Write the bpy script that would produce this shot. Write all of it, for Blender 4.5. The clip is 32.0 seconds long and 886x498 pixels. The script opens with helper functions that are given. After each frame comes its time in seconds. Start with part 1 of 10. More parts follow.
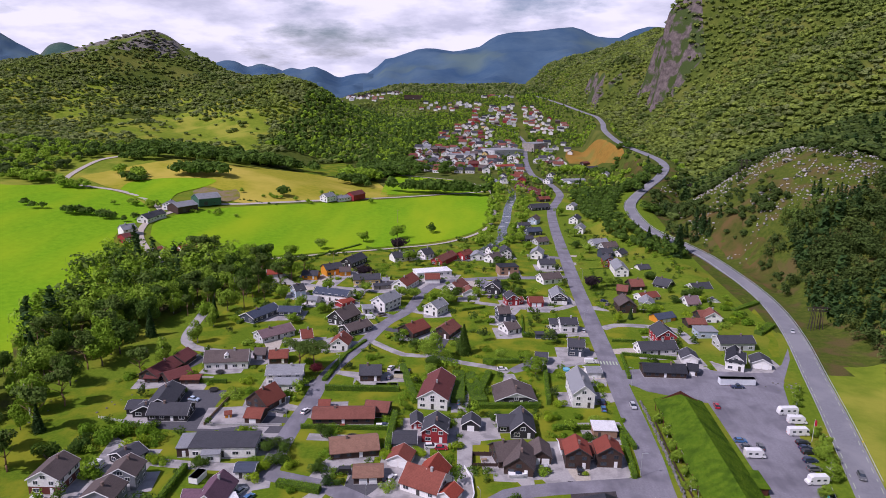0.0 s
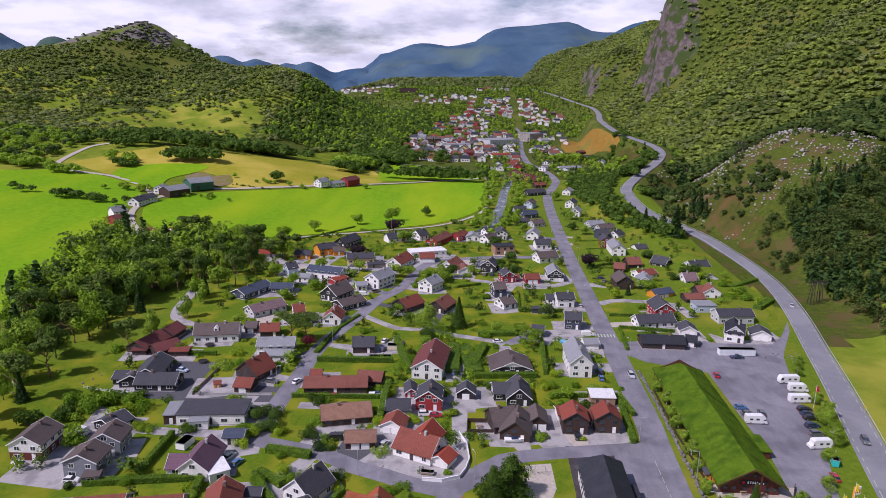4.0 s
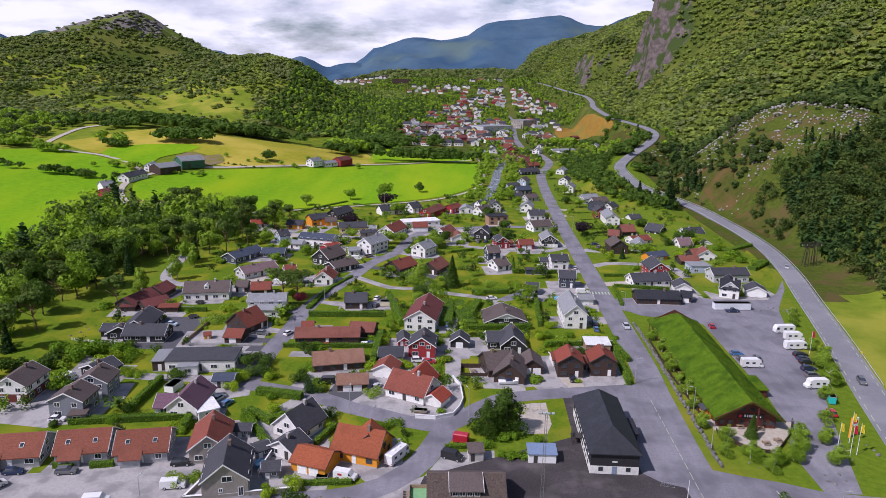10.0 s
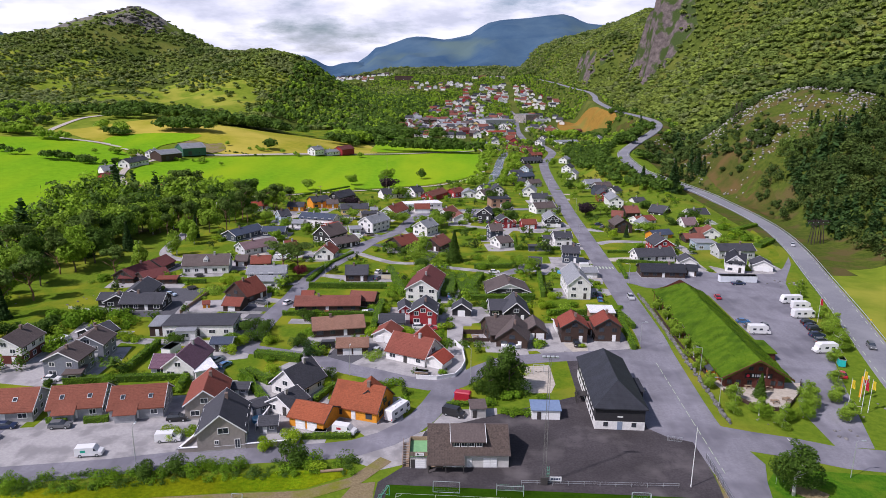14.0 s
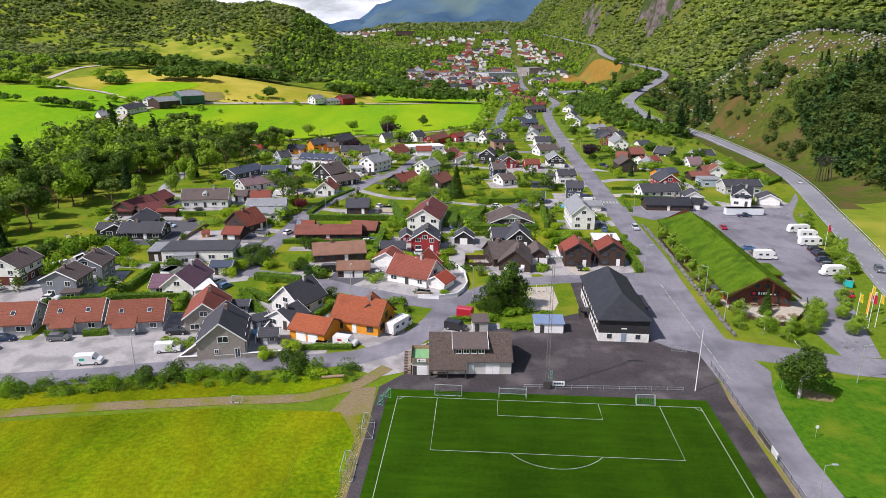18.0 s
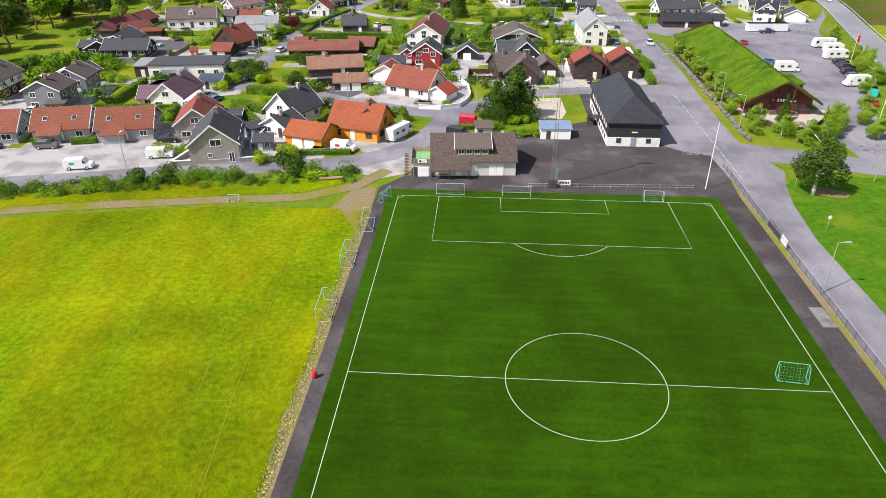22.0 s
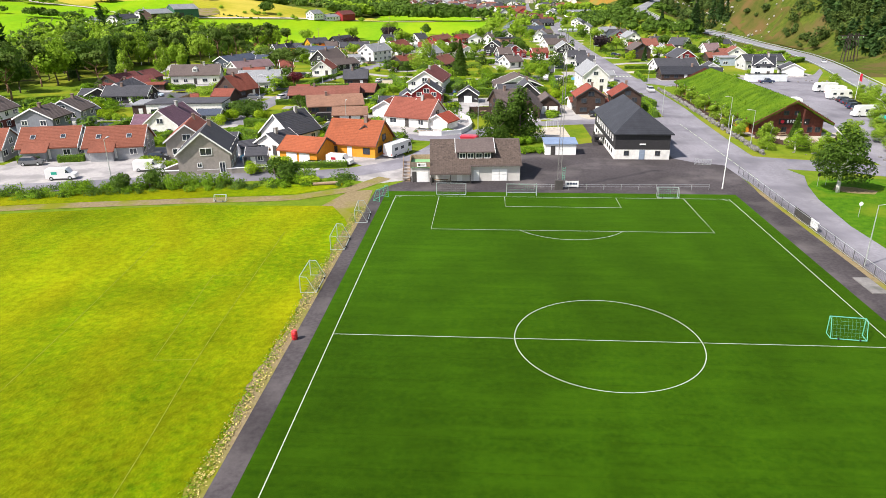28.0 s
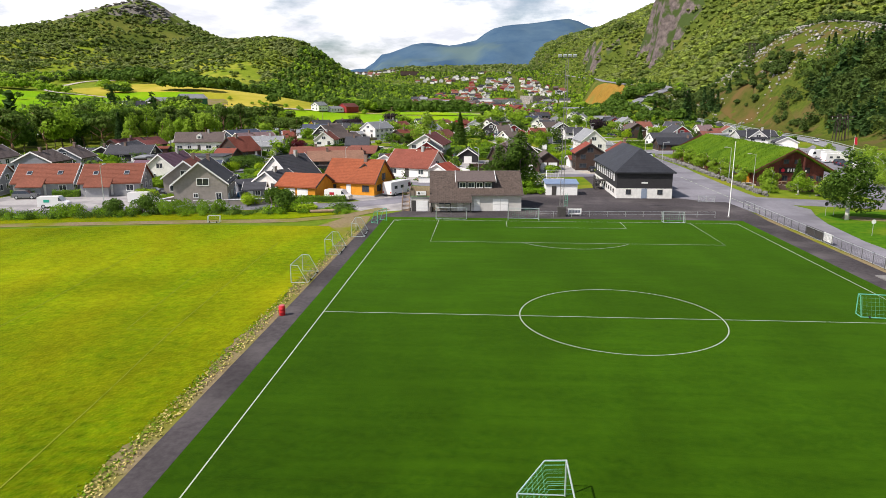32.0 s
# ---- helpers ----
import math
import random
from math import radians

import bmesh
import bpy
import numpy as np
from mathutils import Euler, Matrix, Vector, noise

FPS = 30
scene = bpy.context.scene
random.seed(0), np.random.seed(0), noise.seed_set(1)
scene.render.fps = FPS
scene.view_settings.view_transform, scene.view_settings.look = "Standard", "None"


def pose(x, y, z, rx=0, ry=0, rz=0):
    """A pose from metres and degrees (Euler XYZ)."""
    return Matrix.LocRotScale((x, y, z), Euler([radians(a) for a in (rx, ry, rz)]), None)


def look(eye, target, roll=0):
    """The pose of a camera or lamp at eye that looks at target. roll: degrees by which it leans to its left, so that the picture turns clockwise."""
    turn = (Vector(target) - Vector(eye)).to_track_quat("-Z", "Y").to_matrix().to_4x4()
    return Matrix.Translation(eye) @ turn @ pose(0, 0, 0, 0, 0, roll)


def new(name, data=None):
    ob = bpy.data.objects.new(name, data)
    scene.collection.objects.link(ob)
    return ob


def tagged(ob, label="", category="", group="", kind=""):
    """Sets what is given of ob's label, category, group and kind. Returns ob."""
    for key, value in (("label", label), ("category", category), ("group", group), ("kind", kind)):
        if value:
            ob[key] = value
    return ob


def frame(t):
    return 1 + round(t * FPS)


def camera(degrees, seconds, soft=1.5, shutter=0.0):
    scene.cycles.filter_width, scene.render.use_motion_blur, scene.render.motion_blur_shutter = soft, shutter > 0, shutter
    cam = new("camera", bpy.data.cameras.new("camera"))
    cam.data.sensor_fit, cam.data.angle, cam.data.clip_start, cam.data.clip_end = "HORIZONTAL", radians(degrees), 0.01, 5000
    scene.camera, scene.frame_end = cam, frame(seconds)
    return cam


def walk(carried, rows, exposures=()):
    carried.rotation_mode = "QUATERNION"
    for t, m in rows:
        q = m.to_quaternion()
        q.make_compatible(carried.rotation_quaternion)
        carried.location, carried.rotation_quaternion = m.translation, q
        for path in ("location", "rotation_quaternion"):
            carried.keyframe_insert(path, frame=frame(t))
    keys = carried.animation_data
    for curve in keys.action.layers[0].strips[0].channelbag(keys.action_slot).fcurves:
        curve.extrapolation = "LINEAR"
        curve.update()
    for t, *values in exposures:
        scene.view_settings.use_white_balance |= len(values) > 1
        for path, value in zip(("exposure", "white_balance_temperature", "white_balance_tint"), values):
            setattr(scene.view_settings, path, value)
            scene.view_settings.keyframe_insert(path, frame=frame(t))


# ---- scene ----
cam = camera(67.2, 32.0, 0.7)
PATH = [
    (0, (-15.402, -62.302, 115.149), (-15.529, -60.362, 114.679), 1.1),
    (0.5, (-15.348, -62.196, 113.738), (-15.475, -60.256, 113.267), 1.0),
    (1, (-15.199, -62.319, 112.519), (-15.328, -60.379, 112.047), 1.0),
    (1.5, (-14.905, -62.219, 111.048), (-15.036, -60.28, 110.575), 1.0),
    (2, (-14.735, -61.88, 109.578), (-14.868, -59.941, 109.104), 1.0),
    (2.5, (-14.648, -61.646, 108.214), (-14.781, -59.709, 107.737), 1.0),
    (3, (-14.626, -61.469, 106.678), (-14.759, -59.532, 106.2), 1.0),
    (3.5, (-14.822, -60.192, 104.658), (-14.949, -58.253, 104.181), 1.0),
    (4, (-14.647, -59.696, 103.112), (-14.762, -57.757, 102.634), 1.0),
    (4.5, (-14.688, -59.355, 101.624), (-14.787, -57.416, 101.145), 1.0),
    (6.5, (-15.02, -59.231, 95.98), (-15.111, -57.293, 95.496), 1.0),
    (7, (-14.854, -59.386, 94.567), (-14.946, -57.448, 94.084), 0.9),
    (7.5, (-14.593, -59.663, 93.238), (-14.687, -57.725, 92.753), 0.9),
    (8, (-14.347, -59.766, 91.889), (-14.442, -57.828, 91.404), 0.8),
    (8.5, (-14.24, -60.222, 90.458), (-14.336, -58.285, 89.97), 0.8),
    (9, (-13.984, -60.557, 89.012), (-14.081, -58.62, 88.524), 0.8),
    (9.5, (-13.948, -60.97, 87.487), (-14.045, -59.032, 87.001), 0.8),
    (10, (-13.858, -60.953, 86.209), (-13.955, -59.015, 85.723), 0.8),
    (10.5, (-13.804, -60.933, 84.711), (-13.903, -58.995, 84.226), 0.8),
    (11, (-13.575, -60.784, 83.347), (-13.676, -58.847, 82.862), 0.7),
    (11.5, (-13.548, -60.653, 82.0), (-13.649, -58.716, 81.515), 0.7),
    (12, (-13.595, -60.745, 80.496), (-13.697, -58.807, 80.011), 0.8),
    (12.5, (-13.427, -60.589, 79.027), (-13.531, -58.652, 78.542), 0.6),
    (13, (-13.521, -60.793, 77.519), (-13.624, -58.855, 77.035), 0.7),
    (13.5, (-13.373, -60.454, 76.059), (-13.478, -58.516, 75.575), 0.7),
    (14, (-13.407, -60.521, 74.473), (-13.512, -58.583, 73.99), 0.7),
    (14.5, (-13.352, -60.656, 73.087), (-13.459, -58.717, 72.605), 0.6),
    (16.5, (-13.33, -60.751, 67.191), (-13.44, -58.813, 66.712), 0.6),
    (17, (-13.353, -60.869, 65.738), (-13.464, -58.93, 65.261), 0.6),
    (17.5, (-13.188, -60.694, 64.145), (-13.299, -58.762, 63.639), 0.6),
    (18, (-13.055, -60.597, 62.649), (-13.165, -58.689, 62.058), 0.5),
    (18.5, (-12.994, -60.496, 61.497), (-13.103, -58.619, 60.813), 0.4),
    (19, (-13.092, -60.415, 60.049), (-13.197, -58.568, 59.289), 0.3),
    (19.5, (-12.855, -60.175, 58.703), (-12.96, -58.357, 57.877), 0.2),
    (20, (-12.566, -60.037, 56.883), (-12.675, -58.244, 56.004), 0.1),
    (20.5, (-12.44, -60.091, 55.438), (-12.551, -58.329, 54.499), 0.1),
    (21, (-12.393, -59.797, 53.768), (-12.504, -58.058, 52.786), 0.0),
    (21.5, (-12.233, -59.493, 52.205), (-12.348, -57.758, 51.216), -0.1),
    (22, (-12.519, -59.69, 50.996), (-12.63, -57.955, 50.006), -0.0),
    (22.5, (-12.428, -59.628, 49.486), (-12.542, -57.893, 48.498), -0.1),
    (23, (-12.52, -59.505, 47.993), (-12.634, -57.77, 47.005), -0.2),
    (23.5, (-12.541, -59.43, 46.588), (-12.657, -57.695, 45.599), -0.3),
    (24, (-12.7, -59.38, 45.232), (-12.814, -57.647, 44.24), -0.3),
    (24.5, (-12.66, -59.278, 43.949), (-12.776, -57.547, 42.955), -0.4),
    (26.5, (-12.234, -58.625, 37.296), (-12.361, -56.849, 36.385), -0.7),
    (27, (-12.174, -58.642, 35.499), (-12.302, -56.835, 34.652), -0.7),
    (27.5, (-12.11, -58.601, 33.898), (-12.24, -56.767, 33.111), -0.7),
    (28, (-12.169, -59.025, 32.605), (-12.297, -57.167, 31.878), -0.5),
    (28.5, (-12.24, -58.796, 30.875), (-12.367, -56.914, 30.21), -0.5),
    (29, (-12.276, -58.666, 29.322), (-12.404, -56.764, 28.719), -0.5),
    (29.5, (-12.095, -58.662, 27.562), (-12.225, -56.739, 27.025), -0.3),
    (30, (-12.263, -59.27, 26.188), (-12.392, -57.332, 25.709), -0.3),
    (30.5, (-12.241, -58.842, 24.371), (-12.37, -56.896, 23.928), -0.3),
    (31, (-12.448, -58.754, 22.757), (-12.577, -56.808, 22.314), -0.2),
    (31.5, (-12.452, -58.934, 21.27), (-12.581, -56.988, 20.827), -0.1),
    (32, (-12.345, -58.984, 19.658), (-12.474, -57.038, 19.216), -0.0),
]
walk(cam, [(t, look(eye, target, roll)) for t, eye, target, roll in PATH], [(0, -0.44, 5800, 34), (10, -0.34, 5800, 27), (14, -0.24, 5850, 24), (17.5, -0.05, 6050, 19), (20, 0.24, 6250, 17), (23, 0.42, 6400, 13), (27, 0.60, 6450, 13), (29, 0.52, 6450, 14), (30, 0.36, 6450, 14), (31, 0.20, 6450, 14), (32, 0.15, 6450, 14)])

# ---- the lie of the land ----
def ease(a, b, v):
    k = np.clip((v - a) / (b - a), 0, 1)
    return k * k * (3 - 2 * k)


def bump(x, y, cx, cy, sx, sy, h, turn=0.0):
    c, s = math.cos(radians(turn)), math.sin(radians(turn))
    u, v = (x - cx) * c + (y - cy) * s, (y - cy) * c - (x - cx) * s
    return h * np.exp(-0.5 * ((u / sx) ** 2 + (v / sy) ** 2))


def curve(pts, step):
    """Points every few metres along a smooth line through the given ones."""
    pts = [np.array(p, float) for p in pts]
    pts = [2 * pts[0] - pts[1]] + pts + [2 * pts[-1] - pts[-2]]
    out = []
    for a, b, c, d in zip(pts, pts[1:], pts[2:], pts[3:]):
        n = max(1, int(np.linalg.norm(c - b) / step))
        for k in range(n):
            t = k / n
            out.append(0.5 * (2 * b + (c - a) * t + (2 * a - 5 * b + 4 * c - d) * t * t + (3 * b - a - 3 * c + d) * t ** 3))
    out.append(pts[-2])
    return np.array(out)


HIGHWAY = curve([(74, 20, 0), (88, 70, 0), (101, 120, 0), (114, 167, 0), (124, 206, 0), (136, 253, 0), (144, 296, 0), (147, 336, 0),
                 (145, 370, 1), (140, 403, 3), (126, 442, 6), (114, 466, 9), (109, 495, 13), (112, 537, 15), (122, 570, 17), (141, 612, 21),
                 (167, 662, 27), (188, 724, 31), (193, 773, 34), (190, 833, 36), (183, 914, 38), (178, 985, 42), (186, 1143, 48),
                 (208, 1300, 53), (216, 1440, 60), (202, 1560, 66), (165, 1800, 82), (120, 2100, 96)], 9)


def wild(x, y):
    """Height of the land before the main road was cut into it."""
    z = np.interp(y, [-200, 620, 1000, 1300, 1650, 1950, 2600, 4000], [0, 0, 5, 14, 45, 88, 96, 60]) * (1 - 0.55 * ease(-330, -620, x)) + 0 * x
    # the mountain side east of the valley
    toe = np.interp(y, [-300, 0, 250, 420, 520, 620, 730, 1000, 1300, 1700, 2600], [110, 120, 152, 150, 122, 152, 205, 205, 225, 190, 110])
    d = x - toe
    near = np.interp(d, [0, 30, 90, 160, 215, 270, 360, 560, 900, 1500], [0, 8, 44, 68, 80, 120, 215, 350, 430, 460])
    far = np.interp(d, [0, 40, 120, 300, 560, 1000], [0, 24, 88, 192, 262, 310]) * (1 - 0.39 * ease(1700, 2500, y)) + 55.3 * ease(1800, 2400, y) * ease(0, 60, d)
    side = near + (far - near) * ease(650, 900, y)
    z = z + side
    z = z + bump(x, y, 208.8, 444.5, 44.7, 80.9, 30.7, -22.3) + bump(x, y, 320.6, 532.1, 30.8, 76.8, -13.9)
    z = z + 20 * np.sin(y / 95.0 + x / 160.0) * ease(230, 420, d) + 9 * np.sin(y / 37.0 - x / 51.0) * ease(260, 420, d)
    z = z + 150 * ease(318, 350, x + 14 * np.sin(y / 21.0) + 6 * np.sin(y / 7.0)) * np.exp(-np.abs((y - 1385) / 95.0) ** 3) * (1 - ease(380, 560, x))
    z = z + 120 * ease(280, 520, x) * np.exp(-np.abs((y - 1330) / 260.0) ** 2) * (1 - 0.6 * ease(520, 900, x))
    z = z + 55 * ease(238, 262, x + 9 * np.sin(y / 15.0)) * np.exp(-np.abs((y - 1720) / 130.0) ** 3) * (1 - ease(300, 420, x))
    # pasture and hills west of it
    w = np.interp(x, [-1600, -900, -420, -250, -150], [75, 55, 26, 9, 0]) * ease(150, 480, y) * (1 - 0.8 * ease(1500, 2300, y))
    z = z + w
    z = z + bump(x, y, -240, 600, 75, 60, 13) + bump(x, y, -390, 660, 90, 60, 12)
    z = z + bump(x, y, -425.23, 1231.81, 110.95, 153.72, 78.8, 12) + bump(x, y, -340.19, 1101.91, 55, 120, 21.07)
    z = z + bump(x, y, -718.86, 1390, 134.56, 170, 99.18) + bump(x, y, -931.98, 1330, 196.04, 170, 69.95) + bump(x, y, -732.48, 1375, 33.03, 60, 26.43)
    z = z + bump(x, y, -1100, 900, 260, 300, 22) + bump(x, y, -1560, 1850, 260, 260, 95)
    z = z + bump(x, y, -150, 2330, 110, 90, 22) + bump(x, y, 30, 2420, 90, 110, 26) + bump(x, y, -330, 2400, 110, 120, 14) + bump(x, y, 180, 2300, 80, 120, 22)
    z = z - bump(x, y, -420, 1960, 110, 120, 9) + bump(x, y, -160, 1280, 40, 160, 12)
    return z + (3 * np.sin(x / 31.0 + y / 47.0) + 2 * np.sin(x / 17.0 - y / 23.0)) * ease(60, 260, np.abs(x + 60)) * ease(700, 900, y)


def height(x, y):
    x, y = np.asarray(x, float), np.asarray(y, float)
    z = wild(x, y)
    z = np.where((y < 430) & (np.abs(x) < 150), z * ease(0.08, 0.6, z), z)
    shape = z.shape
    xf, yf, zf = x.ravel(), y.ravel(), z.ravel().copy()
    near = np.where((xf > 40) & (xf < 300) & (yf > 0) & (yf < 2150))[0]
    for part_ in np.array_split(near, max(1, len(near) // 4000)):
        if len(part_):
            d = np.hypot(xf[part_, None] - HIGHWAY[None, :, 0], yf[part_, None] - HIGHWAY[None, :, 1])
            k = d.argmin(1)
            wgt = ease(13, 38, d.min(1))
            bed = HIGHWAY[k, 2] - 0.9 * ease(0.3, 3, HIGHWAY[k, 2])
            zf[part_] = bed * (1 - wgt) + zf[part_] * wgt
    return zf.reshape(shape)

# ---- sky, sun ----
SUN = Vector((-0.62, -0.42, 0.84)).normalized()
world = bpy.data.worlds.new("sky")
scene.world = world
world.use_nodes = True
wn, wl = world.node_tree.nodes, world.node_tree.links
wn.clear()
sky = wn.new("ShaderNodeTexSky")
sky.sky_type, sky.sun_disc = "NISHITA", False
sky.sun_elevation, sky.sun_rotation = math.asin(SUN.z), math.atan2(SUN.x, SUN.y)
sky.dust_density, sky.ozone_density = 1.5, 1.2
spot = wn.new("ShaderNodeTexCoord")
axes = wn.new("ShaderNodeSeparateXYZ")
lifted = wn.new("ShaderNodeMath")
lifted.operation = "MULTIPLY_ADD"
lifted.inputs[1].default_value, lifted.inputs[2].default_value = 1.0, 0.26
sheet = wn.new("ShaderNodeVectorMath")
sheet.operation = "SCALE"
over_one = wn.new("ShaderNodeMath")
over_one.operation = "DIVIDE"
over_one.inputs[0].default_value = 1.0
puffs = wn.new("ShaderNodeTexNoise")
puffs.inputs["Scale"].default_value, puffs.inputs["Detail"].default_value, puffs.inputs["Roughness"].default_value = 1.5, 10, 0.6
cover = wn.new("ShaderNodeValToRGB")
cover.color_ramp.elements[0].position, cover.color_ramp.elements[1].position = 0.27, 0.42
shade = wn.new("ShaderNodeTexNoise")
shade.inputs["Scale"].default_value, shade.inputs["Detail"].default_value, shade.inputs["Roughness"].default_value = 3.2, 9, 0.55
tone = wn.new("ShaderNodeValToRGB")
tone.color_ramp.elements[0].position, tone.color_ramp.elements[1].position = 0.36, 0.60
tone.color_ramp.elements[0].color, tone.color_ramp.elements[1].color = (7.3, 7.6, 8.1, 1), (11.8, 11.8, 11.8, 1)
mixed = wn.new("ShaderNodeMix")
mixed.data_type = "RGBA"
glow = wn.new("ShaderNodeBackground")
glow.inputs["Strength"].default_value = 0.105
wout = wn.new("ShaderNodeOutputWorld")
wl.new(spot.outputs["Generated"], axes.inputs["Vector"])
wl.new(axes.outputs["Z"], lifted.inputs[0])
wl.new(lifted.outputs["Value"], over_one.inputs[1])
wl.new(spot.outputs["Generated"], sheet.inputs[0])
wl.new(over_one.outputs["Value"], sheet.inputs["Scale"])
wl.new(sheet.outputs["Vector"], puffs.inputs["Vector"])
wl.new(sheet.outputs["Vector"], shade.inputs["Vector"])
gaps = wn.new("ShaderNodeMath")
gaps.operation = "MULTIPLY_ADD"
gaps.inputs[1].default_value = -0.50
wl.new(axes.outputs["Z"], gaps.inputs[0])
wl.new(puffs.outputs["Fac"], gaps.inputs[2])
wl.new(gaps.outputs["Value"], cover.inputs["Fac"])
wl.new(shade.outputs["Fac"], tone.inputs["Fac"])
wl.new(cover.outputs["Color"], mixed.inputs["Factor"])
wl.new(sky.outputs["Color"], mixed.inputs["A"])
wl.new(tone.outputs["Color"], mixed.inputs["B"])
wl.new(mixed.outputs["Result"], glow.inputs["Color"])
wl.new(glow.outputs["Background"], wout.inputs["Surface"])
sun = new("sun", bpy.data.lights.new("sun", "SUN"))
sun.data.energy, sun.data.angle, sun.data.color = 5.0, radians(1.0), (1.0, 0.94, 0.84)
sun.matrix_world = look(SUN * 200, (0, 0, 0))


# ---- materials ----
def material(name, low, high, scale=1.0, rough=0.8, relief=0.0, relief_scale=None, patch=None, patch_scale=0.05, patch_from=0.5, patch_to=0.62,
             metal=0.0, vary=0.0, spec=0.3, stripes=None, island=0.0, stretch=None):
    """Two tones mixed by fine noise, a third in large patches, relief by noise or by courses (axis, metres, depth)."""
    m = bpy.data.materials.new(name)
    m.use_nodes = True
    nt = m.node_tree
    n, l = nt.nodes, nt.links
    b = n["Principled BSDF"]
    b.inputs["Roughness"].default_value, b.inputs["Metallic"].default_value = rough, metal
    b.inputs["Specular IOR Level"].default_value = spec
    at = n.new("ShaderNodeTexCoord")
    where = at.outputs["Object"]
    fine = n.new("ShaderNodeTexNoise")
    fine.inputs["Scale"].default_value, fine.inputs["Detail"].default_value, fine.inputs["Roughness"].default_value = scale, 6, 0.65
    l.new(where, fine.inputs["Vector"])
    mix = n.new("ShaderNodeMix")
    mix.data_type = "RGBA"
    mix.inputs["A"].default_value, mix.inputs["B"].default_value = (*low, 1), (*high, 1)
    ramp = n.new("ShaderNodeMapRange")
    ramp.inputs["From Min"].default_value, ramp.inputs["From Max"].default_value = 0.32, 0.68
    l.new(fine.outputs["Fac"], ramp.inputs["Value"])
    l.new(ramp.outputs["Result"], mix.inputs["Factor"])
    col = mix.outputs["Result"]
    if patch:
        big = n.new("ShaderNodeTexNoise")
        big.inputs["Scale"].default_value, big.inputs["Detail"].default_value = patch_scale, 5
        if stretch:
            pull = n.new("ShaderNodeMapping")
            pull.inputs["Scale"].default_value = stretch
            l.new(where, pull.inputs["Vector"])
            l.new(pull.outputs["Vector"], big.inputs["Vector"])
        else:
            l.new(where, big.inputs["Vector"])
        k = n.new("ShaderNodeMapRange")
        k.inputs["From Min"].default_value, k.inputs["From Max"].default_value = patch_from, patch_to
        l.new(big.outputs["Fac"], k.inputs["Value"])
        over = n.new("ShaderNodeMix")
        over.data_type = "RGBA"
        over.inputs["B"].default_value = (*patch, 1)
        l.new(k.outputs["Result"], over.inputs["Factor"])
        l.new(col, over.inputs["A"])
        col = over.outputs["Result"]
    if vary or island:
        hsv = n.new("ShaderNodeHueSaturation")
        span = n.new("ShaderNodeMapRange")
        if island:
            who = n.new("ShaderNodeNewGeometry")
            l.new(who.outputs["Random Per Island"], span.inputs["Value"])
        else:
            who = n.new("ShaderNodeObjectInfo")
            l.new(who.outputs["Random"], span.inputs["Value"])
        amount = vary or island
        span.inputs["To Min"].default_value, span.inputs["To Max"].default_value = 1 - amount, 1 + amount
        l.new(span.outputs["Result"], hsv.inputs["Value"])
        l.new(col, hsv.inputs["Color"])
        col = hsv.outputs["Color"]
    l.new(col, b.inputs["Base Color"])
    tall = None
    if relief:
        grain = n.new("ShaderNodeTexNoise")
        grain.inputs["Scale"].default_value, grain.inputs["Detail"].default_value = relief_scale or scale * 2, 4
        l.new(where, grain.inputs["Vector"])
        bumpy = n.new("ShaderNodeBump")
        bumpy.inputs["Distance"].default_value, bumpy.inputs["Strength"].default_value = relief, 0.8
        l.new(grain.outputs["Fac"], bumpy.inputs["Height"])
        tall = bumpy
    if stripes:
        axis, width, depth = stripes
        wave = n.new("ShaderNodeTexWave")
        wave.wave_type, wave.bands_direction, wave.wave_profile = "BANDS", axis, "SAW"
        wave.inputs["Scale"].default_value = 0.314159 / width
        l.new(where, wave.inputs["Vector"])
        rows = n.new("ShaderNodeBump")
        rows.inputs["Distance"].default_value, rows.inputs["Strength"].default_value = depth, 0.9
        l.new(wave.outputs["Fac"], rows.inputs["Height"])
        if tall:
            l.new(tall.outputs["Normal"], rows.inputs["Normal"])
        tall = rows
    if tall:
        l.new(tall.outputs["Normal"], b.inputs["Normal"])
    return m


M = {}
M["grass"] = material("grass", (0.088, 0.150, 0.009), (0.150, 0.215, 0.014), 0.6, 0.95, 0.15, 1.5, (0.22, 0.22, 0.022), 0.03, 0.5, 0.7, spec=0.05)
M["hillgrass"] = material("hill_grass", (0.055, 0.080, 0.013), (0.095, 0.122, 0.020), 0.12, 0.95, 0.3, 0.5, (0.13, 0.14, 0.028), 0.011, 0.50, 0.66, spec=0.03)
M["undergrowth"] = material("undergrowth", (0.085, 0.125, 0.012), (0.16, 0.19, 0.020), 0.5, 0.95, 0.3, 1.2, (0.075, 0.06, 0.03), 0.06, 0.52, 0.66, spec=0.03)
M["heath"] = material("dry_heath", (0.050, 0.068, 0.012), (0.088, 0.088, 0.020), 0.3, 0.95, 0.2, 1.2, (0.120, 0.082, 0.030), 0.05, 0.46, 0.62, spec=0.03)
M["knollgrass"] = material("knoll_grass", (0.046, 0.074, 0.010), (0.098, 0.118, 0.018), 0.30, 0.95, 0.5, 0.7, (0.105, 0.085, 0.030), 0.07, 0.50, 0.62, spec=0.03)
M["glade"] = material("glade_grass", (0.12, 0.18, 0.013), (0.20, 0.25, 0.022), 0.10, 0.95, 0.4, 0.3, (0.27, 0.28, 0.035), 0.03, 0.48, 0.62, spec=0.04)
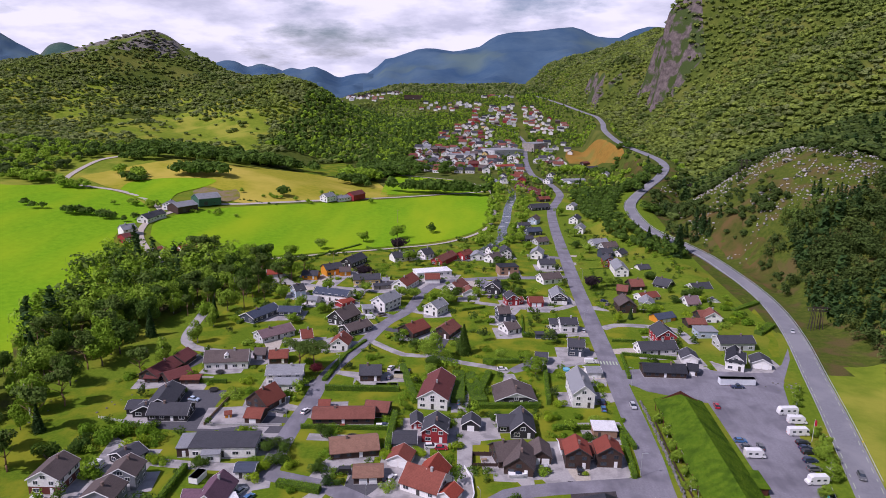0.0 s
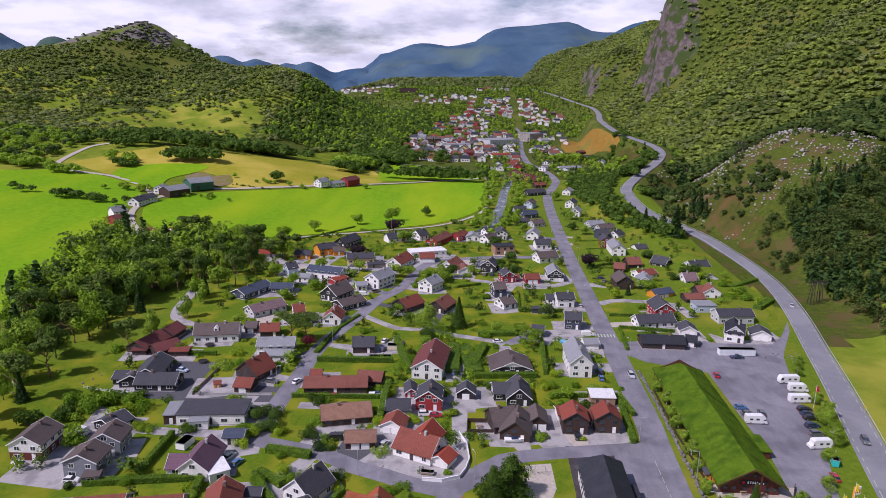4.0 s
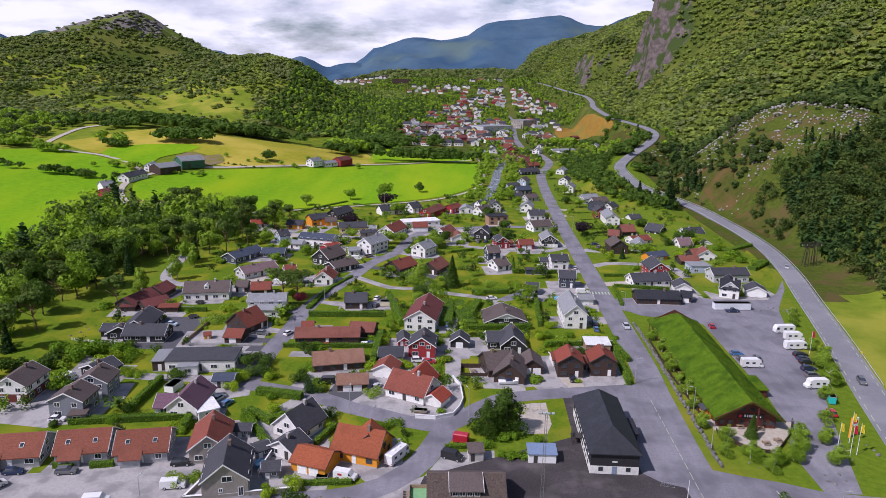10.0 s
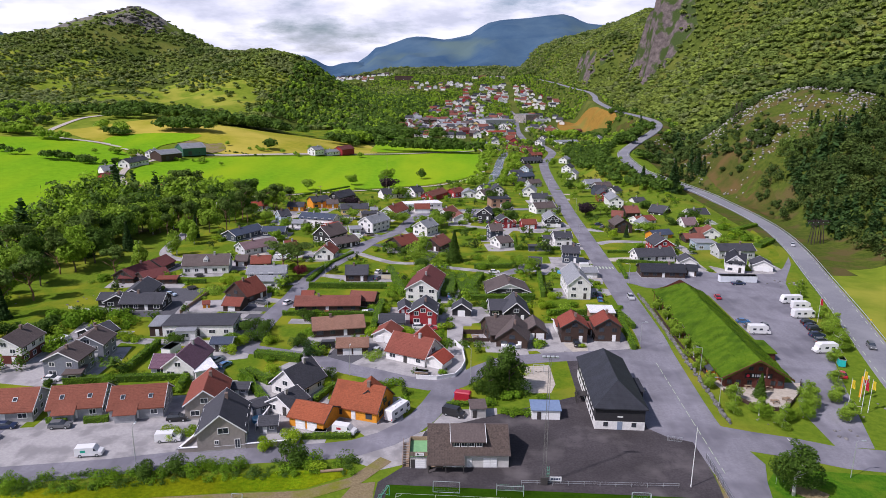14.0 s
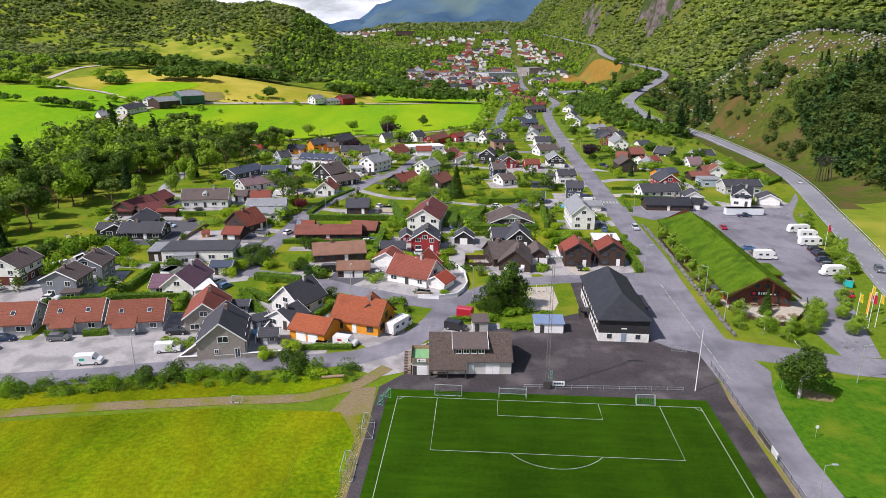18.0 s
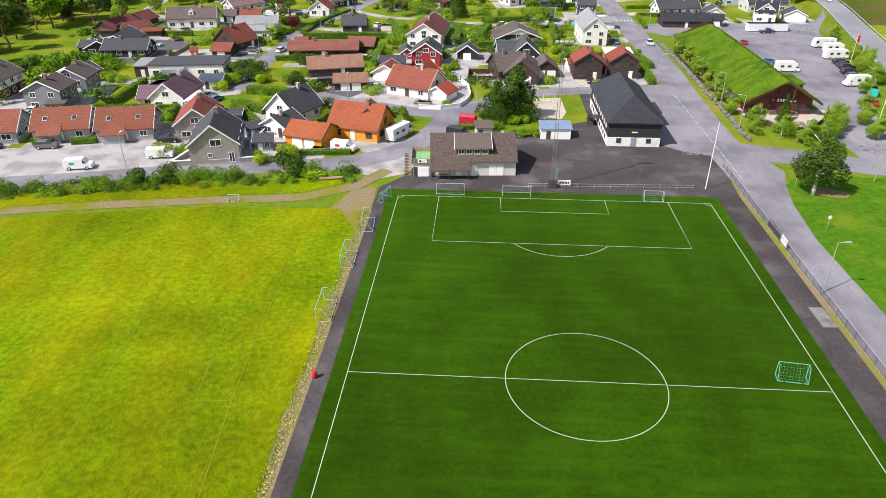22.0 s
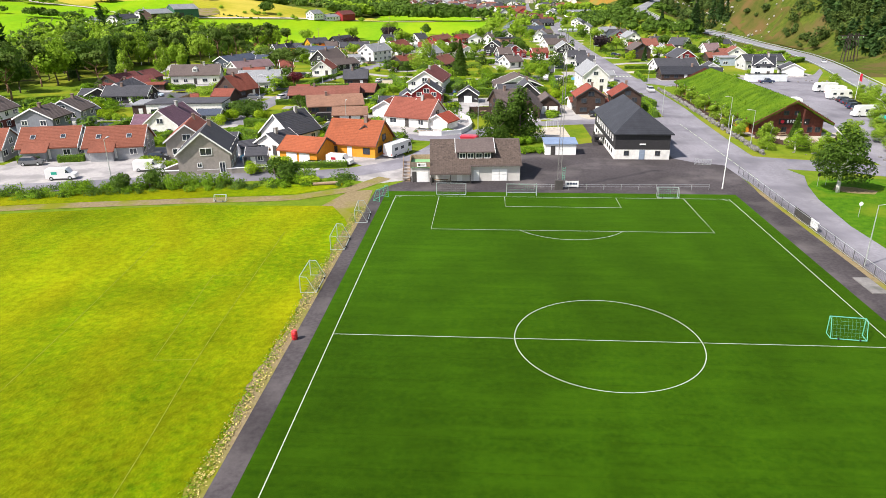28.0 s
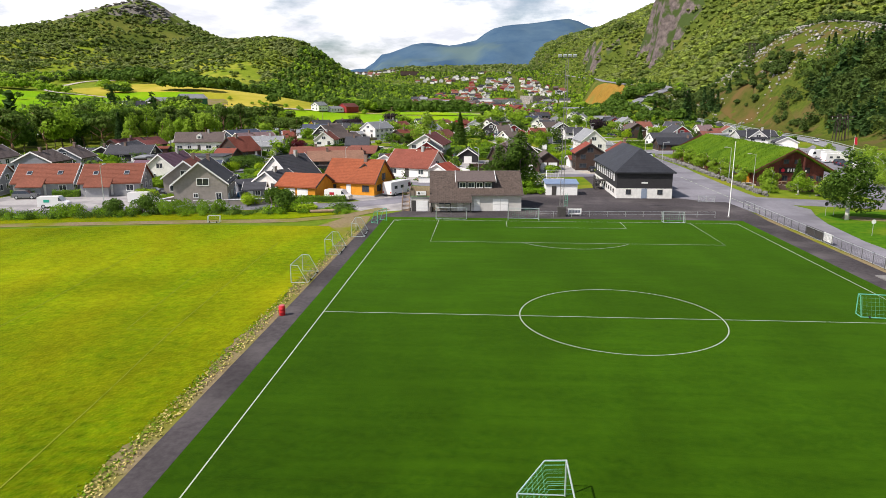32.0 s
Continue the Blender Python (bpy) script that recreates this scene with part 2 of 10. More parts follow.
M["rough"] = material("rough_grass", (0.036, 0.115, 0.005), (0.085, 0.185, 0.008), 0.9, 0.95, 0.2, 2.4, (0.13, 0.19, 0.012), 0.15, 0.50, 0.68, spec=0.04)
M["lawn"] = material("lawn", (0.075, 0.135, 0.007), (0.13, 0.20, 0.010), 0.9, 0.95, 0.06, 3, (0.21, 0.225, 0.014), 0.09, 0.44, 0.64, spec=0.05)
M["meadow"] = material("meadow", (0.13, 0.29, 0.004), (0.19, 0.37, 0.006), 0.25, 0.95, 0.1, 1, (0.27, 0.39, 0.006), 0.02, 0.42, 0.66, spec=0.03, stretch=(1.0, 0.25, 1.0))
M["hay"] = material("hay", (0.25, 0.26, 0.018), (0.35, 0.32, 0.030), 0.2, 0.95, 0.15, 1, (0.45, 0.37, 0.060), 0.014, 0.45, 0.6, spec=0.03)
M["orange_grass"] = material("orange_grass", (0.23, 0.130, 0.024), (0.31, 0.185, 0.036), 0.2, 0.95, 0.1, 1, (0.18, 0.17, 0.035), 0.02, 0.5, 0.66, spec=0.04)
M["pasture"] = material("pasture", (0.056, 0.134, 0.0008), (0.155, 0.205, 0.0012), 1.1, 0.95, 0.15, 3, (0.180, 0.190, 0.0015), 0.075, 0.42, 0.68, spec=0.02, stretch=(1.0, 0.45, 1.0))
M["turf"] = material("artificial_turf", (0.0125, 0.040, 0.0009), (0.0225, 0.058, 0.0012), 1.6, 0.9, 0.02, 12, (0.025, 0.066, 0.0013), 0.55, 0.46, 0.8, spec=0.02, stretch=(0.12, 1.0, 1.0))
M["verge"] = material("dry_verge", (0.17, 0.13, 0.07), (0.275, 0.22, 0.125), 2.2, 0.95, 0.06, 5, (0.17, 0.18, 0.014), 0.16, 0.46, 0.66, spec=0.05)
M["track"] = material("worn_asphalt", (0.046, 0.040, 0.043), (0.074, 0.066, 0.068), 2.0, 0.9, 0.01, 20, (0.115, 0.103, 0.102), 0.12, 0.52, 0.70, spec=0.12)
M["asphalt"] = material("asphalt", (0.20, 0.194, 0.22), (0.26, 0.252, 0.28), 1.6, 0.9, 0.01, 12, (0.155, 0.15, 0.172), 0.1, 0.46, 0.62, spec=0.15)
M["highway"] = material("highway_asphalt", (0.19, 0.19, 0.21), (0.23, 0.23, 0.25), 1.2, 0.9, 0.01, 12, (0.25, 0.25, 0.265), 0.05, 0.48, 0.6, spec=0.2)
M["drive"] = material("driveway", (0.33, 0.318, 0.315), (0.42, 0.40, 0.39), 1.4, 0.95, 0.02, 12, (0.25, 0.24, 0.24), 0.2, 0.46, 0.62, spec=0.2)
M["dark_drive"] = material("dark_asphalt", (0.075, 0.075, 0.085), (0.11, 0.11, 0.12), 1.4, 0.9, 0.01, 12, spec=0.2)
M["gravel"] = material("gravel", (0.38, 0.34, 0.28), (0.52, 0.47, 0.40), 1.0, 0.95, 0.05, 6, spec=0.1)
M["white_line"] = material("line_paint", (0.34, 0.41, 0.28), (0.47, 0.52, 0.40), 5, 0.7)
M["old_line"] = material("faded_line", (0.13, 0.18, 0.003), (0.24, 0.265, 0.03), 1.2, 0.9, spec=0.05)
M["water"] = material("river_water", (0.05, 0.06, 0.06), (0.10, 0.115, 0.115), 0.3, 0.2, 0.15, 0.5, (0.30, 0.30, 0.29), 0.15, 0.55, 0.62, spec=0.5)
M["rock"] = material("rock", (0.07, 0.058, 0.055), (0.19, 0.155, 0.145), 0.12, 0.95, 1.5, 0.3, (0.05, 0.075, 0.02), 0.035, 0.47, 0.55, spec=0.1)
M["peak"] = material("bare_peak", (0.10, 0.096, 0.085), (0.22, 0.20, 0.175), 0.09, 0.95, 1.5, 0.2, (0.11, 0.15, 0.022), 0.02, 0.48, 0.56, spec=0.1)

def uneven(mat, layers):
    """Slow changes of tone over a large surface: (noise scale, stretch along x and y, darkest, lightest)."""
    n, l = mat.node_tree.nodes, mat.node_tree.links
    b = n["Principled BSDF"]
    src = b.inputs["Base Color"].links[0].from_socket
    at = n.new("ShaderNodeTexCoord")
    for scale, pull, lo, hi in layers:
        m_ = n.new("ShaderNodeMapping")
        m_.inputs["Scale"].default_value = (pull[0], pull[1], 1)
        t_ = n.new("ShaderNodeTexNoise")
        t_.inputs["Scale"].default_value, t_.inputs["Detail"].default_value = scale, 3
        r_ = n.new("ShaderNodeMapRange")
        r_.inputs["From Min"].default_value, r_.inputs["From Max"].default_value = 0.36, 0.64
        r_.inputs["To Min"].default_value, r_.inputs["To Max"].default_value = lo, hi
        h_ = n.new("ShaderNodeHueSaturation")
        l.new(at.outputs["Object"], m_.inputs["Vector"])
        l.new(m_.outputs["Vector"], t_.inputs["Vector"])
        l.new(t_.outputs["Fac"], r_.inputs["Value"])
        l.new(r_.outputs["Result"], h_.inputs["Value"])
        l.new(src, h_.inputs["Color"])
        src = h_.outputs["Color"]
    l.new(src, b.inputs["Base Color"])


def nap(mat, weight, tint):
    """Upright blades catch more light at a flat angle."""
    b = mat.node_tree.nodes["Principled BSDF"]
    b.inputs["Sheen Weight"].default_value, b.inputs["Sheen Roughness"].default_value = weight, 0.45
    b.inputs["Sheen Tint"].default_value = (*tint, 1)


uneven(M["turf"], ((0.030, (1, 0.6), 0.82, 1.22), (0.16, (1, 0.4), 0.84, 1.14), (0.9, (0.25, 1), 0.92, 1.08)))
uneven(M["pasture"], ((0.035, (1, 0.5), 0.80, 1.16), (0.32, (1, 0.4), 0.88, 1.10), (0.12, (0.4, 1), 0.88, 1.12), (1.3, (1, 1), 0.84, 1.18)))
uneven(M["asphalt"], ((0.05, (1, 1), 0.88, 1.10), (0.5, (1, 0.15), 0.94, 1.06)))
uneven(M["track"], ((0.08, (1, 1), 0.82, 1.25),))
tn, tl = M["turf"].node_tree.nodes, M["turf"].node_tree.links
seam = tn.new("ShaderNodeTexWave")
seam.wave_type, seam.bands_direction, seam.wave_profile = "BANDS", "Y", "SAW"
seam.inputs["Scale"].default_value = 0.314159 / 4.0
seam_at = tn.new("ShaderNodeTexCoord")
seam_width = tn.new("ShaderNodeMapRange")
seam_width.inputs["From Min"].default_value, seam_width.inputs["From Max"].default_value = 0.965, 0.99
seam_width.inputs["To Min"].default_value, seam_width.inputs["To Max"].default_value = 1.0, 0.86
seam_tone = tn.new("ShaderNodeHueSaturation")
tl.new(seam_at.outputs["Object"], seam.inputs["Vector"])
tl.new(seam.outputs["Fac"], seam_width.inputs["Value"])
tl.new(seam_width.outputs["Result"], seam_tone.inputs["Value"])
tl.new(tn["Principled BSDF"].inputs["Base Color"].links[0].from_socket, seam_tone.inputs["Color"])
tl.new(seam_tone.outputs["Color"], tn["Principled BSDF"].inputs["Base Color"])
nap(M["turf"], 0.22, (0.36, 0.85, 0.06))
nap(M["pasture"], 0.22, (0.95, 0.90, 0.03))

# ---- ground ----
def grid_lines(spans):
    out = [spans[0][0]]
    for a, b, s in spans:
        out += list(np.arange(a + s, b + s * 0.5, s))
    return np.array(out)


GX = grid_lines([(-3000, -1600, 100), (-1600, -800, 20), (-800, -240, 10), (-240, 40, 10), (40, 340, 6), (340, 900, 14), (900, 2600, 85)])
GY = grid_lines([(-700, -100, 60), (-100, 400, 10), (400, 1500, 10), (1500, 2600, 22), (2600, 4200, 80)])


def ground():
    xx, yy = np.meshgrid(GX, GY)
    zz = height(xx, yy)
    co = np.stack([xx, yy, zz], -1).reshape(-1, 3)
    nx, ny = len(GX), len(GY)
    i = (np.arange(ny - 1)[:, None] * nx + np.arange(nx - 1)[None, :]).ravel()
    faces = np.stack([i, i + 1, i + nx + 1, i + nx], 1)
    me = bpy.data.meshes.new("ground")
    me.vertices.add(len(co))
    me.vertices.foreach_set("co", co.ravel())
    me.loops.add(faces.size)
    me.loops.foreach_set("vertex_index", faces.ravel())
    me.polygons.add(len(faces))
    me.polygons.foreach_set("loop_start", np.arange(0, faces.size, 4))
    me.polygons.foreach_set("use_smooth", np.ones(len(faces), bool))
    me.materials.append(M["grass"])
    me.materials.append(M["hillgrass"])
    me.materials.append(M["rock"])
    for more in ("knollgrass", "glade", "peak"):
        me.materials.append(M[more])
    cx, cy = co[faces].mean(1)[:, 0], co[faces].mean(1)[:, 1]
    z4 = co[faces][:, :, 2]
    slope = (z4.max(1) - z4.min(1)) / np.maximum(4, np.hypot(co[faces][:, 1, 0] - co[faces][:, 0, 0], co[faces][:, 2, 1] - co[faces][:, 1, 1]))
    kind = np.where((cx > 128) | (cx < -330) | (cy > 700), 1, 0)
    ragged = 26 * np.sin(cx / 23 + 2 * np.sin(cy / 31)) + 20 * np.sin(cy / 17 + 2 * np.sin(cx / 13)) + 14 * np.sin(cx / 7.0 - cy / 9.0)
    kind[(cx > 128) & (cx + ragged < 335) & (cy + ragged > 215) & (cy + ragged < 740)] = 3
    kind[(cx > 100) & (cx + 0.4 * ragged < 178) & (cy + ragged <= 225)] = 4
    kind[(np.hypot(cx + 470, (cy - 870) / 1.5) + ragged < 165) & (cx < -330)] = 4
    kind[(cx < -300) & (cx > -700) & (cy < 770) & (cy > 200)] = 4
    kind[(cx + ragged > -1000) & (cx + ragged < -620) & (cy + ragged > 800) & (cy + ragged < 1120)] = 4
    kind[(np.hypot((cx + 745) / 1.25, cy - 1375) + 0.6 * ragged < 96) | ((cx < -790) & (cx > -1000) & (np.abs(cy - 1325) + 0.5 * ragged < 70))] = 5
    kind[(slope > 1.0) & (kind == 1) & (np.abs(cy - 1385) < 125) & (cx > 250) & (cx < 385)] = 2
    kind[(slope > 0.9) & (np.abs(cy - 1720) < 110) & (cx > 200) & (cx < 300)] = 2
    me.polygons.foreach_set("material_index", kind)
    me.update(calc_edges=True)
    return tagged(new("ground", me), "grassy valley floor rising to wooded hillsides", "ground", kind="structure")


ground()


def drape(name, pts, mat, label, lift=0.05, flat=False, category="field"):
    """A patch of ground cover, cut along the ground's own mesh lines so that it lies on it."""
    bm = bmesh.new()
    bm.faces.new([bm.verts.new((x, y, 0)) for x, y in pts])
    bm.normal_update()
    bmesh.ops.triangulate(bm, faces=bm.faces[:])
    if not flat:
        xs, ys = [p[0] for p in pts], [p[1] for p in pts]
        for axis, lines, lo, hi in ((0, GX, min(xs), max(xs)), (1, GY, min(ys), max(ys))):
            for v in lines[(lines > lo) & (lines < hi)]:
                co, no = [0, 0, 0], [0, 0, 0]
                co[axis], no[axis] = v, 1
                bmesh.ops.bisect_plane(bm, geom=bm.verts[:] + bm.edges[:] + bm.faces[:], plane_co=co, plane_no=no, dist=0.001)
        zz = height([v.co.x for v in bm.verts], [v.co.y for v in bm.verts])
        for v, z in zip(bm.verts, zz):
            v.co.z = z
    for v in bm.verts:
        v.co.z += lift
    bmesh.ops.recalc_face_normals(bm, faces=bm.faces[:])
    if sum(f.normal.z for f in bm.faces) < 0:
        bmesh.ops.reverse_faces(bm, faces=bm.faces[:])
    me = bpy.data.meshes.new(name)
    bm.to_mesh(me)
    bm.free()
    for p in me.polygons:
        p.use_smooth = True
    me.materials.append(mat)
    return tagged(new(name, me), label, category, kind="structure")


def smooth(pts, step=6):
    """A rounded outline through the given corners."""
    c = curve(list(pts) + [pts[0]], step)
    return [(p[0], p[1]) for p in c[:-1]]


def ribbon(name, pts, width, mat, label, lift=0.06, step=5, own_z=False, category="road", dash=None, side=0.0, skirt=0.0):
    """A strip along a line: a road, a path or, with dash (length, gap), road marks."""
    c = curve(pts, step)
    d = np.gradient(c[:, :2], axis=0)
    d /= np.linalg.norm(d, axis=1)[:, None] + 1e-9
    nrm = np.stack([d[:, 1], -d[:, 0]], 1)
    lft, rgt = c[:, :2] + nrm * (side - width / 2), c[:, :2] + nrm * (side + width / 2)
    zl = c[:, 2] + lift if own_z else height(lft[:, 0], lft[:, 1]) + lift
    zr = c[:, 2] + lift if own_z else height(rgt[:, 0], rgt[:, 1]) + lift
    vs, fs = [], []
    dist = 0.0
    for i in range(len(c)):
        vs += [(*lft[i], zl[i]), (*rgt[i], zr[i])]
        if skirt:
            vs += [(*(lft[i] - nrm[i] * 0.5), zl[i] - skirt), (*(rgt[i] + nrm[i] * 0.5), zr[i] - skirt)]
    k = 4 if skirt else 2
    for i in range(len(c) - 1):
        dist += np.linalg.norm(c[i + 1, :2] - c[i, :2])
        if dash and dist % sum(dash) > dash[0]:
            continue
        fs.append((k * i, k * i + 1, k * i + k + 1, k * i + k))
        if skirt:
            fs += [(k * i + 2, k * i, k * i + k, k * i + k + 2), (k * i + 1, k * i + 3, k * i + k + 3, k * i + k + 1)]
    me = bpy.data.meshes.new(name)
    me.from_pydata([tuple(map(float, v)) for v in vs], [], fs)
    me.materials.append(mat)
    return tagged(new(name, me), label, category, kind="structure")


ribbon("main_road", HIGHWAY, 9.4, M["highway"], "two-lane grey asphalt road curving along the hillside", 0.12, 9, True, skirt=0.5)
for s in (-3.7, 3.7):
    ribbon("road_edge_line", HIGHWAY[:70], 0.22, M["white_line"], "broken white edge line on asphalt", 0.15, 1.5, True, dash=(3, 3), side=s, category="road marking")
STREET = [(38.6, 60), (38, 77), (38, 91), (39, 121), (40, 142), (40, 202), (40, 275), (40, 328), (41, 398), (43, 499), (48, 589), (60, 651), (66, 693), (62, 756), (53, 801), (44, 845), (42, 940), (46, 1085), (56, 1281)]
ribbon("high_street", STREET, 8.6, M["asphalt"], "long straight grey asphalt village street", 0.05)
drape("road_south", [(34.6, -75), (41.3, -75), (41.1, 13), (40.8, 24), (40.6, 36), (42.0, 49.4), (43.8, 57.5), (46, 64), (44, 72), (34.7, 72)], M["asphalt"], "grey asphalt road beside the sports ground", 0.044, True, "road")
ribbon("street_west", [(-79, 112), (-80, 128), (-80, 144), (-79, 162), (-79, 179), (-77, 195), (-73, 211), (-69, 228), (-64, 251), (-55, 273), (-50, 308), (-39, 328), (-10, 340), (20, 345), (40, 350)], 6.4, M["asphalt"], "grey asphalt residential street", 0.045)
ribbon("street_south", [(-82, 118), (-77, 114), (-69, 112), (-58, 109), (-47, 103), (-39, 100), (-32, 97), (-25, 95), (-18, 97), (-12, 105), (-6, 111), (6, 115), (20, 118), (40, 122)], 6.2, M["asphalt"], "grey asphalt residential street curving between houses", 0.04)
ribbon("street_row", [(-20, 96), (-23, 84), (-28, 73), (-38, 64), (-56, 60), (-72, 57), (-85, 53), (-98, 50), (-125, 44), (-160, 36)], 6.5, M["asphalt"], "grey asphalt street in front of the terraced houses", 0.035)
ribbon("side_road", [(38, 76), (47, 73), (55, 71), (63, 68), (72, 67), (90, 66)], 9, M["asphalt"], "grey asphalt side road", 0.03)

# ---- fields ----
drape("hay_field", smooth([(-402, 543), (-386, 580), (-370, 612), (-350, 640), (-310, 650), (-272, 690), (-237, 725), (-194, 719), (-158, 740), (-137, 700), (-122, 640), (-124, 610), (-166, 560), (-215, 520), (-242, 512), (-262, 540), (-300, 540), (-345, 512)]), M["hay"], "mown yellow-green hay field on a slope", 0.3)
drape("meadow", smooth([(-257, 392), (-269, 430), (-250, 482), (-177, 540), (-91, 630), (-25, 680), (-9, 586), (-18, 500), (-46, 443), (-88, 414), (-134, 388), (-171, 366), (-195, 350), (-232, 366)]), M["meadow"], "bright green mown meadow", 0.25)
drape("meadow", smooth([(-560, 470), (-430, 480), (-386, 512), (-327, 493), (-285, 448), (-278, 385), (-252, 335), (-240, 292), (-300, 287), (-420, 300), (-560, 330)]), M["meadow"], "bright green meadow beside the farm", 0.25)
drape("meadow", smooth([(-420, 290), (-243, 290), (-232, 245), (-218, 190), (-240, 150), (-420, 150)]), M["meadow"], "bright green meadow behind the wood", 0.2)
drape("meadow", smooth([(-345, 512), (-349, 540), (-324, 563), (-282, 569), (-279, 548), (-294, 516), (-288, 478), (-320, 490)]), M["meadow"], "green meadow on the slope above the farm", 0.5)
drape("meadow", smooth([(-262, 742), (-250, 780), (-223, 855), (-205, 838), (-190, 790), (-198, 738), (-225, 722)]), M["lawn"], "green meadow before the wooded hill", 0.4)
drape("meadow", smooth([(-128, 630), (-136, 710), (-139, 800), (-96, 786), (-58, 769), (-24, 729), (-18, 697), (-60, 672), (-105, 645)]), M["meadow"], "green meadow by the river", 0.3)
drape("orange_field", smooth([(109, 976), (112, 1065), (128, 1150), (150, 1135), (159, 1060), (166, 938), (171, 901), (168, 864), (161, 872), (148, 943), (128, 974)]), M["orange_grass"], "dry orange grass on a slope", 0.8)
drape("orange_field", smooth([(165, 846), (172, 812), (180, 770), (176, 714), (166, 690), (163, 746), (161, 812)]), M["heath"], "dry brown grass inside the bend of the main road", 0.7)
drape("heath_slope", smooth([(157, 330), (168, 350), (172, 392), (166, 412), (172, 440), (164, 470), (160, 520), (150, 545), (140, 560), (147, 500), (152, 455), (155, 405), (156, 365)], 8), M["heath"], "dry brown heath on the slope above the road", 0.35)
ribbon("farm_track", [(-20, 690), (-91, 640), (-177, 550), (-225, 512), (-262, 488), (-275, 440), (-268, 400), (-245, 362), (-215, 330)], 4.5, M["gravel"], "pale gravel farm track", 0.45)
drape("gravel_yard", smooth([(-285, 527), (-277, 546), (-262, 536), (-251, 545), (-240, 524), (-246, 508), (-266, 505), (-276, 512)]), M["verge"], "bare sandy ground dug out behind the barn", 0.6)
ribbon("farm_track", [(-275, 450), (-300, 480), (-340, 505), (-400, 520), (-420, 600), (-405, 640)], 5, M["gravel"], "pale gravel farm track", 0.5)
ribbon("footpath", [(-137, 802), (-96, 790), (-58, 773), (-23, 733), (-10, 676), (-7, 600), (-14, 497), (-42, 437), (-84, 408), (-134, 381), (-171, 357)], 3, M["gravel"], "pale gravel path round the meadow", 0.4)
ribbon("river", [(-30, 380), (-4, 450), (-2, 490), (2, 529), (6, 600), (12, 664), (10, 720), (-10, 800)], 8, M["water"], "shallow river over stones", 0.1, category="river")

# ---- sports ground ----
HX, HY = 27.5, 48.6
drape("asphalt_yard", [(-31.5, -75), (-31.5, 40), (-31.5, 52), (-27, 58), (-24, 72), (12, 92), (12, 120), (34, 120), (34.2, 60), (33.7, 50), (33.7, -75)], M["track"], "worn grey asphalt round the sports ground", 0.02, True, "yard")
drape("verge", [(33.5, -75), (34.7, -75), (34.7, 62), (33.6, 52)], M["verge"], "sandy strip under the fence beside the road", 0.024, True, "verge")
drape("football_pitch", [(-29.4, -75), (29.4, -75), (29.4, 51.3), (-29.4, 51.3)], M["turf"], "dark green artificial turf football pitch", 0.06, True, "pitch")
rv = random.Random(61)
ragged_edge = [(-32.75 + 0.25 * math.sin(i * 0.21) + rv.uniform(-0.22, 0.22), -75 + 0.6 * i) for i in range(181)]
drape("sports_field", [(-118, -75)] + ragged_edge + [(-33.6, 36), (-37, 42.5), (-60, 42), (-90, 36), (-118, 28)], M["pasture"], "yellow-green grass sports field", 0.042, True, "field")
drape("verge", [(-34.8, -75), (-31.4, -75), (-31.3, 40), (-32, 52), (-36, 51), (-39, 42)], M["verge"], "dry grass and sand along the pitch", 0.03, True, "verge")


def line_mark(pts, closed=False, width=0.09):
    n = len(pts)
    vs, fs = [], []
    P = [Vector((*p, 0.075)) for p in pts]
    for i, p in enumerate(P):
        a = P[i - 1] if (closed or i) else P[i]
        b = P[(i + 1) % n] if (closed or i < n - 1) else P[i]
        d = (b - a).normalized()
        o = Vector((d.y, -d.x, 0)) * width / 2
        vs += [p - o, p + o]
    for i in range(n if closed else n - 1):
        j = (i + 1) % n
        fs.append((2 * i, 2 * i + 1, 2 * j + 1, 2 * j))
    me = bpy.data.meshes.new("pitch_line")
    me.from_pydata([tuple(v) for v in vs], [], fs)
    me.materials.append(M["white_line"])
    tagged(new("pitch_line", me), "white line painted on the turf", "pitch line", kind="structure")


def arc(cx, cy, r, a, b, n=48):
    return [(cx + r * math.cos(radians(a + (b - a) * i / n)), cy + r * math.sin(radians(a + (b - a) * i / n))) for i in range(n + 1)]


for x in (-HX, HX):
    line_mark([(x, -75), (x, HY)])
line_mark([(-HX, HY), (HX, HY)])
line_mark([(-HX, 0), (HX, 0)])
line_mark(arc(0, 0, 9.15, 0, 360, 72)[:-1], True)
line_mark([(-20.16, HY), (-20.16, HY - 16.5), (20.16, HY - 16.5), (20.16, HY)])
line_mark([(-9.16, HY), (-9.16, HY - 5.3), (9.16, HY - 5.3), (9.16, HY)])
line_mark(arc(0, HY - 11, 9.15, 217, 323, 30))
line_mark(arc(-HX, HY, 1, -90, 0, 8))
line_mark(arc(HX, HY, 1, 180, 270, 8))
line_mark([(-20.16, -75), (-20.16, -32.2), (20.16, -32.2), (20.16, -75)])
line_mark(arc(0, -37.7, 9.15, 37, 143, 30))
for pts in ([(-41.2, 30), (-39.6, -2), (-37.9, -20), (-36.4, -40)], [(-58, 25), (-55.4, 0), (-53.8, -20)], [(-45.5, 14), (-43.4, -6)], [(-45.5, 14), (-40.4, 14.4)], [(-43.4, -6), (-39.4, -5.6)]):
    ribbon("worn_line", pts, 0.10, M["old_line"], "faded line on the grass sports field", 0.066, 3, category="pitch line")

